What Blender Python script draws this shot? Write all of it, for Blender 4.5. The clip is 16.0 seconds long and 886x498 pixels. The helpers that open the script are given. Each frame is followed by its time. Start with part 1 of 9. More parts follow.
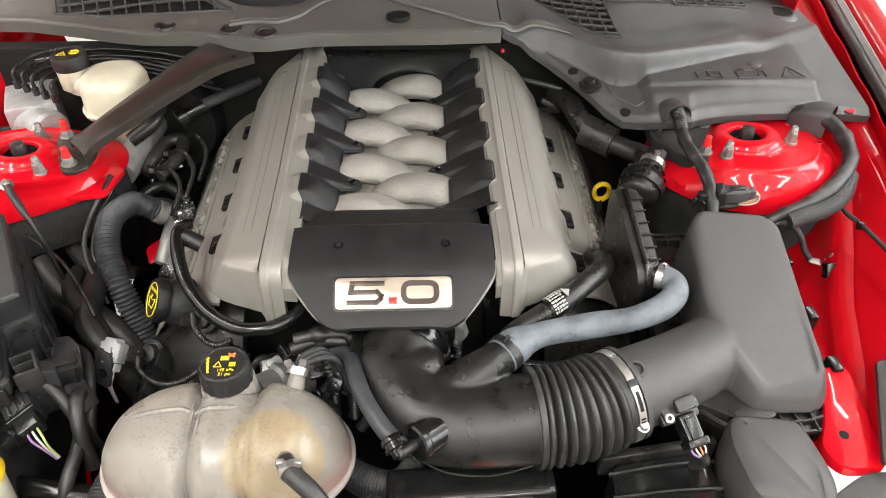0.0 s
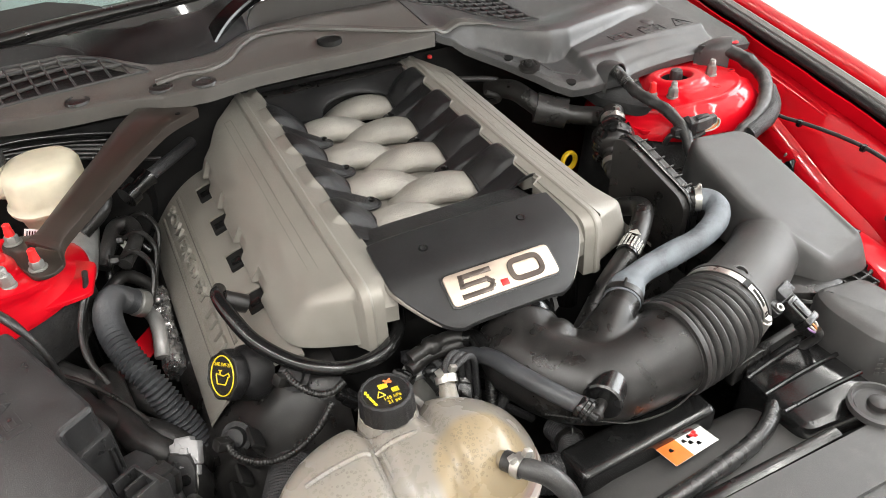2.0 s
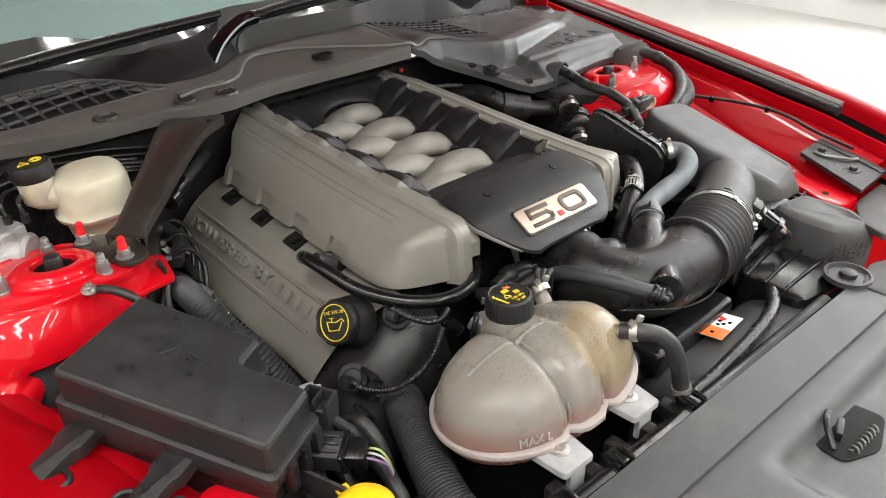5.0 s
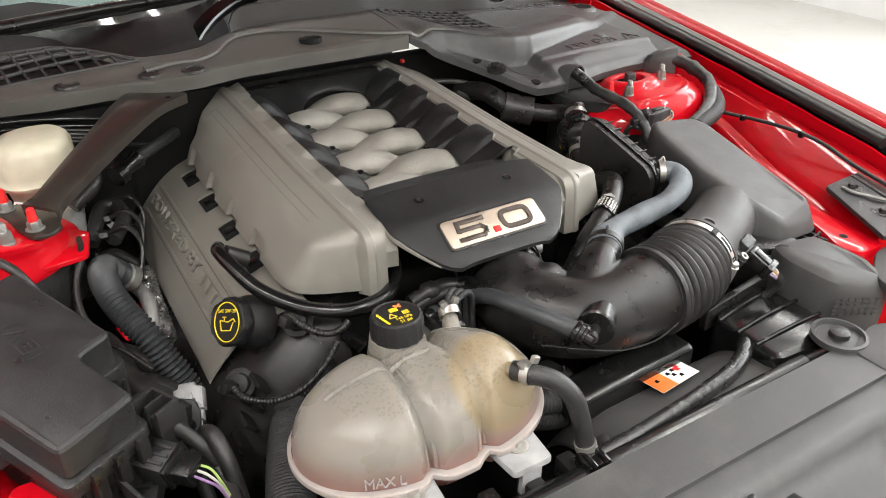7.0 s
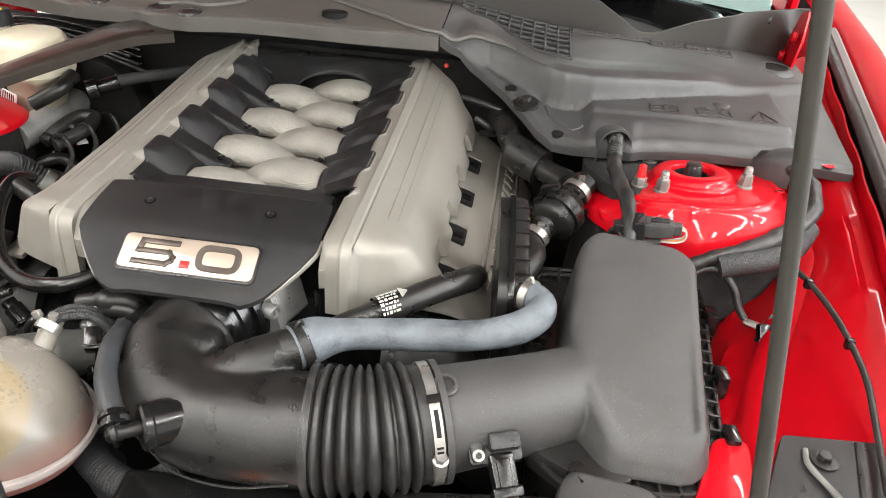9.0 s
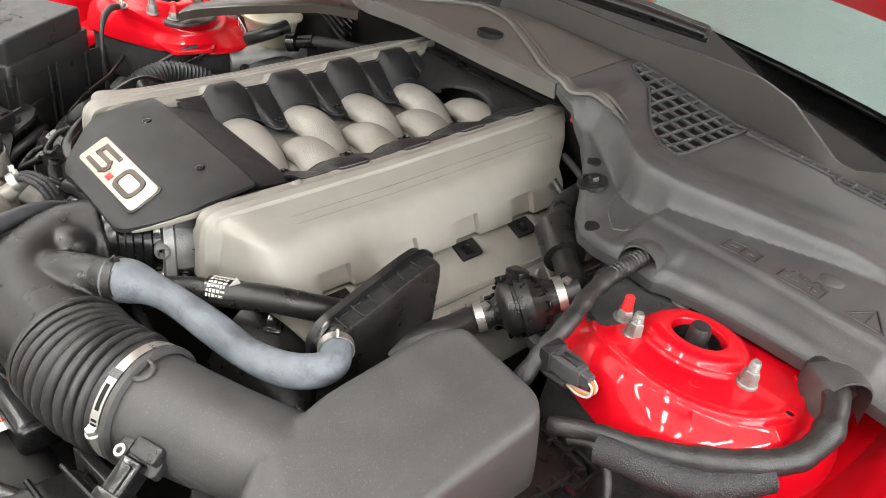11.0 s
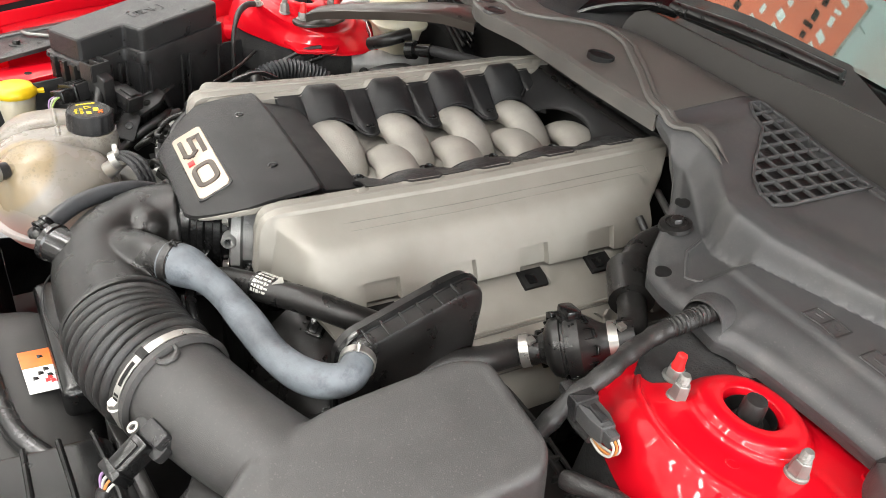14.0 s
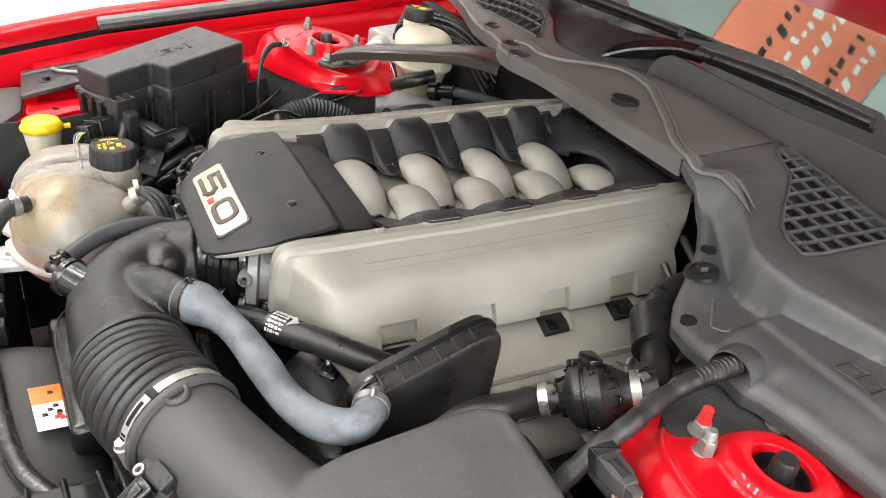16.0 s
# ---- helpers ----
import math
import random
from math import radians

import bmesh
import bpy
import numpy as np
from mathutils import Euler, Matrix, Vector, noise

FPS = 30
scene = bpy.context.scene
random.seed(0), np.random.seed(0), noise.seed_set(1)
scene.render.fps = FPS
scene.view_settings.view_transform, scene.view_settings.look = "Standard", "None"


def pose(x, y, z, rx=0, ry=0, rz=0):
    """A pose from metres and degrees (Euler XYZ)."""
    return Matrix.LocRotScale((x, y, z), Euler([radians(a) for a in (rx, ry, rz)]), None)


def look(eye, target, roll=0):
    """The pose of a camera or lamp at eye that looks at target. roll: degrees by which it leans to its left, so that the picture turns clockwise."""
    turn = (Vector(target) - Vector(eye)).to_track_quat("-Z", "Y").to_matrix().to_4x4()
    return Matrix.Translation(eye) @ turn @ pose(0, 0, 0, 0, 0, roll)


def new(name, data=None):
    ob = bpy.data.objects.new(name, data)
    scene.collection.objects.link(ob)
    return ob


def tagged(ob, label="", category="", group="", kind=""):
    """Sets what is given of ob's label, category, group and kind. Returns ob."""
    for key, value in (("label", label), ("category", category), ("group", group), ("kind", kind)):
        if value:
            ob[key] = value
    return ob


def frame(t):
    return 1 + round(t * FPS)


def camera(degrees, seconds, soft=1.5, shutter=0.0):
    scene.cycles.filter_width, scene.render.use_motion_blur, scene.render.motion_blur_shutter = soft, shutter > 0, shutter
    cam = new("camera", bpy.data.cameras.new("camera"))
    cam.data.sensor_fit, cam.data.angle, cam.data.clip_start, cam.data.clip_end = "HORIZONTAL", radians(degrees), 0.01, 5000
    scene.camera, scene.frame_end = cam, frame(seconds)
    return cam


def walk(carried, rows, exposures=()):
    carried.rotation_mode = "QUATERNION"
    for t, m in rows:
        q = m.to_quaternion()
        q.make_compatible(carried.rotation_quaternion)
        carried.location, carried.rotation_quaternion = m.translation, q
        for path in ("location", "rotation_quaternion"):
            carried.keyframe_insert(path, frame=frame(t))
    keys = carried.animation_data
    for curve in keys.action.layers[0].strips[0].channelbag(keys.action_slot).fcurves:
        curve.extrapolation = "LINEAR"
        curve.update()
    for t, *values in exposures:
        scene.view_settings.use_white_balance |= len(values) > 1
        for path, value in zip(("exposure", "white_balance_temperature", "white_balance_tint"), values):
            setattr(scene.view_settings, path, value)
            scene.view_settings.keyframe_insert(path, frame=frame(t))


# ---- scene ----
cam = camera(60.4, 16.0, soft=0.9)
PATH = [
    (0, (0.033, -0.916, 1.601), (0.098, 0.587, 0.283), 0.6),
    (0.5, (-0.011, -0.86, 1.584), (0.129, 0.649, 0.28), -0.3),
    (1, (-0.101, -0.818, 1.549), (0.191, 0.692, 0.27), -0.8),
    (1.5, (-0.21, -0.823, 1.523), (0.266, 0.677, 0.288), -1.7),
    (2, (-0.357, -0.86, 1.506), (0.326, 0.6, 0.323), -2.2),
    (2.5, (-0.55, -0.849, 1.481), (0.335, 0.541, 0.348), -2.0),
    (3, (-0.673, -0.857, 1.468), (0.34, 0.482, 0.382), -2.1),
    (3.5, (-0.722, -0.866, 1.461), (0.362, 0.447, 0.413), -1.8),
    (4, (-0.74, -0.867, 1.454), (0.384, 0.435, 0.432), -1.0),
    (6.5, (-0.623, -0.887, 1.424), (0.394, 0.503, 0.407), 0.2),
    (7, (-0.486, -0.937, 1.41), (0.403, 0.534, 0.387), 0.2),
    (7.5, (-0.304, -0.951, 1.394), (0.402, 0.612, 0.366), 0.8),
    (8, (-0.077, -0.912, 1.398), (0.375, 0.731, 0.351), 1.7),
    (8.5, (0.142, -0.91, 1.395), (0.283, 0.777, 0.33), 2.4),
    (9, (0.321, -0.865, 1.39), (0.159, 0.813, 0.312), 4.0),
    (9.2, (0.381, -0.821, 1.375), (0.103, 0.842, 0.3), 4.6),
    (11.3, (0.8, -0.506, 1.418), (-0.408, 0.627, 0.296), 9.4),
    (11.5, (0.803, -0.488, 1.423), (-0.444, 0.593, 0.294), 9.5),
    (12, (0.817, -0.456, 1.42), (-0.499, 0.541, 0.291), 9.6),
    (12.5, (0.82, -0.452, 1.413), (-0.534, 0.499, 0.289), 9.6),
    (13, (0.821, -0.448, 1.416), (-0.547, 0.474, 0.284), 9.3),
    (13.5, (0.821, -0.439, 1.417), (-0.552, 0.47, 0.282), 8.9),
    (14, (0.82, -0.431, 1.417), (-0.552, 0.477, 0.28), 8.8),
    (14.5, (0.818, -0.425, 1.417), (-0.56, 0.48, 0.285), 8.6),
    (15, (0.815, -0.426, 1.416), (-0.574, 0.478, 0.297), 8.7),
    (15.5, (0.811, -0.425, 1.415), (-0.605, 0.473, 0.324), 8.6),
    (16, (0.808, -0.422, 1.41), (-0.646, 0.456, 0.354), 8.7),
]
EXPOSURE = [(0, 0.16), (1, 0.24), (1.5, 0.26), (2, 0.15), (2.5, 0), (3, -0.13), (4, -0.32), (5.2, -0.34), (6.5, -0.23), (7, -0.17), (7.5, -0.03), (8.5, 0.2), (9.2, 0.27), (11.5, 0.24), (16, 0.21)]
walk(cam, [(t, look(e, g, r)) for t, e, g, r in PATH], EXPOSURE)

# ---- world and light ----
world = bpy.data.worlds.new("workshop_air")
scene.world = world
world.use_nodes = True
world.node_tree.nodes["Background"].inputs[0].default_value = (0.9, 0.95, 1.0, 1)
world.node_tree.nodes["Background"].inputs[1].default_value = 0.2

# ---- materials ----


def material(name, base, rough=0.5, metal=0.0, vary=0.25, scale=40.0, bump=0.1, bump_scale=900.0, coat=0.0, spots=None, spec=0.5,
             subsurface=0.0, dust=0.0):
    m = bpy.data.materials.new(name)
    m.use_nodes = True
    n, l = m.node_tree.nodes, m.node_tree.links
    b = n["Principled BSDF"]
    tc = n.new("ShaderNodeTexCoord")
    big = n.new("ShaderNodeTexNoise")
    big.inputs["Scale"].default_value, big.inputs["Detail"].default_value = scale, 5
    l.new(tc.outputs["Object"], big.inputs["Vector"])
    ramp = n.new("ShaderNodeMapRange")
    ramp.inputs["From Min"].default_value, ramp.inputs["From Max"].default_value = 0.3, 0.7
    ramp.inputs["To Min"].default_value, ramp.inputs["To Max"].default_value = 1 - vary, 1 + vary
    l.new(big.outputs["Fac"], ramp.inputs["Value"])
    mul = n.new("ShaderNodeVectorMath")
    mul.operation = "SCALE"
    mul.inputs[0].default_value = base
    l.new(ramp.outputs["Result"], mul.inputs["Scale"])
    colour = mul.outputs[0]
    if spots:
        tint, amount, size = spots
        s = n.new("ShaderNodeTexNoise")
        s.inputs["Scale"].default_value, s.inputs["Detail"].default_value, s.inputs["Roughness"].default_value = size, 8, 0.7
        l.new(tc.outputs["Object"], s.inputs["Vector"])
        r2 = n.new("ShaderNodeMapRange")
        r2.inputs["From Min"].default_value, r2.inputs["From Max"].default_value = 0.5, 0.75
        r2.inputs["To Max"].default_value = amount
        l.new(s.outputs["Fac"], r2.inputs["Value"])
        mix = n.new("ShaderNodeMix")
        mix.data_type = "RGBA"
        l.new(r2.outputs["Result"], mix.inputs["Factor"])
        l.new(colour, mix.inputs["A"])
        mix.inputs["B"].default_value = (*tint, 1)
        colour = mix.outputs["Result"]
    if dust:
        d = n.new("ShaderNodeTexNoise")
        d.inputs["Scale"].default_value, d.inputs["Detail"].default_value = 650, 2
        l.new(tc.outputs["Object"], d.inputs["Vector"])
        r3 = n.new("ShaderNodeMapRange")
        r3.inputs["From Min"].default_value, r3.inputs["From Max"].default_value = 0.62, 0.72
        r3.inputs["To Max"].default_value = dust
        l.new(d.outputs["Fac"], r3.inputs["Value"])
        mix = n.new("ShaderNodeMix")
        mix.data_type = "RGBA"
        l.new(r3.outputs["Result"], mix.inputs["Factor"])
        l.new(colour, mix.inputs["A"])
        mix.inputs["B"].default_value = (0.2, 0.19, 0.17, 1)
        colour = mix.outputs["Result"]
    l.new(colour, b.inputs["Base Color"])
    b.inputs["Metallic"].default_value = metal
    b.inputs["Coat Weight"].default_value = coat
    b.inputs["Coat Roughness"].default_value = 0.06
    b.inputs["Specular IOR Level"].default_value = spec
    rr = n.new("ShaderNodeMapRange")
    rr.inputs["From Min"].default_value, rr.inputs["From Max"].default_value = 0.3, 0.7
    rr.inputs["To Min"].default_value, rr.inputs["To Max"].default_value = max(rough - 0.08, 0.03), min(rough + 0.08, 1)
    l.new(big.outputs["Fac"], rr.inputs["Value"])
    l.new(rr.outputs["Result"], b.inputs["Roughness"])
    if subsurface:
        b.inputs["Subsurface Weight"].default_value = subsurface
        b.inputs["Subsurface Scale"].default_value = 0.02
        b.inputs["Subsurface Radius"].default_value = (1.0, 0.9, 0.7)
    if bump:
        fine = n.new("ShaderNodeTexNoise")
        fine.inputs["Scale"].default_value, fine.inputs["Detail"].default_value = bump_scale, 3
        l.new(tc.outputs["Object"], fine.inputs["Vector"])
        bp = n.new("ShaderNodeBump")
        bp.inputs["Strength"].default_value, bp.inputs["Distance"].default_value = bump, 0.002
        l.new(fine.outputs["Fac"], bp.inputs["Height"])
        l.new(bp.outputs["Normal"], b.inputs["Normal"])
    return m


BLACK = material("black_grained_plastic", (0.01, 0.01, 0.0105), 0.36, bump=0.4, bump_scale=1700, spots=((0.04, 0.038, 0.036), 0.2, 18), spec=0.38, dust=0.18)
SATIN = material("black_satin_plastic", (0.012, 0.0115, 0.011), 0.32, bump=0.15, bump_scale=1400, spots=((0.05, 0.046, 0.042), 0.2, 45), spec=0.45, dust=0.15)
GLOSS = material("black_gloss_plastic", (0.007, 0.007, 0.007), 0.2, bump=0.02)
BOXY = material("charcoal_moulded_plastic", (0.048, 0.047, 0.046), 0.46, bump=0.25, bump_scale=1500, vary=0.07, scale=30, spots=((0.072, 0.069, 0.065), 0.3, 60), dust=0.3)
COWL = material("weathered_grey_plastic", (0.098, 0.093, 0.085), 0.4, bump=0.3, bump_scale=1200, vary=0.16, scale=9, spots=((0.15, 0.13, 0.112), 0.4, 16), spec=0.55, dust=0.35)
COWLR = material("slate_grey_plastic", (0.052, 0.052, 0.0525), 0.39, bump=0.25, bump_scale=1200, vary=0.12, scale=10, spots=((0.125, 0.118, 0.11), 0.4, 14), spec=0.5, dust=0.35)
RUBBER = material("black_rubber", (0.019, 0.0187, 0.0183), 0.37, bump=0.3, bump_scale=700, spots=((0.075, 0.07, 0.064), 0.35, 55), spec=0.5, dust=0.25)
DULLHOSE = material("dull_grey_black_hose", (0.032, 0.034, 0.037), 0.5, bump=0.2, bump_scale=500, spots=((0.07, 0.07, 0.07), 0.4, 60))
MATT = material("dull_black_steel", (0.011, 0.0108, 0.0105), 0.65, bump=0.1, spec=0.18)
BRAID = material("woven_black_sleeve", (0.022, 0.022, 0.023), 0.5, bump=0.9, bump_scale=600, spots=((0.1, 0.1, 0.1), 0.8, 700))
GREY = material("pewter_painted_plastic", (0.27, 0.255, 0.225), 0.42, bump=0.4, bump_scale=1500, vary=0.06, metal=0.25,
                spots=((0.2, 0.185, 0.16), 0.3, 7))
RUNNER = material("cast_silver_runner", (0.36, 0.342, 0.305), 0.46, bump=0.9, bump_scale=750, metal=0.4, vary=0.15, scale=25, spots=((0.28, 0.265, 0.235), 0.5, 220))
BLUE = material("chalky_blue_grey_rubber", (0.12, 0.135, 0.15), 0.6, bump=0.25, bump_scale=300, vary=0.35, scale=30,
                spots=((0.03, 0.034, 0.038), 0.9, 38))
RED = material("red_car_paint", (0.57, 0.0025, 0.0105), 0.42, bump=0.0, vary=0.05, scale=6, coat=0.65, spec=0.1)
RED.node_tree.nodes["Principled BSDF"].inputs["Coat Roughness"].default_value = 0.05
REDCAP = material("red_plastic_cap", (0.75, 0.02, 0.02), 0.4, bump=0.05)
ZINC = material("zinc_plated_steel", (0.45, 0.44, 0.41), 0.33, metal=0.8, bump=0.1, bump_scale=600)
NUT = material("dull_zinc_nut", (0.24, 0.24, 0.225), 0.48, metal=0.6, bump=0.15, bump_scale=500)
ALU = material("cast_aluminium", (0.42, 0.42, 0.41), 0.45, metal=0.6, bump=0.5, bump_scale=500, vary=0.2)
STEEL = material("brushed_badge_metal", (0.52, 0.435, 0.355), 0.48, metal=0.8, bump=0.05, vary=0.08)
DARKCHROME = material("dark_badge_numerals", (0.085, 0.07, 0.06), 0.35, metal=0.6, bump=0.03)
# dark grey that paints shade into fine lines and round the letters
FINE_LINE = material("groove_shade_grey", (0.14, 0.132, 0.118), 0.5, bump=0.0)
FUSE = material("dark_fuse_box_plastic", (0.018, 0.018, 0.0185), 0.34, bump=0.3, bump_scale=1400, spots=((0.055, 0.053, 0.05), 0.25, 12), dust=0.3)
FELT = material("black_sound_felt", (0.028, 0.028, 0.028), 0.8, bump=0.8, bump_scale=300, vary=0.4, scale=20, spots=((0.06, 0.056, 0.053), 0.5, 25), spec=0.2)
YELLOW = material("yellow_plastic", (0.72, 0.48, 0.01), 0.4, bump=0.05)
PRINT_Y = material("yellow_print", (0.72, 0.55, 0.02), 0.5, bump=0.0)
BANNER = material("orange_red_banner_cloth", (0.85, 0.2, 0.11), 0.6, bump=0.1, vary=0.12, scale=3)
PRINT_O = material("orange_print", (0.8, 0.17, 0.03), 0.5, bump=0.0)
MESH = material("black_mesh_screen", (0.01, 0.01, 0.01), 0.5, bump=1.0, bump_scale=350, spots=((0.04, 0.04, 0.04), 0.8, 500))
WHITE = material("white_print", (0.75, 0.75, 0.73), 0.5, bump=0.03)
NYLON = material("ivory_nylon", (0.56, 0.52, 0.4), 0.42, bump=0.08, vary=0.1, subsurface=0.4, spots=((0.5, 0.43, 0.25), 0.3, 10))
PALE = material("pale_connector_plastic", (0.3, 0.3, 0.3), 0.45, bump=0.1)
CONCRETE = material("polished_pale_concrete", (0.46, 0.45, 0.425), 0.45, bump=0.1, bump_scale=60, vary=0.08, scale=1.5,
                    spots=((0.33, 0.315, 0.29), 0.6, 3))
BRONZE = material("bronze_black_paint", (0.028, 0.022, 0.018), 0.36, bump=0.05, vary=0.12, coat=0.25)
ROD = material("dull_rod_steel", (0.03, 0.028, 0.024), 0.6, bump=0.1, vary=0.15, spec=0.15)
WALL = material("brown_black_plastic", (0.03, 0.027, 0.024), 0.48, bump=0.15, bump_scale=1400, vary=0.1, spec=0.5, dust=0.15)
FRIT = material("gloss_black_glass_border", (0.004, 0.004, 0.004), 0.06, bump=0.0, spec=0.6)
STRIP = material("grey_rubber_strip", (0.15, 0.145, 0.14), 0.5, bump=0.3, bump_scale=500, vary=0.15, dust=0.3)
PLASTER = material("white_wall_paint", (0.7, 0.7, 0.69), 0.7, bump=0.1, bump_scale=80, vary=0.05, scale=2)
WIRES = {k: material(k + "_wire", c, 0.4, bump=0.0) for k, c in (
    ("purple", (0.25, 0.14, 0.3)), ("green", (0.3, 0.42, 0.12)), ("white", (0.4, 0.39, 0.36)), ("orange", (0.45, 0.17, 0.04)))}


def tank_material():
    """Milky nylon through which the pink coolant shows below its level and amber staining shows at one chamber."""
    m = material("translucent_coolant_tank", (0.24, 0.221, 0.193), 0.3, bump=0.04, bump_scale=200, vary=0.06, scale=12, subsurface=0.85, spec=0.4)
    n, l = m.node_tree.nodes, m.node_tree.links
    b = n["Principled BSDF"]
    old = b.inputs["Base Color"].links[0].from_socket
    geo = n.new("ShaderNodeNewGeometry")
    sep = n.new("ShaderNodeSeparateXYZ")
    l.new(geo.outputs["Position"], sep.inputs[0])
    wob = n.new("ShaderNodeTexNoise")
    wob.inputs["Scale"].default_value = 14
    l.new(geo.outputs["Position"], wob.inputs["Vector"])
    add = n.new("ShaderNodeMath")
    add.operation = "MULTIPLY_ADD"
    l.new(wob.outputs["Fac"], add.inputs[0])
    add.inputs[1].default_value = 0.012
    l.new(sep.outputs["Z"], add.inputs[2])
    level = n.new("ShaderNodeMapRange")
    level.inputs["From Min"].default_value, level.inputs["From Max"].default_value = 0.872, 0.834
    l.new(add.outputs[0], level.inputs["Value"])
    mix = n.new("ShaderNodeMix")
    mix.data_type = "RGBA"
    l.new(level.outputs["Result"], mix.inputs["Factor"])
    l.new(old, mix.inputs["A"])
    mix.inputs["B"].default_value = (0.27, 0.12, 0.1, 1)
    dist = n.new("ShaderNodeVectorMath")
    dist.operation = "DISTANCE"
    l.new(geo.outputs["Position"], dist.inputs[0])
    dist.inputs[1].default_value = (-0.125, -0.448, 0.895)
    stain = n.new("ShaderNodeMapRange")
    stain.inputs["From Min"].default_value, stain.inputs["From Max"].default_value = 0.058, 0.05
    stain.inputs["To Max"].default_value = 0.6
    l.new(dist.outputs["Value"], stain.inputs["Value"])
    mix2 = n.new("ShaderNodeMix")
    mix2.data_type = "RGBA"
    l.new(stain.outputs["Result"], mix2.inputs["Factor"])
    l.new(mix.outputs["Result"], mix2.inputs["A"])
    mix2.inputs["B"].default_value = (0.29, 0.215, 0.105, 1)
    # dried droplets inside the upper panels
    cells = n.new("ShaderNodeTexVoronoi")
    cells.inputs["Scale"].default_value = 235
    l.new(geo.outputs["Position"], cells.inputs["Vector"])
    spot = n.new("ShaderNodeMapRange")
    spot.inputs["From Min"].default_value, spot.inputs["From Max"].default_value = 0.42, 0.34
    l.new(cells.outputs["Distance"], spot.inputs["Value"])
    ring = n.new("ShaderNodeMapRange")
    ring.inputs["From Min"].default_value, ring.inputs["From Max"].default_value = 0.12, 0.3
    l.new(cells.outputs["Distance"], ring.inputs["Value"])
    patch = n.new("ShaderNodeTexNoise")
    patch.inputs["Scale"].default_value = 28
    l.new(geo.outputs["Position"], patch.inputs["Vector"])
    where = n.new("ShaderNodeMapRange")
    where.inputs["From Min"].default_value, where.inputs["From Max"].default_value = 0.4, 0.47
    l.new(patch.outputs["Fac"], where.inputs["Value"])
    high = n.new("ShaderNodeMapRange")
    high.inputs["From Min"].default_value, high.inputs["From Max"].default_value = 0.894, 0.9
    high.inputs["To Max"].default_value = 0.42
    l.new(sep.outputs["Z"], high.inputs["Value"])
    amount = high.outputs["Result"]
    for x in (spot, ring, where):
        q = n.new("ShaderNodeMath")
        q.operation = "MULTIPLY"
        l.new(amount, q.inputs[0])
        l.new(x.outputs["Result"], q.inputs[1])
        amount = q.outputs[0]
    mix3 = n.new("ShaderNodeMix")
    mix3.data_type = "RGBA"
    l.new(amount, mix3.inputs["Factor"])
    l.new(mix2.outputs["Result"], mix3.inputs["A"])
    mix3.inputs["B"].default_value = (0.09, 0.075, 0.055, 1)
    l.new(mix3.outputs["Result"], b.inputs["Base Color"])
    return m


TANK = tank_material()
SEAM = material("pale_translucent_flange", (0.34, 0.3, 0.28), 0.35, bump=0.05, vary=0.08, subsurface=0.4)


def glass_material():
    m = bpy.data.materials.new("tinted_windscreen_glass")
    m.use_nodes = True
    b = m.node_tree.nodes["Principled BSDF"]
    b.inputs["Base Color"].default_value = (0.6, 0.82, 0.8, 1)
    b.inputs["Roughness"].default_value = 0.02
    b.inputs["Transmission Weight"].default_value = 1.0
    b.inputs["IOR"].default_value = 1.6
    b.inputs["Metallic"].default_value = 0.36
    return m


GLASS = glass_material()


def lamp_material():
    m = bpy.data.materials.new("lit_diffuser")
    m.use_nodes = True
    b = m.node_tree.nodes["Principled BSDF"]
    b.inputs["Emission Color"].default_value = (1, 0.97, 0.92, 1)
    b.inputs["Emission Strength"].default_value = 9.0
    return m


LAMP = lamp_material()

# ---- mesh tools ----


def thing(name, at, label="", category="", group="", kind=""):
    ob = new(name)
    ob.empty_display_size = 0.02
    ob.location = at
    return tagged(ob, label, category, group, kind)


def base_of(ob):
    p = Vector((0, 0, 0))
    while ob:
        p += ob.location
        ob = ob.parent
    return p


def part(name, bm, mat, parent=None, label="", sharp=38, flat=False):
    """Links a bmesh, given in world places, as one mesh object under a thing or a part."""
    bmesh.ops.recalc_face_normals(bm, faces=bm.faces)
    me = bpy.data.meshes.new(name)
    origin = base_of(parent)
    if parent:
        bm.transform(Matrix.Translation(-origin))
    bm.to_mesh(me)
    bm.free()
    if not flat:
        me.shade_smooth()
        me.set_sharp_from_angle(angle=radians(sharp))
    me.materials.append(mat)
    ob = new(name, me)
    ob.parent = parent
    if label:
        ob["label"] = label
    return ob


def solo(name, bm, mat, label, category, group="", kind="", sharp=38):
    """One thing that is one mesh, with its origin at its base."""
    lo = Vector([min(v.co[i] for v in bm.verts) for i in range(3)])
    hi = Vector([max(v.co[i] for v in bm.verts) for i in range(3)])
    c = Vector(((lo.x + hi.x) / 2, (lo.y + hi.y) / 2, lo.z))
    bm.transform(Matrix.Translation(-c))
    ob = part(name, bm, mat, sharp=sharp)
    ob.location = c
    return tagged(ob, label, category, group, kind)


def smooth_path(pts, n=8):
    """Catmull-Rom points through pts."""
    p = [Vector(q) for q in pts]
    if len(p) == 2:
        return [p[0].lerp(p[1], i / n) for i in range(n + 1)]
    p = [2 * p[0] - p[1]] + p + [2 * p[-1] - p[-2]]
    out = []
    for i in range(1, len(p) - 2):
        for k in range(n):
            t = k / n
            a, b, c, d = p[i - 1], p[i], p[i + 1], p[i + 2]
            out.append(0.5 * (2 * b + (c - a) * t + (2 * a - 5 * b + 4 * c - d) * t * t + (3 * b - a - 3 * c + d) * t ** 3))
    out.append(p[-2])
    return out


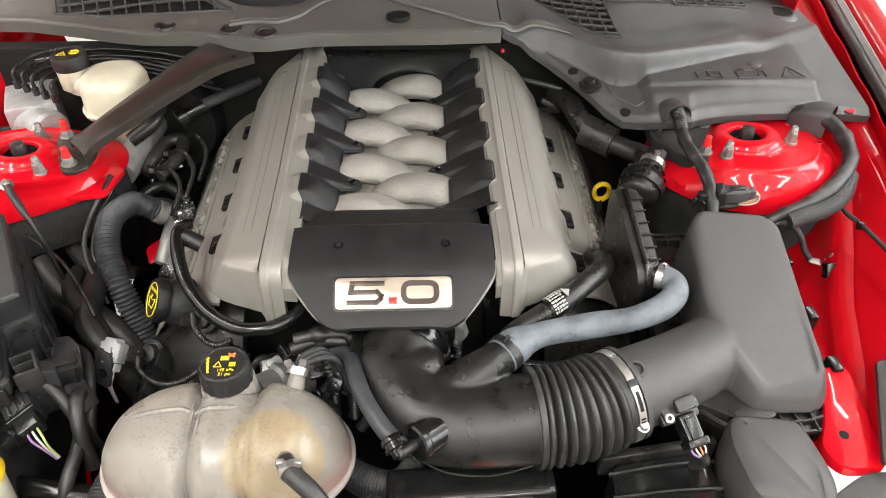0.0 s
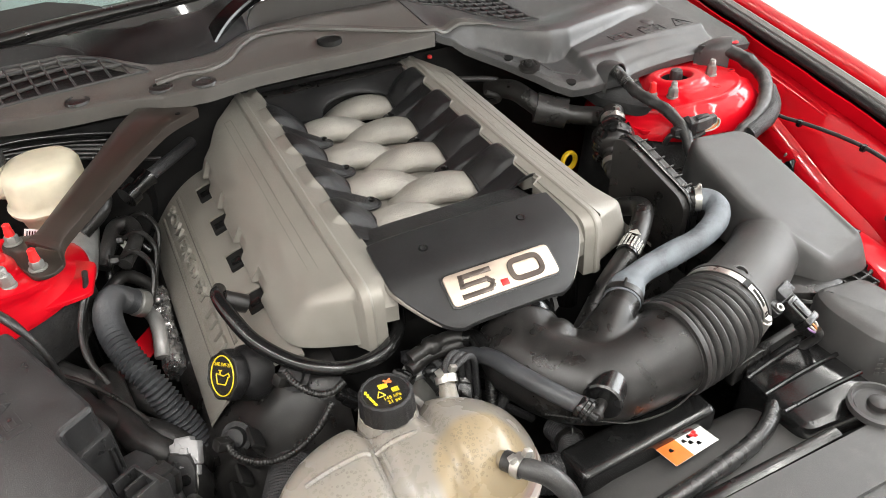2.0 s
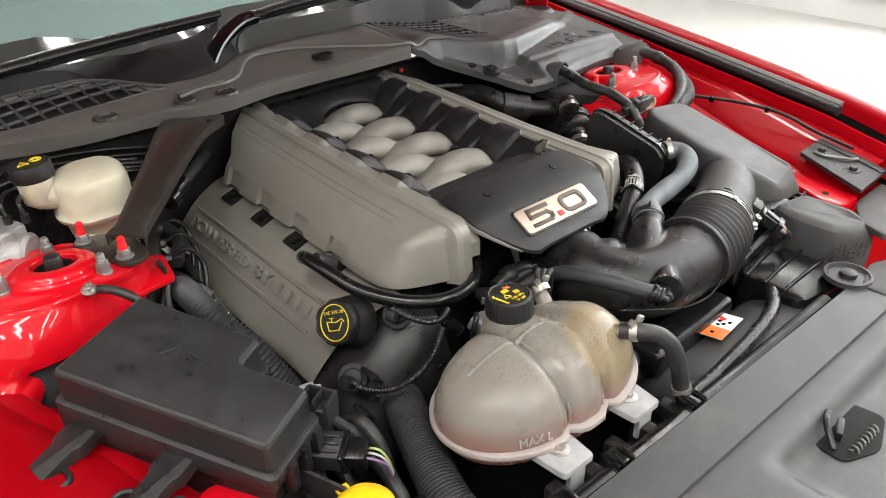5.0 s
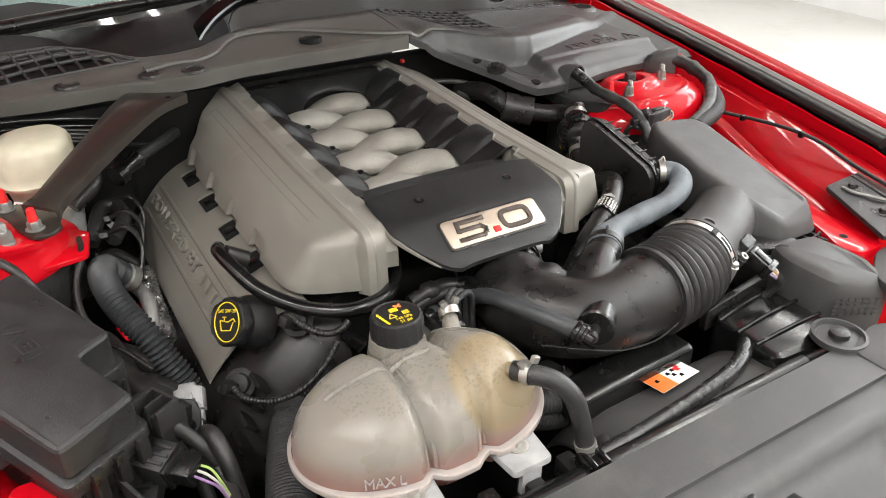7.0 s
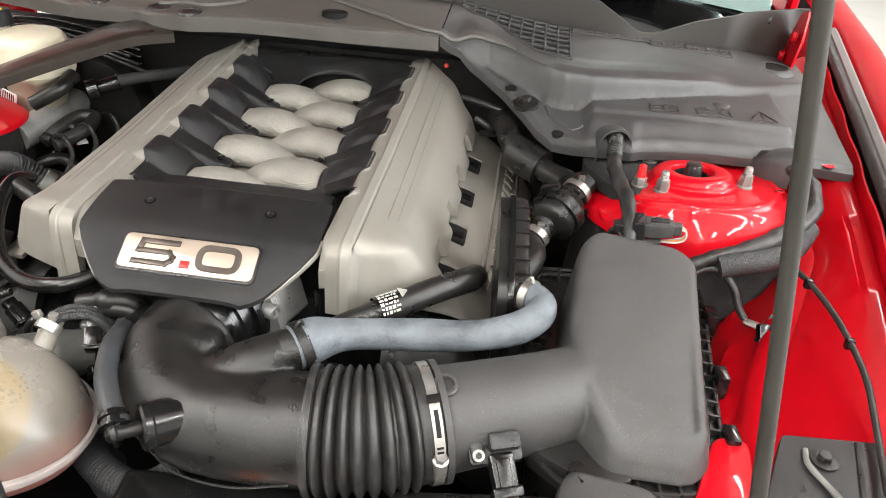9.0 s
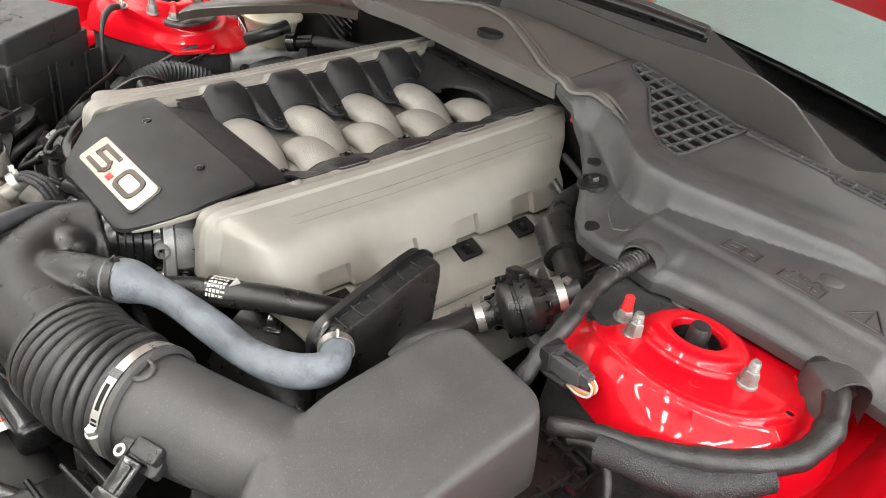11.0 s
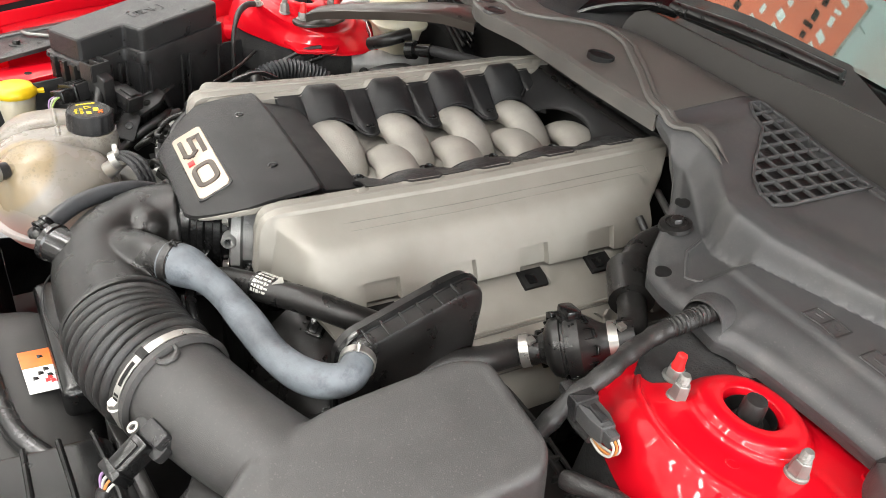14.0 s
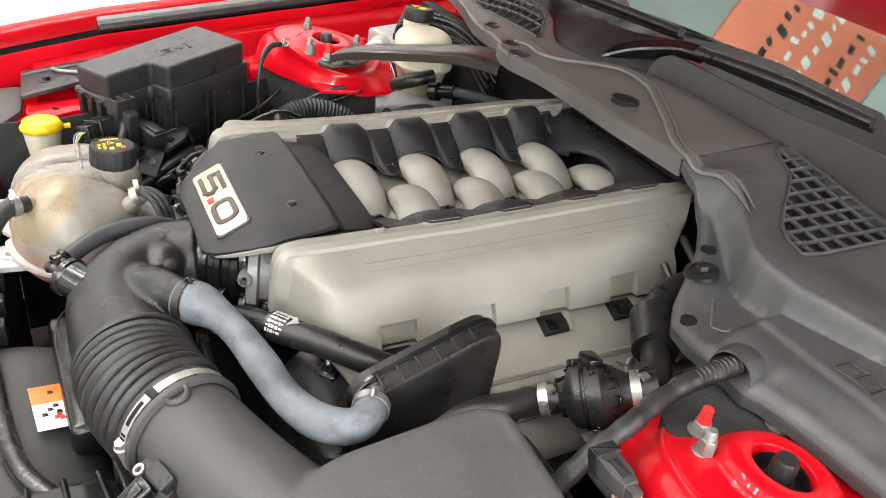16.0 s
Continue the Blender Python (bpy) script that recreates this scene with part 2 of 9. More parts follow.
def tube(bm, pts, r, seg=14, n=8, cap=True, flat=1.0, smooth=True):
    """Sweeps a circle along a smooth path. r: a radius, or a function of the share of the way and of the metres gone."""
    path = smooth_path(pts, n) if smooth else [Vector(q) for q in pts]
    gone, total = [0.0], 0.0
    for a, b in zip(path, path[1:]):
        total += (b - a).length
        gone.append(total)
    up = Vector((0.03, 0.02, 1))
    rings = []
    for i, p in enumerate(path):
        t = (path[min(i + 1, len(path) - 1)] - path[max(i - 1, 0)]).normalized()
        side = t.cross(up)
        if side.length < 0.05:
            side = t.cross(Vector((1, 0.1, 0)))
        side.normalize()
        up = side.cross(t).normalized()
        rad = r(gone[i] / total, gone[i]) if callable(r) else r
        rings.append([bm.verts.new(p + rad * (side * math.cos(a) + up * flat * math.sin(a)))
                      for a in (2 * math.pi * k / seg for k in range(seg))])
    skin(bm, rings, cap)
    return path


def skin(bm, rings, cap=True, closed=True):
    for a, b in zip(rings, rings[1:]):
        m = len(a)
        for k in range(m if closed else m - 1):
            f = (a[k], a[(k + 1) % m], b[(k + 1) % m], b[k])
            if len(set(f)) == 4:
                bm.faces.new(f)
    if cap and closed:
        bm.faces.new(rings[0][::-1])
        bm.faces.new(rings[-1])


def dense(pts, step):
    """Points along a smooth path at an even step."""
    path = smooth_path(pts, 16)
    out, left = [path[0]], 0.0
    for a, b in zip(path, path[1:]):
        d = (b - a).length
        while left + d >= step and d > 0:
            a = a.lerp(b, (step - left) / d)
            d = (b - a).length
            out.append(a)
            left = 0.0
        left += d
    return out


def ribbed(bm, pts, r, depth, pitch, seg=16):
    """A corrugated tube."""
    path = dense(pts, pitch / 4)
    tube(bm, path, lambda u, s: r - depth * (0.5 - 0.5 * math.cos(2 * math.pi * s / pitch)), seg, smooth=False)


def lathe(bm, at, axis, prof, seg=24, cap=True, squash=None):
    """Turns rows of (metres along the axis, radius) round an axis through at."""
    at, axis = Vector(at), Vector(axis).normalized()
    side = axis.cross(Vector((0, 0, 1)) if abs(axis.z) < 0.9 else Vector((0, 1, 0))).normalized()
    up = side.cross(axis)
    rings = []
    for d, r in prof:
        ring = []
        for k in range(seg):
            a = 2 * math.pi * k / seg
            f = squash(a) if squash else 1.0
            ring.append(bm.verts.new(at + axis * d + r * f * (side * math.cos(a) + up * math.sin(a))))
        rings.append(ring)
    skin(bm, rings, cap)


def block(bm, at, size, turn=(0, 0, 0), bevel=0.003, seg=2, taper=1.0):
    """A box with rounded edges; taper narrows its top."""
    b = bmesh.new()
    bmesh.ops.create_cube(b, size=1)
    for v in b.verts:
        f = taper if v.co.z > 0 else 1.0
        v.co = Vector((v.co.x * size[0] * f, v.co.y * size[1] * f, v.co.z * size[2]))
    if bevel:
        bmesh.ops.bevel(b, geom=list(b.edges), offset=min(bevel, min(size) * 0.3), segments=seg, affect="EDGES", profile=0.6)
    merge(bm, b, pose(*at, *turn))


def merge(bm, b, m=None):
    if m:
        b.transform(m)
    me = bpy.data.meshes.new("tmp")
    b.to_mesh(me)
    b.free()
    bm.from_mesh(me)
    bpy.data.meshes.remove(me)


def rounded(pts, r, n=4):
    """A polygon with rounded corners."""
    out = []
    p = [Vector((q[0], q[1])) for q in pts]
    for i, c in enumerate(p):
        a, b = p[i - 1], p[(i + 1) % len(p)]
        ra = min(r, (a - c).length * 0.45, (b - c).length * 0.45)
        s, e = c + (a - c).normalized() * ra, c + (b - c).normalized() * ra
        for k in range(n + 1):
            t = k / n
            out.append((1 - t) ** 2 * s + 2 * t * (1 - t) * c + t * t * e)
    return out


def offset(pts, d):
    """A closed outline moved inwards by d."""
    area = sum(a.x * b.y - b.x * a.y for a, b in zip(pts, pts[1:] + pts[:1]))
    sign = 1 if area > 0 else -1
    out = []
    for i, c in enumerate(pts):
        e1, e2 = (c - pts[i - 1]), (pts[(i + 1) % len(pts)] - c)
        if e1.length < 1e-7 or e2.length < 1e-7:
            out.append(c)
            continue
        n1 = Vector((-e1.y, e1.x)).normalized() * sign
        n2 = Vector((-e2.y, e2.x)).normalized() * sign
        m = n1 + n2
        m = m / max(m.length_squared, 0.3) * 2 if m.length > 1e-6 else n1
        out.append(c + m * d)
    return out


def slab(bm, outline, z0, z1, bevel=0.003, place=None, r=0.0, lift=None):
    """A plate with the given outline and a rounded upper edge. lift: adds a height to each top point."""
    pts = rounded(outline, r) if r else [Vector((q[0], q[1])) for q in outline]
    rings = []
    for z, d in ((z0, 0), (z1 - bevel, 0), (z1 - bevel * 0.3, bevel * 0.3), (z1, bevel)):
        ring = offset(pts, d) if d else pts
        rings.append([bm.verts.new((q.x, q.y, z + (lift(q.x, q.y) if lift and z > z0 else 0))) for q in ring])
    skin(bm, rings)
    if place:
        for ring in rings:
            for v in ring:
                v.co = place @ v.co


def sheet(bm, us, vs, f, thick=0.003, down=Vector((0, 0, -1))):
    """A curved plate: f gives the place for each u and v."""
    top = [[bm.verts.new(f(u, v)) for v in vs] for u in us]
    low = [[bm.verts.new(a.co + down * thick) for a in row] for row in top]
    m, n = len(us), len(vs)
    for i in range(m - 1):
        for j in range(n - 1):
            bm.faces.new((top[i][j], top[i + 1][j], top[i + 1][j + 1], top[i][j + 1]))
            bm.faces.new((low[i][j], low[i][j + 1], low[i + 1][j + 1], low[i + 1][j]))
    for i in range(m - 1):
        bm.faces.new((top[i][0], low[i][0], low[i + 1][0], top[i + 1][0]))
        bm.faces.new((top[i][-1], top[i + 1][-1], low[i + 1][-1], low[i][-1]))
    for j in range(n - 1):
        bm.faces.new((top[0][j], top[0][j + 1], low[0][j + 1], low[0][j]))
        bm.faces.new((top[-1][j], low[-1][j], low[-1][j + 1], top[-1][j + 1]))


def step(t):
    t = min(max(t, 0), 1)
    return t * t * (3 - 2 * t)


def span(a, b, n):
    return [a + (b - a) * i / n for i in range(n + 1)]


def along(x, table):
    """A value read from rows of (place, value) by straight lines."""
    if x <= table[0][0]:
        return table[0][1]
    for (a, p), (b, q) in zip(table, table[1:]):
        if x <= b:
            return p + (q - p) * (x - a) / (b - a)
    return table[-1][1]


def lettering(bm, text, size, m, depth=0.001):
    """Raised letters in the built-in font, laid on the x-y plane of m, centred."""
    cu = bpy.data.curves.new("text", "FONT")
    cu.body, cu.size, cu.extrude, cu.align_x, cu.align_y = text, size, depth, "CENTER", "CENTER"
    ob = bpy.data.objects.new("text", cu)
    scene.collection.objects.link(ob)
    bpy.context.view_layer.update()
    me = bpy.data.meshes.new_from_object(ob.evaluated_get(bpy.context.evaluated_depsgraph_get()))
    bpy.data.objects.remove(ob)
    me.transform(m)
    bm.from_mesh(me)
    bpy.data.meshes.remove(me)


def axes(at, x, y):
    """A matrix whose x and y axes lie along the given ways."""
    x = Vector(x).normalized()
    z = x.cross(Vector(y)).normalized()
    y = z.cross(x)
    return Matrix(((x.x, y.x, z.x, at[0]), (x.y, y.y, z.y, at[1]), (x.z, y.z, z.z, at[2]), (0, 0, 0, 1)))


def blend(ob, voxel=0.0035, rounds=10):
    """Melts the pieces of a moulded part into one skin."""
    r = ob.modifiers.new("melt", "REMESH")
    r.mode, r.voxel_size, r.use_smooth_shade = "VOXEL", voxel, True
    q = ob.modifiers.new("soften", "SMOOTH")
    q.factor, q.iterations = 0.5, rounds
    return ob


def hexbolt(bm, at, axis=(0, 0, 1), r=0.008, h=0.007, washer=0.012, stud=0.0):
    a = Vector(axis).normalized()
    at = Vector(at)
    lathe(bm, at, a, [(0, washer), (0.0015, washer), (0.002, washer * 0.9)], 16)
    lathe(bm, at, a, [(0.001, r), (h, r), (h + 0.0015, r * 0.85)], 6)
    if stud:
        lathe(bm, at + a * h, a, [(0, r * 0.5), (stud * 0.8, r * 0.48), (stud, r * 0.35)], 10)


def clip_band(bm, at, axis, r, width=0.009, screw=True):
    """A worm-drive hose clamp round a hose."""
    a = Vector(axis).normalized()
    lathe(bm, Vector(at) - a * width / 2, a, [(0, r), (0, r + 0.0012), (width, r + 0.0012), (width, r)], 28, cap=False)


def ring_patch(bm, at, axis, r, a0, a1, width, shift=0.0, n=12):
    """A thin strip that lies round an axis between two angles."""
    a = Vector(axis).normalized()
    side = a.cross(Vector((0, 0, 1))).normalized()
    up = side.cross(a)
    rings = []
    for ang in span(radians(a0), radians(a1), n):
        d = side * math.cos(ang) + up * math.sin(ang)
        rings.append([bm.verts.new(Vector(at) + a * (shift + k * width / 2) + d * q) for k, q in ((-1, r), (1, r), (1, r + 0.0006), (-1, r + 0.0006))])
    skin(bm, rings)

# ---- the workshop ----
WEST, EAST, SOUTH, NORTH, TOP = -3.6, 5.2, -7.0, 7.0, 4.2


def build_room():
    bm = bmesh.new()
    block(bm, ((WEST + EAST) / 2, 0, -0.05), (EAST - WEST, NORTH - SOUTH, 0.1), bevel=0)
    tagged(part("floor", bm, CONCRETE), "pale polished concrete workshop floor with scuffs", "floor", kind="structure")
    mid, wide = (WEST + EAST) / 2, EAST - WEST
    for name, at, size in (("wall_north", (mid, NORTH + 0.1, TOP / 2), (wide + 0.4, 0.2, TOP)), ("wall_south", (mid, SOUTH - 0.1, TOP / 2), (wide + 0.4, 0.2, TOP)),
                           ("wall_east", (EAST + 0.1, 0, TOP / 2), (0.2, NORTH - SOUTH, TOP)), ("wall_west", (WEST - 0.1, 0, TOP / 2), (0.2, NORTH - SOUTH, TOP))):
        bm = bmesh.new()
        block(bm, at, size, bevel=0)
        tagged(part(name, bm, PLASTER), "plain white painted workshop wall", "wall", kind="structure")
    bm = bmesh.new()
    block(bm, (mid, 0, TOP + 0.05), (wide + 0.4, NORTH - SOUTH + 0.4, 0.1), bevel=0)
    tagged(part("ceiling", bm, PLASTER), "plain white workshop ceiling", "ceiling", kind="structure")
    # orange banner that hangs from the ceiling, mirrored in the windscreen
    b = thing("hanging_banner", (-1.8, 1.45, TOP - 1.2), "orange banner with white and dark marks hanging from the ceiling", "banner")
    bm = bmesh.new()
    block(bm, (-1.8, 1.45, TOP - 0.66), (0.012, 1.0, 1.1), bevel=0.002)
    part("cloth", bm, BANNER, b)
    bm = bmesh.new()
    tube(bm, [(-1.8, 0.93, TOP - 0.1), (-1.8, 1.97, TOP - 0.1)], 0.014, 10, 2)
    part("pole", bm, ZINC, b)
    for y in (1.05, 1.85):
        bm = bmesh.new()
        tube(bm, [(-1.8, y, TOP - 0.1), (-1.8, y, TOP)], 0.005, 6, 2)
        part("cord", bm, ZINC, b)
    random.seed(5)
    for row, z in enumerate((0.3, 0.42, 0.62, 0.78, 0.9)):
        y = 1.02
        while y < 1.86:
            w = random.uniform(0.02, 0.055)
            bm = bmesh.new()
            block(bm, (-1.793, y + w / 2, TOP - z - random.uniform(-0.02, 0.02)), (0.006, w, random.uniform(0.02, 0.08)), (random.uniform(-20, 20), 0, 0), bevel=0.001)
            part("mark", bm, (WHITE, SATIN, WHITE, WHITE, SATIN)[row], b)
            y += w + random.uniform(0.02, 0.05)


# unseen ceiling panels; several are added only to brighten dark parts of the bay
LIGHTS = [(0.2, -3.2), (0.3, -6.2), (2.4, -3.0), (2.6, -1.1), (3.6, 1.2), (2.6, 3.2), (0.6, 4.0), (-1.6, -2.4), (-2.5, -0.5), (-1.4, -0.9), (-0.9, -5.0), (1.4, -5.0)]


def build_lights():
    for x, y in LIGHTS:
        lamp = thing("ceiling_light", (x, y, TOP - 0.1), "long white ceiling light panel out of view, switched on", "lamp", "ceiling lights")
        bm = bmesh.new()
        block(bm, (x, y, TOP - 0.04), (0.24, 2.3, 0.08), bevel=0.006)
        part("housing", bm, WHITE, lamp)
        bm = bmesh.new()
        block(bm, (x, y, TOP - 0.085), (0.2, 2.24, 0.01), bevel=0.002)
        part("diffuser", bm, LAMP, lamp)
        d = bpy.data.lights.new("ceiling_lamp", "AREA")
        d.shape, d.size, d.size_y, d.energy, d.color = "RECTANGLE", 0.2, 2.24, LAMP_WATTS, (1.0, 0.975, 0.94)
        ob = new("lamp", d)
        ob.parent, ob.location = lamp, (0, 0, 0.005)


LAMP_WATTS = 50.0


def build_doorway():
    """Wide unseen glazed door, added to the east wall so daylight brightens the bay."""
    w = thing("window_1", (EAST - 0.01, -0.6, 0.3), "wide unseen glazed workshop door added for daylight", "window", kind="structure")
    bm = bmesh.new()
    for y, z, a, b in ((-2.65, 1.95, 0.1, 3.5), (1.45, 1.95, 0.1, 3.5), (-0.6, 0.25, 4.2, 0.1), (-0.6, 3.65, 4.2, 0.1), (-0.6, 1.95, 0.06, 3.4)):
        block(bm, (EAST - 0.03, y, z), (0.06, a, b), bevel=0.005)
    part("window_frame", bm, PALE, w)
    d = bpy.data.lights.new("window_daylight", "AREA")
    d.shape, d.size, d.size_y, d.energy, d.color = "RECTANGLE", 4.0, 3.3, DAY_WATTS, (0.95, 0.98, 1.0)
    ob = new("daylight", d)
    ob.parent, ob.matrix_local = w, Matrix.Translation((-0.06, 0, 1.65)) @ Euler((0, radians(90), 0)).to_matrix().to_4x4() @ Euler((0, 0, radians(90))).to_matrix().to_4x4()


DAY_WATTS = 400.0
build_room()
build_doorway()
build_lights()

# ---- the body of the car ----
SEAL_X = [(-0.95, 0.6), (-0.6, 0.7), (-0.31, 0.765), (0.0, 0.812), (0.2, 0.838), (0.64, 0.892), (1.2, 0.93)]
FENDER_Z = [(-0.95, 0.8), (-0.6, 0.862), (-0.31, 0.9), (0.0, 0.925), (0.25, 0.945), (0.64, 0.975), (1.2, 1.0)]
LEDGE_X = [(-0.6, 0.52), (-0.40, 0.535), (-0.3, 0.572), (-0.2, 0.6), (-0.08, 0.65), (0.02, 0.69), (0.15, 0.7), (0.6, 0.72)]


def build_side(s, side):
    """One side of the engine bay: outer wing, its seal, the flat shoulder inside it and the inner wall."""
    ys = span(-0.9, 1.1, 50)
    wing = thing("front_wing", (s * 0.85, 0, 0.4), "glossy red painted front wing of the car", "car wing", "front wings")
    bm = bmesh.new()
    prof = ((-0.008, 0.012), (-0.004, 0.03), (0.004, 0.037), (0.014, 0.04), (0.032, 0.04), (0.055, 0.031), (0.08, 0.01), (0.1, -0.03), (0.115, -0.1), (0.12, -0.38))
    rings = [[bm.verts.new((s * (along(y, SEAL_X) + a), y, along(y, FENDER_Z) + b)) for a, b in prof] for y in ys]
    skin(bm, rings, closed=False)
    bmesh.ops.solidify(bm, geom=list(bm.faces), thickness=0.002)
    part("outer_panel", bm, RED, wing)
    bm = bmesh.new()
    pts = [(s * (along(y, SEAL_X) - 0.019), y, along(y, FENDER_Z) + 0.018) for y in span(-0.31, 0.66, 12)]
    tube(bm, pts, 0.0115, 10, 4, flat=0.9)
    seal = part("rubber_seal", bm, RUBBER, wing, "black rubber edge seal")
    bm = bmesh.new()
    rings = [[bm.verts.new((s * (along(y, SEAL_X) + a), y, along(y, FENDER_Z) + b)) for a, b in ((-0.019, 0.026), (-0.017, 0.031), (-0.009, 0.035), (-0.005, 0.034), (-0.005, 0.026))] for y in span(-0.31, 0.66, 40)]
    skin(bm, rings)
    part("seal_face", bm, STRIP, seal, "grey worn rubber face")
    bm = bmesh.new()
    rings = [[bm.verts.new((s * (along(y, SEAL_X) + a + 0.002 * math.sin(40 * y) * (b > 0)), y, along(y, FENDER_Z) + b)) for a, b in ((-0.036, -0.05), (-0.034, 0.006), (-0.032, 0.008), (-0.0305, 0.006), (-0.03, -0.05))] for y in ys]
    skin(bm, rings)
    part("inner_lip", bm, RED, wing, "thin red inner lip")
    # shoulder and inner wall
    bm = bmesh.new()
    rings = []
    for y in span(-0.43, 0.62, 60):
        x0, x1, z = along(y, LEDGE_X), along(y, SEAL_X) - 0.028, along(y, FENDER_Z)
        swell = 0.006 * math.sin(9 * y)
        dent = 0.004 * math.sin(26 * y) + 0.003 * math.sin(47 * y + 1)
        prof = ((x0 - 0.075, 0.42), (x0 - 0.065, 0.7), (x0 - 0.06, 0.79), (x0 - 0.046 + dent, 0.806), (x0 - 0.04, 0.812), (x0 - 0.032 - dent, 0.822), (x0 - 0.022, 0.828), (x0 - 0.006, z - 0.07), (x0 - 0.003, z - 0.064), (x0 + 0.002, z - 0.056), (x0 + 0.012, z - 0.052), (x0 + 0.03, z - 0.05),
                (x0 + 0.036, z - 0.044), ((x0 + x1) / 2, z - 0.028 + swell), (x1 - 0.03, z - 0.012), (x1 - 0.01, z - 0.014), (x1, z - 0.03), (x1 + 0.002, z - 0.12))
        rings.append([bm.verts.new((s * a, y, b)) for a, b in prof])
    skin(bm, rings, closed=False)
    bmesh.ops.solidify(bm, geom=list(bm.faces), thickness=0.002)
    apron = thing("inner_wing", (s * 0.62, 0, 0.42), "glossy red painted inner wing panel of the engine bay", "body panel", "inner wings")
    part("apron_panel", bm, RED, apron)
    if s < 0:
        bm = bmesh.new()
        sheet(bm, span(-0.5, 0.3, 40), span(0, 1, 12), lambda y, v: Vector((-(along(y, LEDGE_X) - 0.07 - 0.02 * math.sin(3 * v) - 0.06 * max(0, 1 - ((y - 0.08) / 0.2) ** 2) * v), y, 0.86 - 0.4 * v)), 0.004, Vector((-1, 0, 0)))
        part("sound_lining", bm, FELT, apron, "black felt lining on the inner wing")
    # gutter sheet is coloured black to stand for the shaded gap
    bm = bmesh.new()
    rings = [[bm.verts.new((s * (along(y, SEAL_X) + a), y, along(y, FENDER_Z) + b)) for a, b in ((-0.05, -0.055), (-0.036, -0.06), (-0.028, -0.03), (-0.02, -0.002), (-0.006, 0.012))] for y in ys]
    skin(bm, rings, closed=False)
    bmesh.ops.solidify(bm, geom=list(bm.faces), thickness=0.002)
    part("gutter", bm, MATT, apron, "gutter beside the wing seal, painted black as shade")
    # the front tongue with its hole
    bm = bmesh.new()
    slab(bm, [(s * 0.545, -0.3), (s * 0.58, -0.3), (s * 0.565, -0.45), (s * 0.51, -0.45), (s * 0.495, -0.42), (s * 0.515, -0.385)], 0.835, 0.851, 0.004, r=0.02)
    part("front_tongue", bm, RED, apron)
    bm = bmesh.new()
    lathe(bm, (s * 0.529, -0.405, 0.8495), (0, 0, 1), [(0, 0.006), (0.002, 0.006)], 14)
    part("tongue_hole", bm, MATT, apron)
    # swage along the shoulder
    bm = bmesh.new()
    tube(bm, [(s * (along(y, SEAL_X) - 0.062), y, along(y, FENDER_Z) - 0.019) for y in span(-0.3, 0.1, 12)], 0.0045, 8, 2, flat=0.8)
    part("shoulder_swage", bm, RED, apron)


for s, side in ((1, "driver"), (-1, "passenger")):
    build_side(s, side)


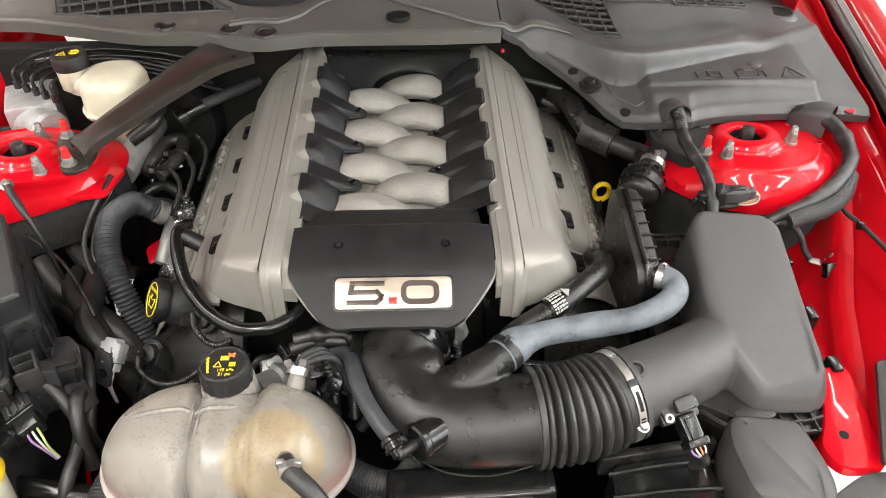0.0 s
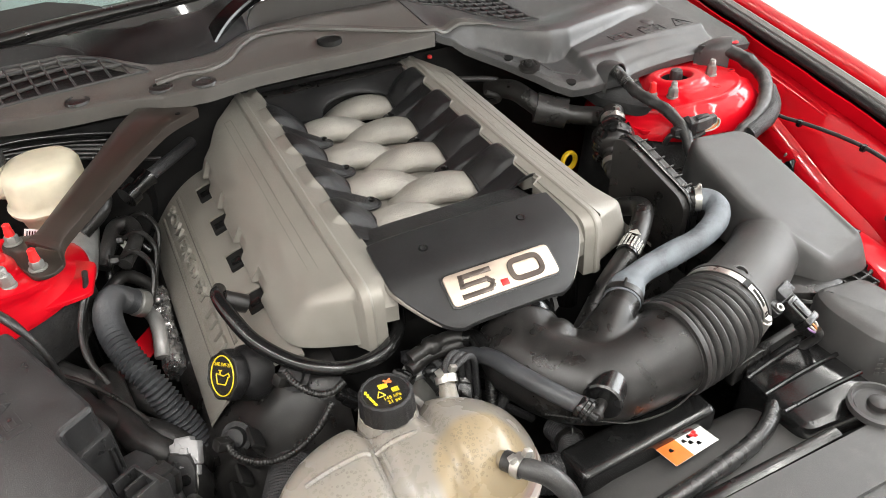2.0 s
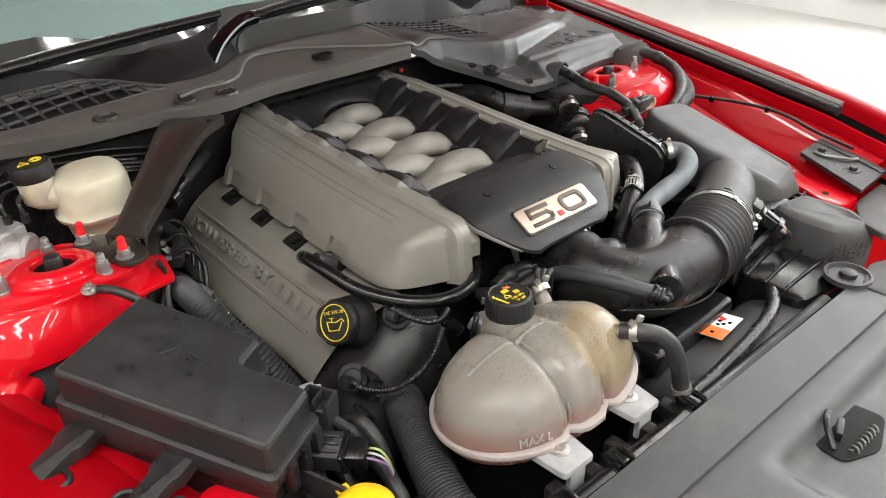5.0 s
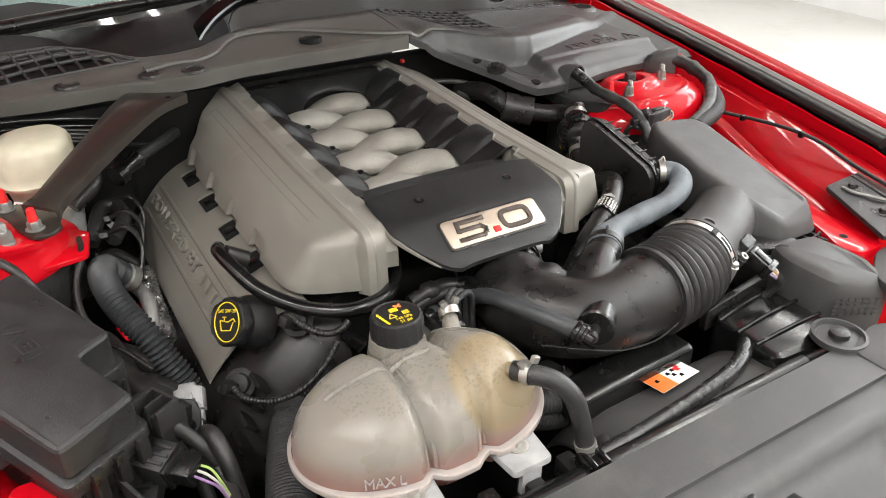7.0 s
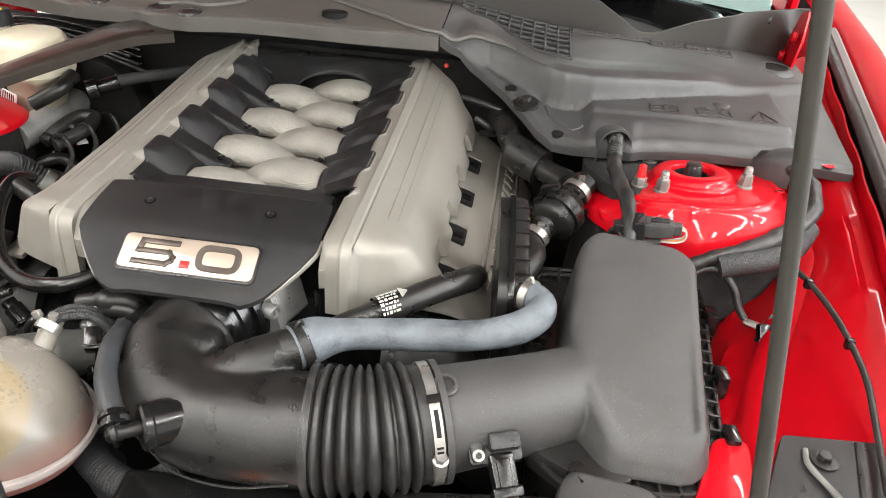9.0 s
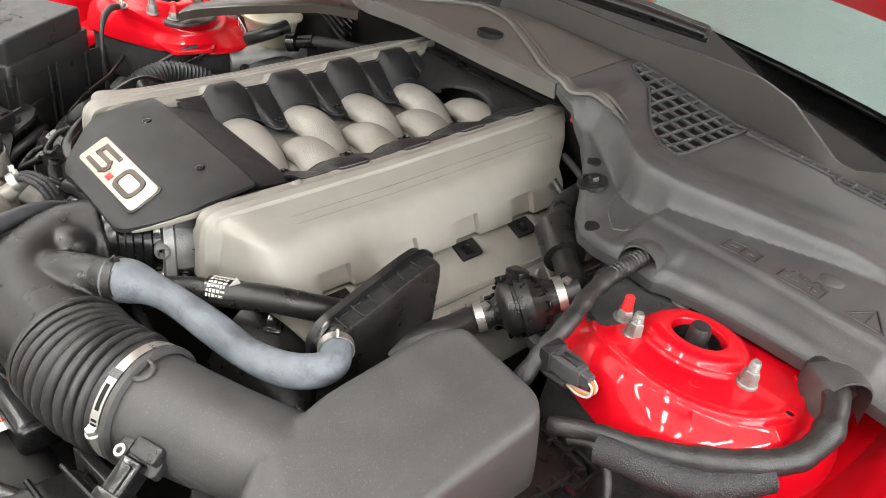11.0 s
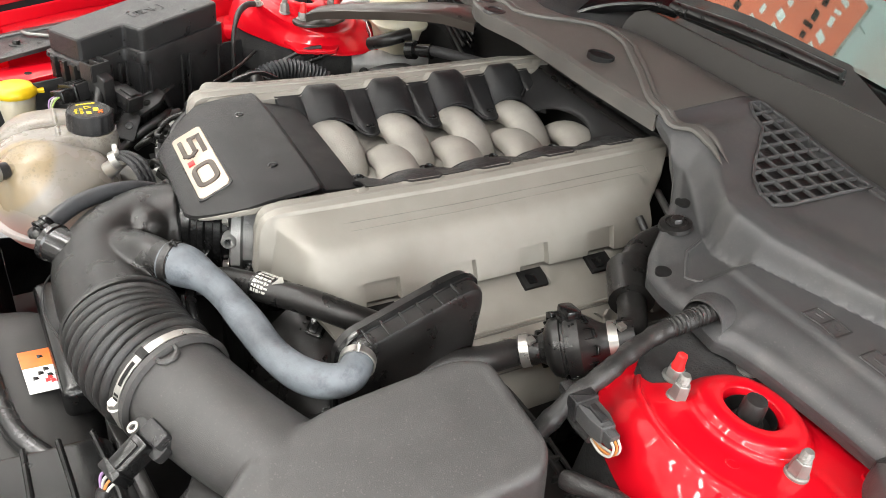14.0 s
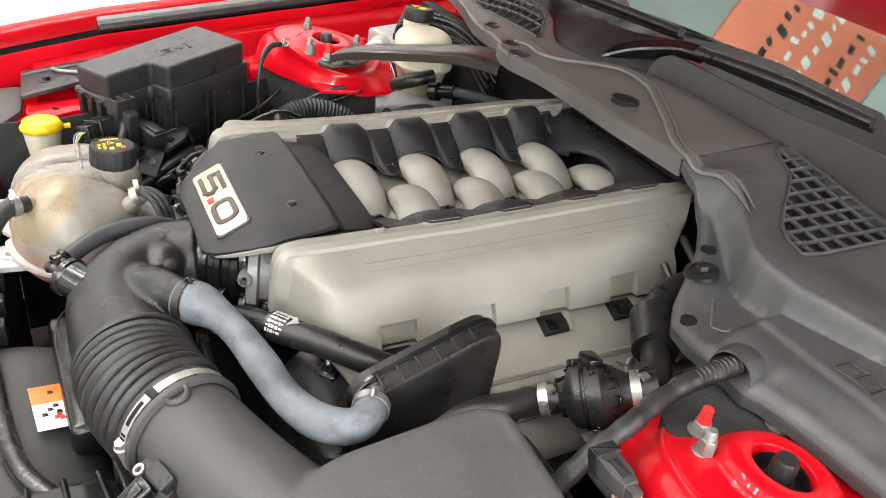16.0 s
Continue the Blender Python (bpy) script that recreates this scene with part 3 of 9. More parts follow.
def build_tower(s):
    cx, cy, up = (-0.573, 0.08, 0.014) if s < 0 else (0.56, 0.1, 0.012)
    t = thing("strut_tower", (cx, cy, 0.6), "glossy red painted suspension strut tower with centre hole", "strut tower", "strut towers")
    bm = bmesh.new()

    def lean(x, y):
        """The top leans rearwards and falls towards the engine."""
        inner = -s * (x - cx)
        return -0.12 * (y - cy) - 0.04 * inner - 0.2 * max(0.0, inner - 0.035)

    def turned(bm, prof, seg=72):
        """Like a lathe, but the rim is drawn in on the side of the engine and of the front."""
        rings = []
        for d, r in prof:
            ring = []
            for k in range(seg):
                a, low = 2 * math.pi * k / seg, d
                in_front = max(0.0, math.cos(a - radians(-48))) ** 1.2
                shrink = (0.4 if s < 0 else 0.16) * step((r - 0.075) / 0.07)
                if r > 0.155 and s < 0:
                    shrink = 1 - 0.6 * 0.154 / r
                    in_front = max(in_front, step((math.cos(a + radians(40)) + 0.1) / 0.4))
                    low = d + (-0.0905 - d) * in_front
                g = r * (1 + 0.05 * math.cos(2 * a) - shrink * in_front)
                x, y = cx - s * g * math.cos(a), cy + g * math.sin(a)
                ring.append(bm.verts.new((x, y, 0.957 + up + low + lean(x, y) * step((low + 0.1) / 0.06))))
            rings.append(ring)
        skin(bm, rings)
    prof = ([(-0.19, 0.235), (-0.15, 0.228), (-0.13, 0.214), (-0.115, 0.192), (-0.1, 0.166)] if s < 0 else []) + [(-0.09, 0.154), (-0.082, 0.153), (-0.07, 0.147), (-0.058, 0.136), (-0.05, 0.122), (-0.0465, 0.115), (-0.044, 0.1125), (-0.0415, 0.111), (-0.0392, 0.1085), (-0.0385, 0.106), (-0.0402, 0.103), (-0.0395, 0.096), (-0.0385, 0.085), (-0.038, 0.068), (-0.0372, 0.059),
            (-0.0355, 0.0572), (-0.0335, 0.0562), (-0.0325, 0.0535), (-0.0315, 0.0525), (-0.0285, 0.0505), (-0.0255, 0.0475), (-0.024, 0.044), (-0.0235, 0.04), (-0.0235, 0.0305), (-0.0242, 0.0282), (-0.026, 0.0268), (-0.05, 0.0266), (-0.051, 0.012)]
    turned(bm, prof)
    part("dome", bm, RED, t, sharp=60)
    bm = bmesh.new()
    turned(bm, [(-0.4, 0.158), (-0.25, 0.157), (-0.16, 0.15), (-0.091, 0.146), (-0.085, 0.13)])
    part("lower_skirt", bm, FELT, t, "black felt-lined lower tower", sharp=60)
    # creases pressed into the dome
    for ang, wide in ((300, 1.0), (338, 1.3), (262, 0.8), (18, 1.2)) if s > 0 else ():
        bm = bmesh.new()
        a = radians(ang)
        out = Vector((math.cos(a), math.sin(a), 0))
        side = Vector((-out.y, out.x, 0))
        g = 1 + 0.05 * math.cos(2 * a) - (0.4 if s < 0 else 0.16) * max(0.0, math.cos(math.pi - a - radians(-48))) ** 1.2 * (s > 0)
        foot = Vector((cx, cy, 0.957 + up + lean(cx + 0.12 * out.x, cy + 0.12 * out.y) * 0.8))
        top = [bm.verts.new(foot + out * 0.103 * g + side * 0.004 * k * wide + Vector((0, 0, -0.0405))) for k in (-1, 1)]
        low = [bm.verts.new(foot + out * 0.141 * g + side * 0.011 * k * wide + Vector((0, 0, -0.069))) for k in (-1, 1)]
        peak = bm.verts.new(foot + out * 0.129 * g + Vector((0, 0, -0.0475)))
        for q in ((top[0], top[1], peak), (top[1], low[1], peak), (low[1], low[0], peak), (low[0], top[0], peak)):
            bm.faces.new(q)
        bmesh.ops.recalc_face_normals(bm, faces=bm.faces)
        bmesh.ops.bevel(bm, geom=list(bm.edges), offset=0.0012, segments=2, affect="EDGES")
        part("pressed_dart", bm, RED, t, sharp=70)
    # outer wall of the mount is a black liner painting the hole's shaded inside
    bm = bmesh.new()
    lathe(bm, (cx, cy, 0.912 + up), (0, 0, 1), [(-0.01, 0.0246), (0.012, 0.0246), (0.012, 0.024), (0.0, 0.023), (0.002, 0.016), (0.0, 0.012)], 28)
    part("strut_mount", bm, MATT, t, "dark strut mount with a black liner darkening the hole")
    bm = bmesh.new()
    lathe(bm, (cx, cy, 0.916 + up), (0, 0, 1), [(-0.006, 0.015), (0.0, 0.015), (0.002, 0.0118), (0.022, 0.0112), (0.0265, 0.0095), (0.0275, 0.005)], 20)
    part("strut_rod_end", bm, RUBBER, t)
    for a, b, z in ((0.066, -0.016, 0.92 + up), (-0.045, -0.047, 0.918 + up), (-0.008, 0.06 if s < 0 else 0.082, 0.919 + up)):
        bm = bmesh.new()
        at = (cx + s * a, cy + b, z + lean(cx + s * a, cy + b))
        lathe(bm, at, (0, 0, 1), [(0, 0.0108), (0.0025, 0.0105), (0.0035, 0.0095)], 20)
        lathe(bm, at, (0, 0, 1), [(0.003, 0.0094), (0.0125, 0.0088), (0.0175, 0.0076), (0.0185, 0.0066)], 6)
        lathe(bm, at, (0, 0, 1), [(0.018, 0.0056)] + [(0.019 + 0.0011 * k, 0.0056 - 0.0006 * (k % 2)) for k in range(8)] + [(0.029, 0.004)], 12)
        part("tower_nut", bm, NUT, t, "dull zinc-plated flange nut", sharp=25)
    # black foot plate of the brace, and its nuts with red caps
    bm = bmesh.new()
    foot = 0.012 if s < 0 else 0.0045
    if s < 0:
        out = [(-0.462, 0.05), (-0.478, 0.034), (-0.5, 0.036), (-0.51, 0.06), (-0.53, 0.11), (-0.537, 0.135), (-0.522, 0.15), (-0.49, 0.14), (-0.462, 0.1)]
        nuts = ((-0.493, 0.056, True), (-0.52, 0.133, True))
    else:
        out = [(0.462, 0.05), (0.49, 0.047), (0.502, 0.06), (0.504, 0.1), (0.512, 0.135), (0.532, 0.168), (0.6, 0.185), (0.6, 0.21), (0.42, 0.21), (0.415, 0.12)]
        nuts = ((0.489, 0.075, True), (0.51, 0.156, False))
    slab(bm, out, 0.906 if s > 0 else 0.928, 0.9215 + foot, 0.002, r=0.012)
    part("foot_plate", bm, FELT if s > 0 else BRONZE, t, "black felt foot plate" if s > 0 else "dark metal foot plate")
    for x, y, capped in nuts:
        bm = bmesh.new()
        hexbolt(bm, (x, y, 0.922 + foot), r=0.0088, h=0.011, washer=0.0118, stud=0.008)
        nut = part("plate_nut", bm, NUT, t, "zinc-plated nut")
        if capped:
            bm = bmesh.new()
            lathe(bm, (x, y, 0.933 + foot), (0, 0, 1), [(0, 0.0066), (0.006, 0.0062), (0.0075, 0.0056), (0.0175, 0.005), (0.019, 0.003)], 14, squash=lambda a: 1 + 0.06 * math.sin(8 * a))
            part("red_cap", bm, REDCAP, nut, "red plastic thread cap")
    bm = bmesh.new()
    slab(bm, [(s * 0.443, 0.03), (s * 0.466, 0.026), (s * 0.52, 0.02), (s * 0.52, 0.12), (s * 0.455, 0.115), (s * 0.431, 0.097)], 0.888, 0.8945, 0.002, r=0.008)
    part("flange", bm, RED, t)
    for a, b in ((0.037, -0.064), (0.093, 0.053), (0.112, -0.018)) if s > 0 else ((0.02, -0.072), (0.06, 0.05)):
        bm = bmesh.new()
        lathe(bm, (cx + s * a, cy + b, 0.9172 + up + lean(cx + s * a, cy + b)), (0, 0.12, 1), [(0, 0.0068), (0.0022, 0.006), (0.0018, 0.0042), (0.0006, 0.0038), (0.0006, 0.0005)], 16)
        rim = part("locating_hole", bm, RED, t)
        bm = bmesh.new()
        lathe(bm, (cx + s * a, cy + b, 0.9172 + up + lean(cx + s * a, cy + b)), (0, 0.12, 1), [(0, 0.0036), (0.0012, 0.0036), (0.0012, 0.0004)], 12)
        part("opening", bm, MATT, rim)


build_tower(1)
build_tower(-1)


# ---- bay floor, firewall, block ----
def build_bay():
    bm = bmesh.new()
    block(bm, (0, -0.05, 0.42), (1.2, 1.3, 0.02), bevel=0.002)
    tagged(part("undertray", bm, MATT), "black undertray below the engine", "undertray", kind="structure")
    bm = bmesh.new()
    block(bm, (0, 0.36, 0.7), (1.42, 0.03, 0.56), bevel=0.004)
    tagged(part("firewall", bm, MATT), "black firewall panel behind the engine", "firewall", kind="structure")
    bm = bmesh.new()
    block(bm, (0, 0.06, 0.66), (0.42, 0.5, 0.42), bevel=0.02)
    tagged(part("engine_block", bm, MATT), "dark engine block below the covers", "engine")
    bm = bmesh.new()
    block(bm, (0, -0.53, 0.6), (0.9, 0.06, 0.36), bevel=0.01)
    solo("radiator", bm, MATT, "black radiator behind the front panel", "radiator")


build_bay()

# ---- the cowl ----
FRONT = [(-0.8, 0.4), (-0.65, 0.39), (-0.55, 0.362), (-0.475, 0.336), (-0.437, 0.324), (-0.394, 0.316), (-0.35, 0.31), (-0.306, 0.298), (-0.28, 0.28), (-0.25, 0.268), (-0.214, 0.262), (-0.17, 0.27), (-0.13, 0.277), (-0.05, 0.28), (0.05, 0.28), (0.182, 0.287),
         (0.215, 0.287), (0.255, 0.267), (0.29, 0.235), (0.307, 0.213), (0.325, 0.188), (0.345, 0.16), (0.369, 0.139), (0.4, 0.132), (0.452, 0.134), (0.48, 0.131), (0.492, 0.138), (0.53, 0.146), (0.58, 0.15), (0.66, 0.155), (0.728, 0.156), (0.79, 0.158)]
FRONT_Z = [(-0.8, 1.01), (-0.5, 1.012), (-0.395, 1.018), (-0.3, 1.024), (-0.23, 1.032), (-0.15, 1.034), (0.183, 1.033), (0.2, 1.02), (0.215, 1.01), (0.255, 0.99), (0.29, 0.976), (0.307, 0.969), (0.325, 0.962), (0.345, 0.952), (0.369, 0.944), (0.6, 0.948), (0.7, 0.945), (0.78, 0.938)]
BACK = [(-0.8, 0.47), (-0.5, 0.46), (-0.4, 0.455), (-0.34, 0.43), (-0.29, 0.4), (-0.22, 0.385), (-0.17, 0.395), (-0.12, 0.44), (-0.08, 0.46), (0.17, 0.46), (0.21, 0.468), (0.27, 0.475), (0.33, 0.478), (0.38, 0.482), (0.45, 0.478), (0.55, 0.478), (0.66, 0.49), (0.78, 0.55)]
BACK_Z = [(-0.8, 1.045), (-0.4, 1.058), (-0.34, 1.05), (-0.27, 1.034), (-0.15, 1.038), (0.0, 1.044), (0.2, 1.042), (0.36, 1.014), (0.5, 1.008), (0.66, 1.0), (0.78, 0.975)]
CREASE = [(0.18, 0.284), (0.22, 0.294), (0.26, 0.292), (0.3, 0.272), (0.33, 0.252), (0.356, 0.236), (0.38, 0.229), (0.42, 0.234), (0.47, 0.251), (0.54, 0.275), (0.6, 0.297), (0.65, 0.316), (0.69, 0.345), (0.8, 0.42)]
CREASE_W = [(0.2, 0.035), (0.3, 0.03), (0.36, 0.013), (0.6, 0.011), (0.66, 0.03), (0.75, 0.05)]
TRAY_Z = [(0.18, 1.04), (0.25, 1.034), (0.3, 1.024), (0.36, 1.017), (0.42, 1.012), (0.5, 1.008), (0.6, 1.002), (0.7, 0.985), (0.8, 0.972)]
BEAM = [(0, 0.0), (0.04, 0.003), (0.9, 0.003), (1, 0.0)]
# air intake grids: span across, front and rear edges
GRIDS = {"side": (0.2, 0.385, [(0.2, 0.436), (0.22, 0.424), (0.25, 0.41), (0.275, 0.38), (0.3, 0.347), (0.33, 0.312), (0.36, 0.29), (0.385, 0.283)], [(0.2, 0.458), (0.25, 0.464), (0.385, 0.466)]),
         "strip": (0.391, 0.66, [(0.389, 0.455), (0.52, 0.455), (0.525, 0.444), (0.66, 0.446)], [(0.389, 0.468), (0.52, 0.467), (0.66, 0.47)]),
         "far": (-0.6, -0.285, [(-0.6, 0.396), (-0.5, 0.376), (-0.4, 0.366), (-0.33, 0.362), (-0.285, 0.362)], [(-0.6, 0.448), (-0.47, 0.442), (-0.395, 0.436), (-0.35, 0.418), (-0.31, 0.388), (-0.285, 0.37)])}


def grid_depth(x, y):
    """How far the cowl sinks below its skin where an intake grid is let in."""
    for x0, x1, front, rear in GRIDS.values():
        d = min(x - x0, x1 - x, y - along(x, front), along(x, rear) - y)
        if d > 0:
            return 0.016 * step(d / 0.004)
    return 0.0


def cowl_skin(x, y):
    yf, yb, f, zb = along(x, FRONT), along(x, BACK), along(x, FRONT_Z), along(x, BACK_Z)
    v = min(max((y - yf) / (yb - yf), 0), 1)
    middle = f + (zb - f) * step(v) + along(v, BEAM)
    up = step((y - along(x, CREASE)) / along(x, CREASE_W) + 0.5)
    low = f + 0.006 * step((y - yf) / 0.015) + 0.13 * (y - yf)
    apron = f + 0.012 * step((y - yf) / 0.015) + 0.017 * step((y - yf - 0.01) / 0.04) + 0.006 * step((y - 0.196) / 0.008)
    a = step((x - 0.405) / 0.02) * step((0.72 - x) / 0.02)
    low = low * (1 - a) + apron * a
    tray = along(x, TRAY_Z) + (zb - along(x, TRAY_Z)) * step((v - 0.6) / 0.4)
    # the bank rounds over into the tray, which is slightly dished
    rise = y - along(x, CREASE)
    tray += 0.006 * step(rise / 0.025) * step((0.09 - rise) / 0.05) * step((x - 0.33) / 0.05) * step((0.66 - x) / 0.06)
    side = low * (1 - up) + tray * up + 0.004 * up * (1 - up) * 4
    k = step((x - 0.185) / 0.05)
    return middle * (1 - k) + side * k


def cowl_z(x, y):
    return cowl_skin(x, y) - grid_depth(x, y)


def cowl_point(x, v):
    """v runs from the front edge (0) to the foot of the rear wall (1)."""
    y = along(x, FRONT) * (1 - v) + along(x, BACK) * v
    return Vector((x, y, cowl_z(x, y)))


def on_cowl(x, y, h=0.0):
    return Vector((x, y, cowl_skin(x, y) + h))


def build_cowl():
    cowl = thing("windscreen_cowl", (0, 0.36, 0.95), "weathered dark grey plastic cowl below the windscreen", "cowl")
    bm = bmesh.new()
    xs = span(-0.8, -0.28, 80) + span(-0.275, 0.18, 40)
    sheet(bm, xs, [0, 0.008, 0.02, 0.04] + span(0.06, 1, 44), cowl_point, 0.004)
    sheet(bm, xs, span(0, 1, 3), lambda x, v: cowl_point(x, 0) + Vector((0, 0.002 * v, -0.023 * v)), 0.004, Vector((0, 1, 0)))
    part("centre_panel", bm, COWL, cowl, sharp=50)
    bm = bmesh.new()
    xs = span(0.1825, 0.79, 190)
    sheet(bm, xs, span(0, 1, 110), cowl_point, 0.004)
    sheet(bm, xs, span(0, 1, 3), lambda x, v: cowl_point(x, 0) + Vector((0, 0.002 * v, -0.014 * v)), 0.004, Vector((0, 1, 0)))
    part("side_panel", bm, COWLR, cowl, "slate grey plastic side cover over the battery", sharp=50)
    # upright wall behind the cowl, and the trench below the glass
    bm = bmesh.new()
    sheet(bm, span(-0.097, 0.8, 90), span(0, 1, 8), lambda x, v: Vector((x, along(x, BACK) + 0.004 + 0.006 * v, along(x, BACK_Z) - 0.004 + (along(x, WALL_TOP) - along(x, BACK_Z) + 0.004) * v)), 0.006, Vector((0, 1, 0)))
    part("rear_wall", bm, WALL, cowl, "dark plastic upright behind the cowl")
    bm = bmesh.new()
    sheet(bm, span(-0.8, -0.1, 50), span(0, 1, 8), lambda x, v: Vector((x, along(x, BACK) + 0.004 + 0.07 * v, along(x, BACK_Z) - 0.004 + along(x, [(-0.8, 0.02), (-0.45, 0.022), (-0.38, 0.012), (-0.25, 0.05), (-0.1, 0.05)]) * v ** 0.8)), 0.004, Vector((0, 1, 0)))
    part("set_back_wall", bm, BLACK, cowl, "dark plastic upright behind the far grid")
    bm = bmesh.new()
    sheet(bm, span(-0.8, 0.8, 60), span(0, 1, 8), lambda x, v: Vector((x, along(x, BACK) + 0.015 + (0.17 - 0.06 * abs(x)) * v, along(x, BACK_Z) - 0.012 + 0.05 * v)), 0.004)
    part("wiper_trench", bm, FRIT, cowl, "glossy black border below the glass")
    # leaf-shaped fin behind the far grid
    bm = bmesh.new()
    sheet(bm, span(0, 1, 24), span(0, 1, 8), lambda u, v: Vector((-0.56 + 0.2 * u, 0.448 - 0.012 * u + 0.02 * v, 1.05 + (0.03 * math.sin(math.pi * min(1, u * 1.02)) ** 0.7) * v)), 0.004, Vector((0, 1, 0)))
    part("fin", bm, BLACK, cowl)
    # double rubber bead
    line = ((-0.28, 0.318), (-0.24, 0.322), (-0.2, 0.316), (-0.165, 0.335), (-0.137, 0.375), (-0.105, 0.405), (-0.07, 0.41), (-0.02, 0.398), (0.03, 0.372), (0.08, 0.345), (0.144, 0.307), (0.185, 0.296), (0.22, 0.303), (0.26, 0.302), (0.3, 0.288))
    for d, r in ((0.0, 0.006), (0.011, 0.0045)):
        bm = bmesh.new()
        tube(bm, [on_cowl(q.x, q.y + d, 0.002) for q in smooth_path([(x, y, 0) for x, y in line], 5)], lambda u, g: r * min(1, 12 * (1 - u) + 0.1), 8, 2, flat=0.8)
        part("bead", bm, COWL, cowl, "raised moulded bead")
    # hole and clips
    p = on_cowl(0.006, 0.33)
    bm = bmesh.new()
    lathe(bm, p + Vector((0, 0, -0.006)), (0, 0.1, 1), [(0, 0.0205), (0.0115, 0.0205), (0.012, 0.0185), (0.0095, 0.0175), (0.0085, 0.002)], 28)
    part("drain_hole", bm, MATT, cowl)
    for x, y in ((-0.214, 0.272), (-0.275, 0.297), (-0.395, 0.328)):
        v = (y - along(x, FRONT)) / (along(x, BACK) - along(x, FRONT)) + 0.08
        bm = bmesh.new()
        lathe(bm, cowl_point(x, v) - Vector((0, 0, 0.002)), (0, 0, 1), [(0, 0.02), (0.004, 0.018), (0.005, 0.012), (0.003, 0.011), (0.003, 0.002)], 20)
        part("clip", bm, SATIN, cowl)
    for x, y, r in ((0.325, 0.213, 0.016), (0.3, 0.243, 0.009), (0.375, 0.155, 0.009)):
        v = max(0.03, (y - along(x, FRONT)) / (along(x, BACK) - along(x, FRONT)))
        p = cowl_point(x, v)
        bm = bmesh.new()
        if r > 0.01:
            lathe(bm, p - Vector((0, 0, 0.003)), (-0.1, -0.2, 1), [(0, 0.02), (0.005, 0.019), (0.007, 0.013), (0.005, 0.012)], 22)
            hexbolt(bm, p + Vector((0, 0, 0.002)), (-0.1, -0.2, 1), 0.0075, 0.006, 0.0115)
            part("bolt", bm, SATIN, cowl)
        else:
            lathe(bm, p - Vector((0, 0, 0.003)), (0, -0.1, 1), [(0, r), (0.0042, r), (0.0044, r * 0.7), (0.0043, 0.001)], 18)
            part("hole", bm, MATT, cowl)
    # arches through which the cables pass
    p = on_cowl(0.755, 0.164, 0.0008)
    bm = bmesh.new()
    lathe(bm, p, (0, 0, 1), [(0, 0.0085), (0.0008, 0.0085), (0.0008, 0.0005)], 18)
    part("slot", bm, RED, cowl, "slot showing red paint below")
    for at, back, w, h in (((0.456, 0.134, 0.944), (-0.012, 0.07, 0.0), 0.0235, 0.033), ((0.703, 0.122, 0.953), (-0.045, 0.042, 0.0), 0.0205, 0.026)):
        bm = bmesh.new()
        at, back = Vector(at), Vector(back)
        side = Vector((back.y, -back.x, 0)).normalized()

        def hood(u, a, at=at, back=back, side=side, w=w, h=h):
            rise = h * max(0.0, 1 - u ** 2.4) * math.sin(a) ** 0.75
            q = at + back * u + side * (w * (1.0 + 0.25 * math.sin(math.pi * u) - 0.35 * u ** 2) * math.cos(a))
            floor = cowl_z(q.x, q.y) - 0.006 if q.y > along(q.x, FRONT) + 0.004 else at.z - 0.02
            return Vector((q.x, q.y, max(at.z + rise - 0.004 * u, floor) if math.sin(a) > 0.15 else floor - 0.002))
        sheet(bm, span(0, 1, 16), span(0, math.pi, 26), hood, 0.003)
        part("cable_arch", bm, COWLR, cowl, sharp=60)
    # knob, rim of the drain and pressed signs
    bm = bmesh.new()
    lathe(bm, on_cowl(0.614, 0.258, -0.004), (0, 0, 1), [(0, 0.016), (0.004, 0.0135), (0.006, 0.01), (0.0066, 0.003)], 20)
    part("knob", bm, COWLR, cowl)
    bm = bmesh.new()
    p = on_cowl(0.735, 0.46, -0.004)
    lathe(bm, p, (0, 0, 1), [(0, 0.036), (0.006, 0.032), (0.0085, 0.027), (0.008, 0.0235), (0.004, 0.023)], 28)
    boss = part("hinge_boss", bm, COWLR, cowl)
    bm = bmesh.new()
    lathe(bm, p + Vector((0, 0, 0.003)), (0, 0, 1), [(0, 0.0232), (0.0035, 0.0232), (0.0035, 0.001)], 24)
    part("hinge_hole", bm, MATT, boss)
    for a0, a1 in (((0.355, 0.226), (0.362, 0.2)), ((0.362, 0.2), (0.395, 0.168)), ((0.395, 0.168), (0.41, 0.178))):
        bm = bmesh.new()
        tube(bm, [on_cowl(a0[0] + (a1[0] - a0[0]) * t, a0[1] + (a1[1] - a0[1]) * t, 0.0004) for t in span(0, 1, 12)], 0.0022, 6, 2, flat=0.7)
        part("moulded_crease", bm, COWLR, cowl)
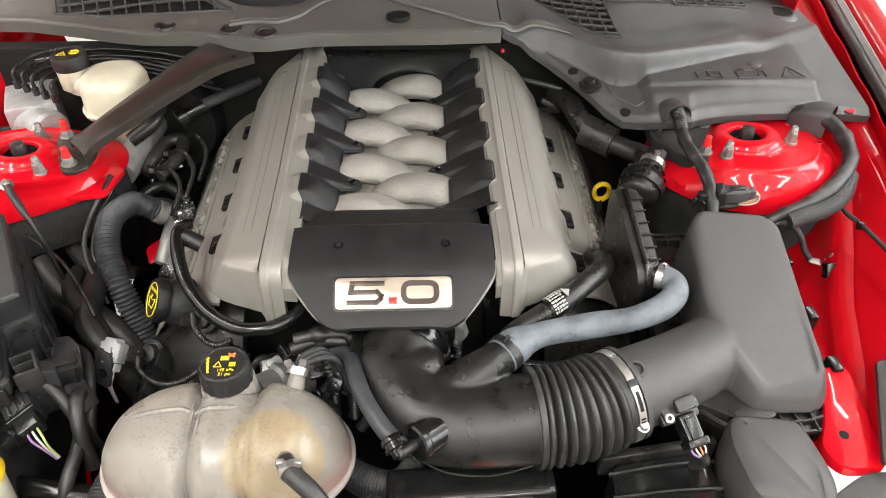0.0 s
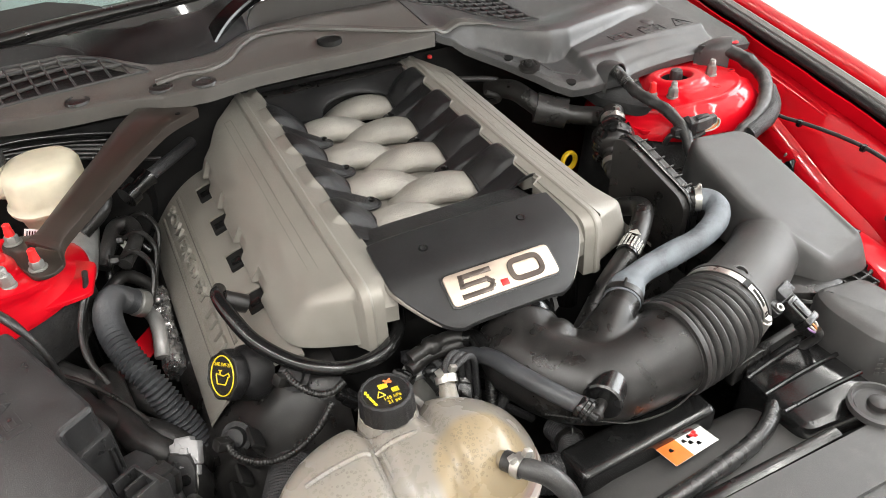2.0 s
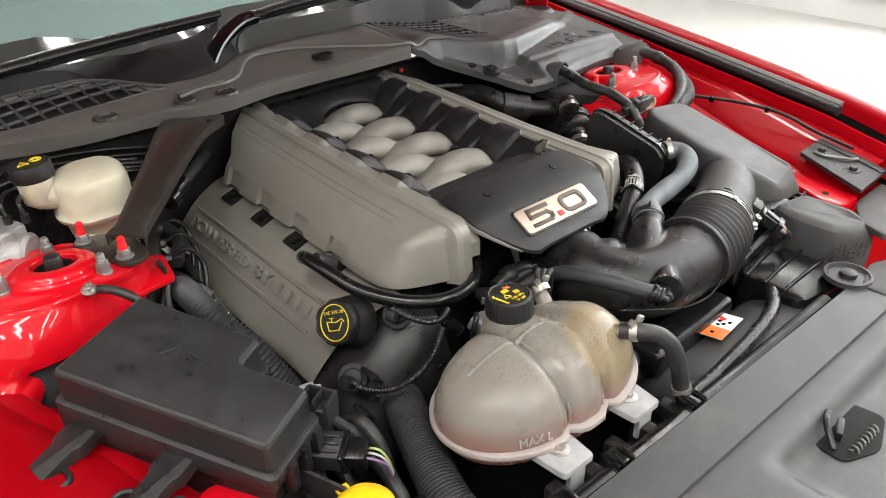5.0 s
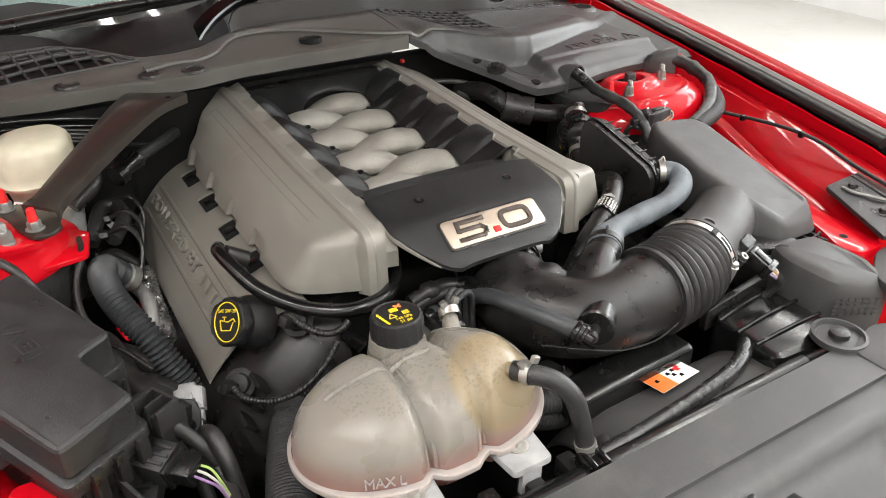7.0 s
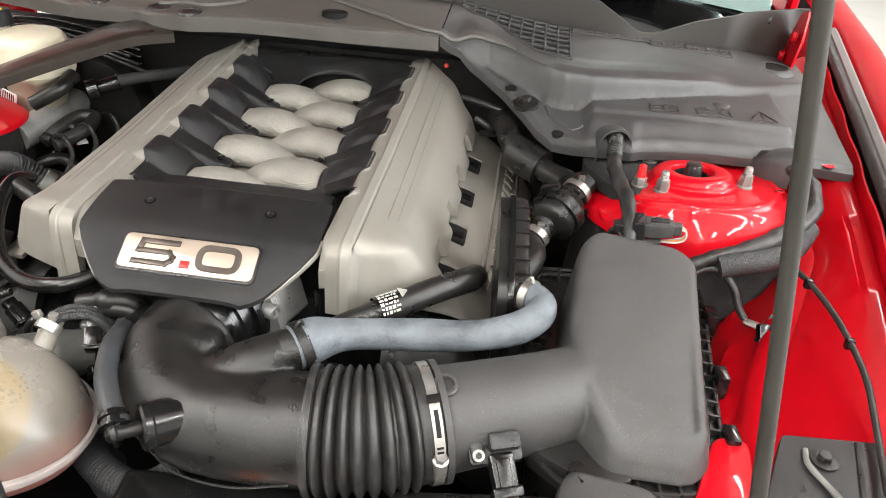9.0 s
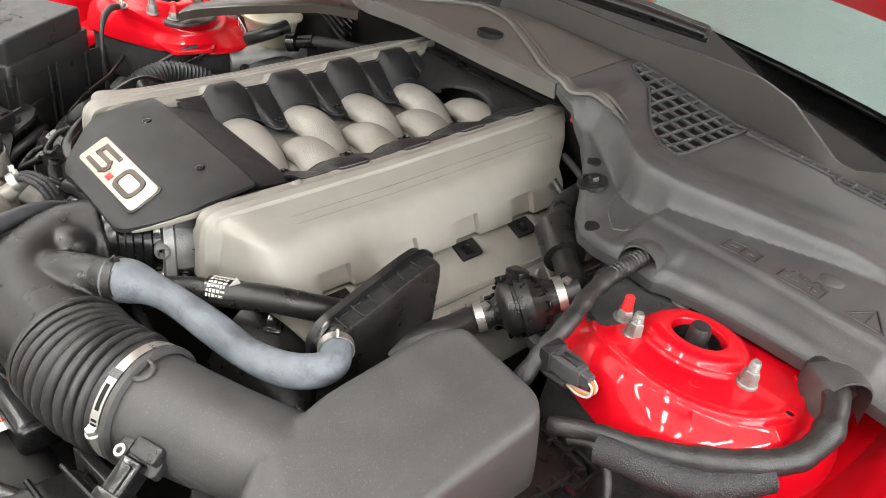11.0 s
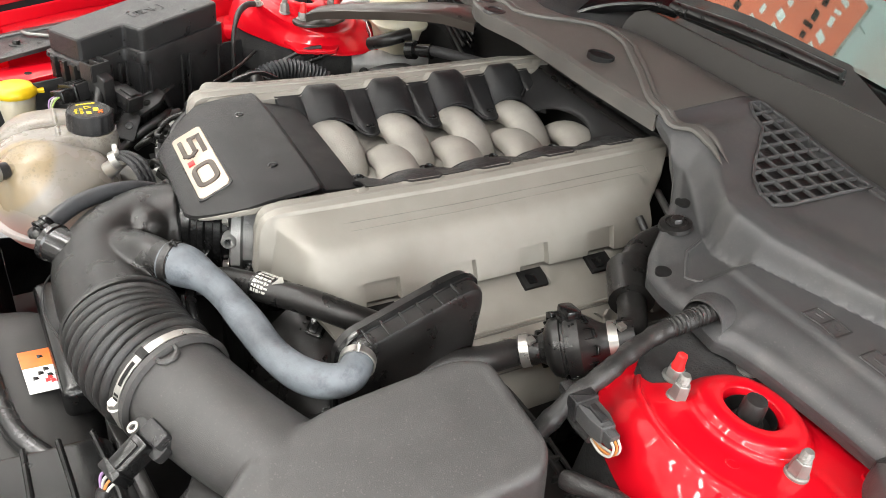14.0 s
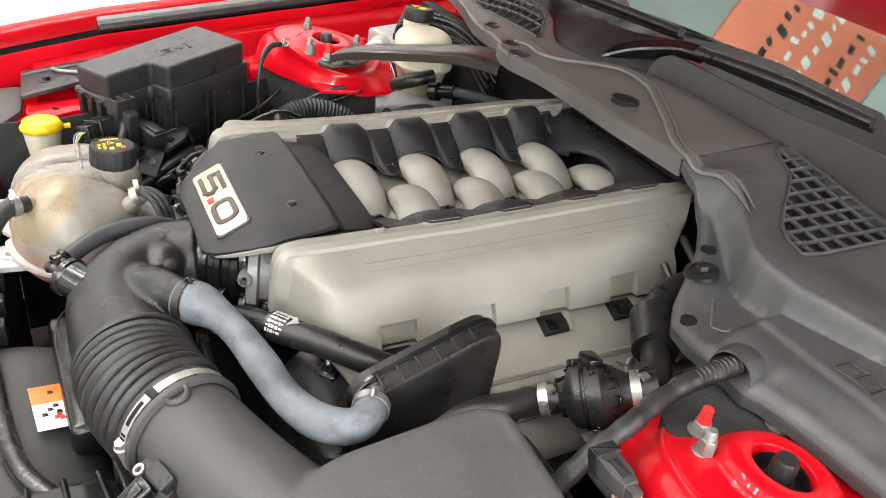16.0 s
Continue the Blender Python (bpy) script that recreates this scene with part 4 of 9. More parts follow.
    # pressed signs: a book, a battery and a warning triangle
    signs = ((0.526, 0.222, (((-0.02, -0.012), (0, -0.009), (0.02, -0.012), (0.02, 0.012), (0, 0.014), (-0.02, 0.012), (-0.02, -0.012)), ((0, -0.009), (0, 0.014)), ((-0.014, 0.002), (-0.006, 0.003)), ((0.006, 0.003), (0.014, 0.002)))),
             (0.597, 0.223, (((-0.024, -0.014), (0.024, -0.014), (0.024, 0.01), (0.016, 0.01), (0.016, 0.016), (0.008, 0.016), (0.008, 0.01), (-0.008, 0.01), (-0.008, 0.016), (-0.016, 0.016), (-0.016, 0.01), (-0.024, 0.01), (-0.024, -0.014)), ((-0.016, -0.002), (-0.006, -0.002)), ((0.006, -0.002), (0.016, -0.002)), ((0.011, -0.007), (0.011, 0.003)))),
             (0.668, 0.229, (((-0.02, -0.016), (0.02, -0.016), (0, 0.02), (-0.02, -0.016)), ((0, -0.004), (0, 0.008)), ((0, -0.012), (0, -0.009)))))
    for x, y, strokes in signs:
        bm = bmesh.new()
        for line in strokes:
            for (a, b), (c, d) in zip(line, line[1:]):
                tube(bm, [on_cowl(x + a, y + b, 0.0003), on_cowl(x + c, y + d, 0.0003)], 0.0013, 6, 2, flat=0.8)
        part("moulded_sign", bm, SATIN, cowl)


def build_grille(which, pitch, rows, label):
    """Air intake grid let into the cowl: flat bars across and along over a dark opening."""
    x0, x1, front, rear = GRIDS[which]
    mid = (x0 + x1) / 2
    g = thing("cowl_grille", on_cowl(mid, along(mid, front)), label, "grille", "cowl grilles")
    bm = bmesh.new()
    sheet(bm, span(x0 + 0.001, x1 - 0.001, 30), span(0, 1, 8), lambda x, v: on_cowl(x, along(x, front) * (1 - v) + along(x, rear) * v, -0.0115), 0.001)
    part("dark_opening", bm, MESH, g)

    def bar(pts, w=0.002):
        bm = bmesh.new()
        tube(bm, [on_cowl(x, y, 0.0004) for x, y in pts], w, 8, 1, flat=1.5)
        part("grid_bar", bm, COWLR, g)
    n = max(2, round((x1 - x0) / pitch))
    for x in span(x0, x1, n):
        a, b = along(x, front), along(x, rear)
        bar([(x + SLANT[which] * (y - a), y) for y in span(a, b, 6)])
    bar([(x, along(x, front)) for x in span(x0, x1, 30)])
    bar([(x, along(x, rear)) for x in span(x0, x1, 30)])
    for y in rows:
        run = [x for x in span(x0, x1, 60) if along(x, front) < y < along(x, rear)]
        if len(run) > 3:
            bar([(x, y) for x in run])


WALL_TOP = [(-0.097, 1.052), (-0.088, 1.068), (-0.07, 1.078), (-0.04, 1.08), (0.36, 1.08), (0.42, 1.066), (0.47, 1.036), (0.505, 1.014), (0.53, 1.014), (0.6, 1.04), (0.68, 1.058), (0.8, 1.062)]
SLANT = {"side": 0.0, "strip": 0.0, "far": -0.25}
build_cowl()
build_grille("side", 0.0205, (0.305, 0.333, 0.361, 0.388, 0.414, 0.44), "dark plastic air intake grid in the cowl side cover")
build_grille("strip", 0.019, (0.457,), "narrow row of air intake slots along the cowl")
build_grille("far", 0.026, (0.392, 0.41, 0.428), "dark plastic air intake grid in the far cowl")

def build_windscreen():
    w = thing("windscreen", (0, 0.55, 1.06), "tinted windscreen glass with reflections", "windscreen")
    bm = bmesh.new()

    def f(u, v):
        x = 0.73 * u
        return Vector((x, 0.64 - 0.11 * u * u + 0.95 * v, 1.078 - 0.03 * u * u + 0.5 * v - 0.03 * v * v))
    sheet(bm, span(-1, 1, 24), span(0, 1, 12), f, 0.005)
    pane = part("pane", bm, GLASS, w)
    pane.visible_shadow = False
    bm = bmesh.new()
    sheet(bm, span(-1, 1, 24), span(0, 0.13, 3), lambda u, v: f(u, v) + Vector((0, 0.001, -0.008)), 0.002)
    part("black_border", bm, GLOSS, w)
    # dashboard behind
    bm = bmesh.new()
    sheet(bm, span(-1, 1, 12), span(0, 1, 6), lambda u, v: Vector((0.72 * u, 0.7 - 0.1 * u * u + 0.5 * v, 1.03 + 0.06 * math.sin(v * 2.2))), 0.01)
    solo("dashboard", bm, MATT, "dark dashboard top behind the windscreen", "dashboard")
    bm = bmesh.new()
    block(bm, (0, 1.5, 0.72), (1.5, 0.1, 1.44), bevel=0.02)
    solo("cabin_seat_row", bm, MATT, "dark seat backs inside the car cabin", "seats")


build_windscreen()


def build_wiper(arm, blade, label):
    """Flat bent arm from its pivot to the joint, and the long blade that it carries."""
    w = thing("wiper", arm[0], label, "wiper", "wipers")
    bm = bmesh.new()
    path = smooth_path([Vector(p) for p in arm], 8)
    rings = []
    for i, p in enumerate(path):
        t = (path[min(i + 1, len(path) - 1)] - path[max(i - 1, 0)]).normalized()
        side = t.cross(Vector((0, -0.5, 0.85))).normalized()
        top = side.cross(t).normalized()
        h = 0.0135 - 0.003 * i / len(path)
        rings.append([bm.verts.new(p + side * a * h + top * b) for a, b in ((-1, -0.011), (-1.05, 0.003), (-0.8, 0.006), (0.8, 0.006), (1.05, 0.003), (1, -0.011))])
    skin(bm, rings)
    body = part("arm", bm, GLOSS, w, "glossy black wiper arm", sharp=40)
    bm = bmesh.new()
    j = Vector(arm[-1])
    d = (Vector(blade[1]) - Vector(blade[0])).normalized()
    tube(bm, [j - d * 0.012, j + d * 0.02], 0.012, 10, 3, flat=0.8)
    part("joint", bm, SATIN, body)
    a, b = Vector(blade[0]), Vector(blade[1])
    bm = bmesh.new()
    tube(bm, [a, a.lerp(b, 0.5) + Vector((0, 0, 0.004)), b], lambda u, s: 0.0125 - 0.006 * abs(u - 0.4), 10, 10, flat=0.85)
    spine = part("blade", bm, SATIN, w, "black wiper blade")
    bm = bmesh.new()
    low = Vector((0, 0.012, -0.012))
    tube(bm, [a + low, a.lerp(b, 0.5) + low, b + low], 0.0045, 6, 4)
    part("rubber_lip", bm, RUBBER, spine)


build_wiper([(-0.185, 0.412, 1.03), (-0.172, 0.425, 1.046), (-0.14, 0.45, 1.066), (-0.105, 0.472, 1.08), (-0.068, 0.489, 1.09), (-0.03, 0.5, 1.092)], [(-0.035, 0.501, 1.092), (0.242, 0.546, 1.092)], "black wiper resting at the foot of the windscreen")
build_wiper([(-0.76, 0.46, 1.05), (-0.72, 0.47, 1.058), (-0.66, 0.478, 1.068), (-0.61, 0.482, 1.076)], [(-0.63, 0.482, 1.074), (-0.1, 0.51, 1.104)], "black wiper parked across the glass border")


def build_hood():
    h = thing("hood", (0, 0.6, 1.15), "open red car hood propped up over the engine bay", "car hood")
    bm = bmesh.new()

    def f(u, v):
        return Vector((u * (0.84 - 0.16 * v), 0.58 - 1.02 * v - 0.03 * u * u, 1.158 + 0.8 * v + 0.045 * (1 - u * u)))
    sheet(bm, span(-1, 1, 16), span(0, 1, 16), f, 0.012, Vector((0, -0.6, -0.7)))
    part("skin", bm, RED, h)
    bm = bmesh.new()
    sheet(bm, span(-0.85, 0.85, 16), span(0.1, 0.92, 12), lambda u, v: f(u, v) + Vector((0, -0.01, -0.012)), 0.014, Vector((0, -0.6, -0.7)))
    part("liner", bm, MATT, h, "black hood insulation")
    for s in (1, -1):
        bm = bmesh.new()
        tube(bm, [(s * 0.79, 0.66, 0.9), (s * 0.785, 0.63, 1.02), (s * 0.775, 0.58, 1.12), (s * 0.77, 0.5, 1.25)], 0.012, 8, 6, flat=1.6)
        part("hinge", bm, RED, h, "red painted hinge arm")


build_hood()


def build_hinge(s):
    """Folded hinge bracket on the body behind the end of the cowl."""
    h = thing("hinge_bracket", (s * 0.765, 0.5, 0.93), "red painted hood hinge bracket beside the cowl", "hinge", "hinge brackets")
    bm = bmesh.new()
    slab(bm, [(-0.05, -0.07), (0.04, -0.07), (0.05, 0.0), (0.03, 0.06), (-0.012, 0.075), (-0.045, 0.03)], -0.002, 0.002, 0.001, place=axes((s * 0.772, 0.51, 1.0), (0.1 * s, 1, 0), (0.12 * s, 0, 1)), r=0.012)
    leaf = part("leaf", bm, RED, h)
    bm = bmesh.new()
    slab(bm, [(-0.045, -0.02), (0.045, -0.02), (0.045, 0.016), (-0.045, 0.016)], -0.002, 0.002, 0.001, place=axes((s * 0.785, 0.51, 0.935), (0.1 * s, 1, 0), (s, 0, 0)), r=0.006)
    part("foot", bm, RED, h)
    for y, z in ((0.495, 1.03), (0.535, 0.985)):
        bm = bmesh.new()
        hexbolt(bm, (s * 0.768, y, z), (-s, 0.1, 0.1), 0.008, 0.006, 0.012)
        part("bolt", bm, RED, leaf)


build_hinge(1)
build_hinge(-1)


def build_prop():
    bm = bmesh.new()
    a, b = Vector((0.5, -0.61, 0.85)), Vector((0.3755, -0.372, 1.91))
    tube(bm, [a, a.lerp(b, 0.5), b], 0.0046, 12, 4)
    solo("hood_prop_rod", bm, ROD, "thin dark metal rod holding the hood open", "prop rod")


build_prop()

# ---- the engine cover ----
REAR_LOW, REAR_PLAN = 0.268, [(0.268, 0.231), (0.302, 0.2065), (0.342, 0.168)]
# section of the side from its foot to the groove: place across, fall below the crest
FLANK = [(0.2525, 0.08), (0.2515, 0.075), (0.243, 0.0605), (0.2405, 0.0565), (0.229, 0.04), (0.219, 0.0275), (0.2125, 0.0215), (0.205, 0.0178), (0.194, 0.0148), (0.166, 0.0055)]


def flank_drop(x):
    return along(-x, [(-p, q) for p, q in FLANK])


SLOTS = {-1: (0.235, 0.135, 0.035, -0.065), 1: (0.183, 0.08, -0.022, -0.12)}


def cover_top(y):
    return 0.968 + 0.03 * max(0, y)


def arch(y, s):
    """How far the inner edge is arched up over a runner (1) or lies low at a screw tab (0)."""
    a = 0.5 - 0.5 * math.cos(2 * math.pi * (y - TAB_Y[s]) / 0.1)
    return step((a - 0.22) / 0.5)


TAB_Y = {-1: 0.0, 1: 0.027}
FLAP_X = {-1: 0.124, 1: 0.1335}
FLAP_OUT = {-1: 0.007, 1: 0.011}


def strip_z(x, y, s):
    """Height of the strip between the band and the black insert, with its humps."""
    v = (0.1515 - x) / (0.1515 - FLAP_X[s] + 0.003)
    a = arch(y, s) if y > -0.11 else 0.0
    return cover_top(y) - 0.003 - 0.004 * v + 0.0105 * a * step(v / 0.9)


def cover_half(s):
    """One painted half of the cover: the side that turns round the front corner and the chamfered rear end."""
    bm = bmesh.new()
    cuts = [c + d for c in SLOTS[s] for d in (-0.0215, -0.02, 0.02, 0.0215)]
    rings = []
    for y in sorted([0.342, 0.335, 0.325, 0.315, 0.302, 0.301, 0.29, 0.28, 0.2685], reverse=True):
        w, top = along(y, REAR_PLAN), cover_top(y)
        low = top - flank_drop(w) - 0.008
        ring = [(w - 0.001, low), (w, low + 0.001), (w, low + 0.004), (w, low + 0.0065)]
        ring += [(x, top - flank_drop(x)) for x in (w + (0.166 - w) * k / 6 for k in (0.2, 1, 2, 3, 4, 6))]
        inner = w - 0.004 if w > 0.172 else 0.1665
        ring += [(0.1655, top - 0.011), (inner, low + 0.002), (inner, low)]
        rings.append([bm.verts.new((s * x, y, z)) for x, z in ring])
    walk_round = [(0.2525, y, y, 1.0) for y in sorted([REAR_LOW] + span(-0.13, 0.262, 40) + cuts, reverse=True)]
    corner = [(0.2525, -0.142), (0.251, -0.156), (0.2485, -0.168), (0.245, -0.177), (0.24, -0.1855), (0.233, -0.1925), (0.222, -0.1995), (0.208, -0.206), (0.192, -0.2125), (0.178, -0.218), (0.1665, -0.2225)]
    for i, (x, y) in enumerate(corner):
        walk_round.append((x, y, max(y + 0.003, -0.2185 + 0.008 * (10 - i) / 10), 1 - 0.72 * step((i + 1) / 8)))
    for x, y, iy, f in walk_round:
        top = cover_top(y)
        p, q = Vector((x, y)), Vector((0.166, iy))
        way = q - p
        far = way.length
        way = way / far if far > 1e-6 else Vector((0, 1))
        notch = any(abs(y - c) < 0.0205 for c in SLOTS[s])
        ring = []
        for px_, drop in FLANK[:-1]:
            o = min((0.2525 - px_) * f, far * 0.8)
            if notch and drop > 0.058:
                o += 0.008
            c = p + way * o
            ring.append(bm.verts.new((s * c.x, c.y, top - drop if drop < 0.07 else 0.888 + (0.08 - drop))))
        low = ring[0].co.z
        inside = p + way * min(0.013, far * 0.9)
        ring += [bm.verts.new(c) for c in ((s * q.x, q.y, top - 0.0055), (s * q.x, q.y, top - 0.013), (s * inside.x, inside.y, max(low + 0.004, top - 0.078)), (s * inside.x, inside.y, low))]
        rings.append(ring)
    skin(bm, rings)
    return bm


def cover_band(s):
    """The narrow band beside the groove, which folds down over the front, and the strip with its humps inside it."""
    bm = bmesh.new()
    spine = [(y, cover_top(y), 0.0) for y in span(0.345, -0.2, 30)] + [(-0.209, 0.9675, 8), (-0.2165, 0.966, 20), (-0.2225, 0.963, 36), (-0.227, 0.9585, 54), (-0.23, 0.952, 70), (-0.232, 0.942, 82), (-0.233, 0.925, 86), (-0.2342, 0.905, 86), (-0.2355, 0.884, 86)]
    rings = []
    for y, z, tilt in spine:
        n = Vector((0, -math.sin(radians(tilt)), math.cos(radians(tilt))))
        rings.append([bm.verts.new(Vector((s * x, y, z)) + n * b) for x, b in ((0.1375, -0.016), (0.1375, -0.0035), (0.1515, -0.002), (0.1525, -0.0005), (0.1545, 0.0003), (0.1625, -0.0022), (0.1646, -0.0048), (0.1655, -0.008), (0.172, -0.018))])
    skin(bm, rings)
    out = FLAP_X[s]

    def strip(y, v):
        a = arch(y, s) if y > -0.11 else 0.0
        x = 0.1515 + (out + FLAP_OUT[s] * a - 0.003 - 0.1515) * v
        return Vector((s * x, y, strip_z(x, y, s) - 26 * max(0.0, -0.196 - y) ** 2))
    sheet(bm, span(-0.228, 0.345, 150), span(0, 1, 8), strip, 0.022)
    return bm


def build_cover():
    c = thing("engine_cover", (0, 0.03, 0.88), "pewter grey engine cover with black centre and silver runners", "engine cover")
    for s in (1, -1):
        part("side_shell", cover_half(s), GREY, c, sharp=42)
        part("edge_band", cover_band(s), GREY, c, sharp=30)
        # hairline frame on the shoulder, with a pressed line's shade put into its colour
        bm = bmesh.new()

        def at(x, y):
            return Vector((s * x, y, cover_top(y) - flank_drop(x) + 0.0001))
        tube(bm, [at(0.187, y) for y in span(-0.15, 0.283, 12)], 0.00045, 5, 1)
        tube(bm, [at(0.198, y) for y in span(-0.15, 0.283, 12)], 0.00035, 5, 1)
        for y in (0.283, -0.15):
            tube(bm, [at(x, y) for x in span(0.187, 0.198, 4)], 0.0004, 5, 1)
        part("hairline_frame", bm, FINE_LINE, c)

    # the black insert: arches over the runners, rounded tabs with screws between
    for s in (1, -1):
        out = FLAP_X[s]

        def flap(y, v):
            a = arch(y, s)
            near = min(abs(y - TAB_Y[s] - 0.1 * k) for k in range(-2, 5))
            tab = math.sqrt(max(0.0, 1 - (near / 0.0165) ** 2)) ** 0.8
            lip = 0.081 - 0.03 * tab
            outer = out + FLAP_OUT[s] * a
            x = outer + (lip - outer) * v
            zo = strip_z(outer, y, s) + 0.0012
            soft = 0.5 - 0.5 * math.cos(2 * math.pi * (y - TAB_Y[s]) / 0.1)
            hump = a + (soft - a) * min(1, 1.6 * v)
            zi = 0.9275 + 0.0155 * hump * (1 - tab) + 0.006 * max(0, y)
            z = zo + (zi - zo) * v ** (1.0 + 0.7 * hump) + 0.004 * hump * math.sin(math.pi * v)
            return Vector((s * x, y, z))
        bm = bmesh.new()
        sheet(bm, span(-0.1 if s > 0 else -0.12, 0.3, 190), span(0, 1, 14), flap, 0.004)
        insert = part("black_insert", bm, BLACK, c, "black grained plastic flaps", sharp=60)
        bm = bmesh.new()
        tube(bm, [flap(y, 1) + Vector((0, 0, -0.0015)) for y in span(-0.1, 0.292, 160)], 0.0026, 8, 1)
        part("rolled_lip", bm, BLACK, insert)
        for k in range(-1, 3):
            p = flap(TAB_Y[s] + 0.1 * k, 0.82)
            bm = bmesh.new()
            lathe(bm, (p.x, p.y, p.z - 0.0005), (s * 0.1, 0, 1), [(0, 0.0066), (0.002, 0.0063), (0.0028, 0.004), (0.0012, 0.003), (0.001, 0.001)], 14)
            part("screw", bm, GLOSS, insert)

    # cast runners: one set from each side, laid alternately
    for s in (1, -1):
        for i in range(4):
            yc = (-0.055 if s < 0 else -0.022) + 0.1 * i
            slant = 0.012 if s < 0 else 0.035
            bm = bmesh.new()
            pts = []
            for k in range(15):
                a = radians(50 + 122 * k / 14)
                x = s * (0.043 + 0.088 * math.cos(a))
                z = 0.84 + 0.088 * math.sin(a)
                pts.append((x, yc + slant * k / 14 * (1 if s > 0 else -1), z))
            tube(bm, pts, lambda u, q: 0.031 - 0.004 * u, 20, 3, flat=0.66)
            part("runner", bm, RUNNER, c, "cast silver intake runner")
    bm = bmesh.new()
    block(bm, (0, 0.07, 0.895), (0.2, 0.4, 0.03), bevel=0.004)
    part("valley_floor", bm, RUNNER, c)

    # front plate
    rows = [(-0.089, 0.935, 0.11), (-0.091, 0.949, 0.113), (-0.094, 0.954, 0.1145), (-0.1, 0.956, 0.1155), (-0.138, 0.9615, 0.1185), (-0.143, 0.966, 0.1195), (-0.147, 0.9725, 0.1225), (-0.151, 0.9742, 0.127), (-0.185, 0.97, 0.1285), (-0.21, 0.966, 0.1285),
            (-0.222, 0.9632, 0.1285), (-0.230, 0.96, 0.1265), (-0.245, 0.9522, 0.117), (-0.262, 0.9428, 0.103), (-0.278, 0.934, 0.088), (-0.284, 0.9305, 0.079), (-0.288, 0.927, 0.066)]
    bm = bmesh.new()

    def plate(i, u):
        y, z, w = rows[i]
        return Vector((u * w, y, z - 0.004 * abs(u) ** 6))
    sheet(bm, list(range(len(rows))), span(-1, 1, 26), plate, 0.005)
    fp = part("front_plate", bm, BLACK, c, "black grained front plate", sharp=25)
    for x in (-0.0675, 0.0675):
        bm = bmesh.new()
        lathe(bm, (x, -0.185, 0.9685), (0, -0.18, 1), [(0, 0.0064), (0.0014, 0.0062), (0.002, 0.004), (0.0004, 0.003), (0.0002, 0.001)], 14)
        part("screw", bm, GLOSS, fp)
    # painted edge that follows the plate forwards below it
    for q in (1, -1):
        bm = bmesh.new()
        tube(bm, [(q * 0.128, -0.205, 0.953), (q * 0.1245, -0.228, 0.95), (q * 0.111, -0.25, 0.9395), (q * 0.096, -0.268, 0.9295), (q * 0.088, -0.276, 0.9255)], lambda u, g: 0.0045 - 0.003 * u, 8, 4, flat=1.3)
        part("lower_edge", bm, GREY, c)
    # badge on the slope
    m = axes((0.002, -0.252, 0.9483), (1, 0, 0), (0, 0.034, 0.0187))
    bm = bmesh.new()
    slab(bm, [(-0.071, -0.02), (0.071, -0.02), (0.071, 0.02), (-0.071, 0.02)], 0, 0.003, 0.001, r=0.007, place=m)
    badge = part("badge", bm, STEEL, fp, "brushed metal badge with raised numerals")
    bm = bmesh.new()
    slab(bm, [(-0.0735, -0.0225), (0.0735, -0.0225), (0.0735, 0.0225), (-0.0735, 0.0225)], -0.001, 0.001, 0.0006, r=0.008, place=m)
    part("badge_rim", bm, SATIN, badge)
    for which in (0, 1):
        bm = bmesh.new()
        digits(bm, m, which)
        part("numeral", bm, DARKCHROME, badge, "dark metallic numeral")
    bm = bmesh.new()
    slab(bm, [(-0.0055, -0.014), (0.004, -0.014), (0.004, -0.006), (-0.0055, -0.006)], 0.002, 0.0045, 0.0005, place=m)
    part("red_point", bm, REDCAP, badge, "small red square point")

    # rear plate with its arched mouth
    bm = bmesh.new()

    def rear(u, v):
        x = 0.137 * u * (1 - 0.36 * v) - 0.004 + 0.012 * v
        y, z = 0.323 - 0.055 * v, 0.969 - 0.029 * v
        mouth = math.sqrt(max(0.0, 1 - ((x - 0.022) / 0.062) ** 2)) if abs(x - 0.022) < 0.062 else 0.0
        return Vector((x, y + 0.036 * mouth * v ** 1.5, z + 0.0145 * mouth * v ** 1.5))
    sheet(bm, span(-1, 1, 60), span(0, 1, 12), rear, 0.004)
    part("rear_plate", bm, BLACK, c, "black grained rear plate", sharp=50)
    bm = bmesh.new()
    sheet(bm, span(-1, 1, 10), [0, 0.15, 0.85, 1], lambda u, v: Vector((0.137 * u - 0.004, 0.324 + 0.022 * v, 0.97 + 0.002 * (0 < v < 1))), 0.02)
    part("rear_rim", bm, SATIN, c, "glossy black rim behind the rear plate")
    bm = bmesh.new()
    tube(bm, [rear(-1, v) + Vector((0, 0, 0.001)) for v in span(0, 0.95, 8)], 0.003, 8, 2)
    part("rear_plate_rib", bm, BLACK, c)
    bm = bmesh.new()
    block(bm, (0, 0.325, 0.925), (0.3, 0.01, 0.06), bevel=0.002)
    part("rear_skirt", bm, MATT, c)


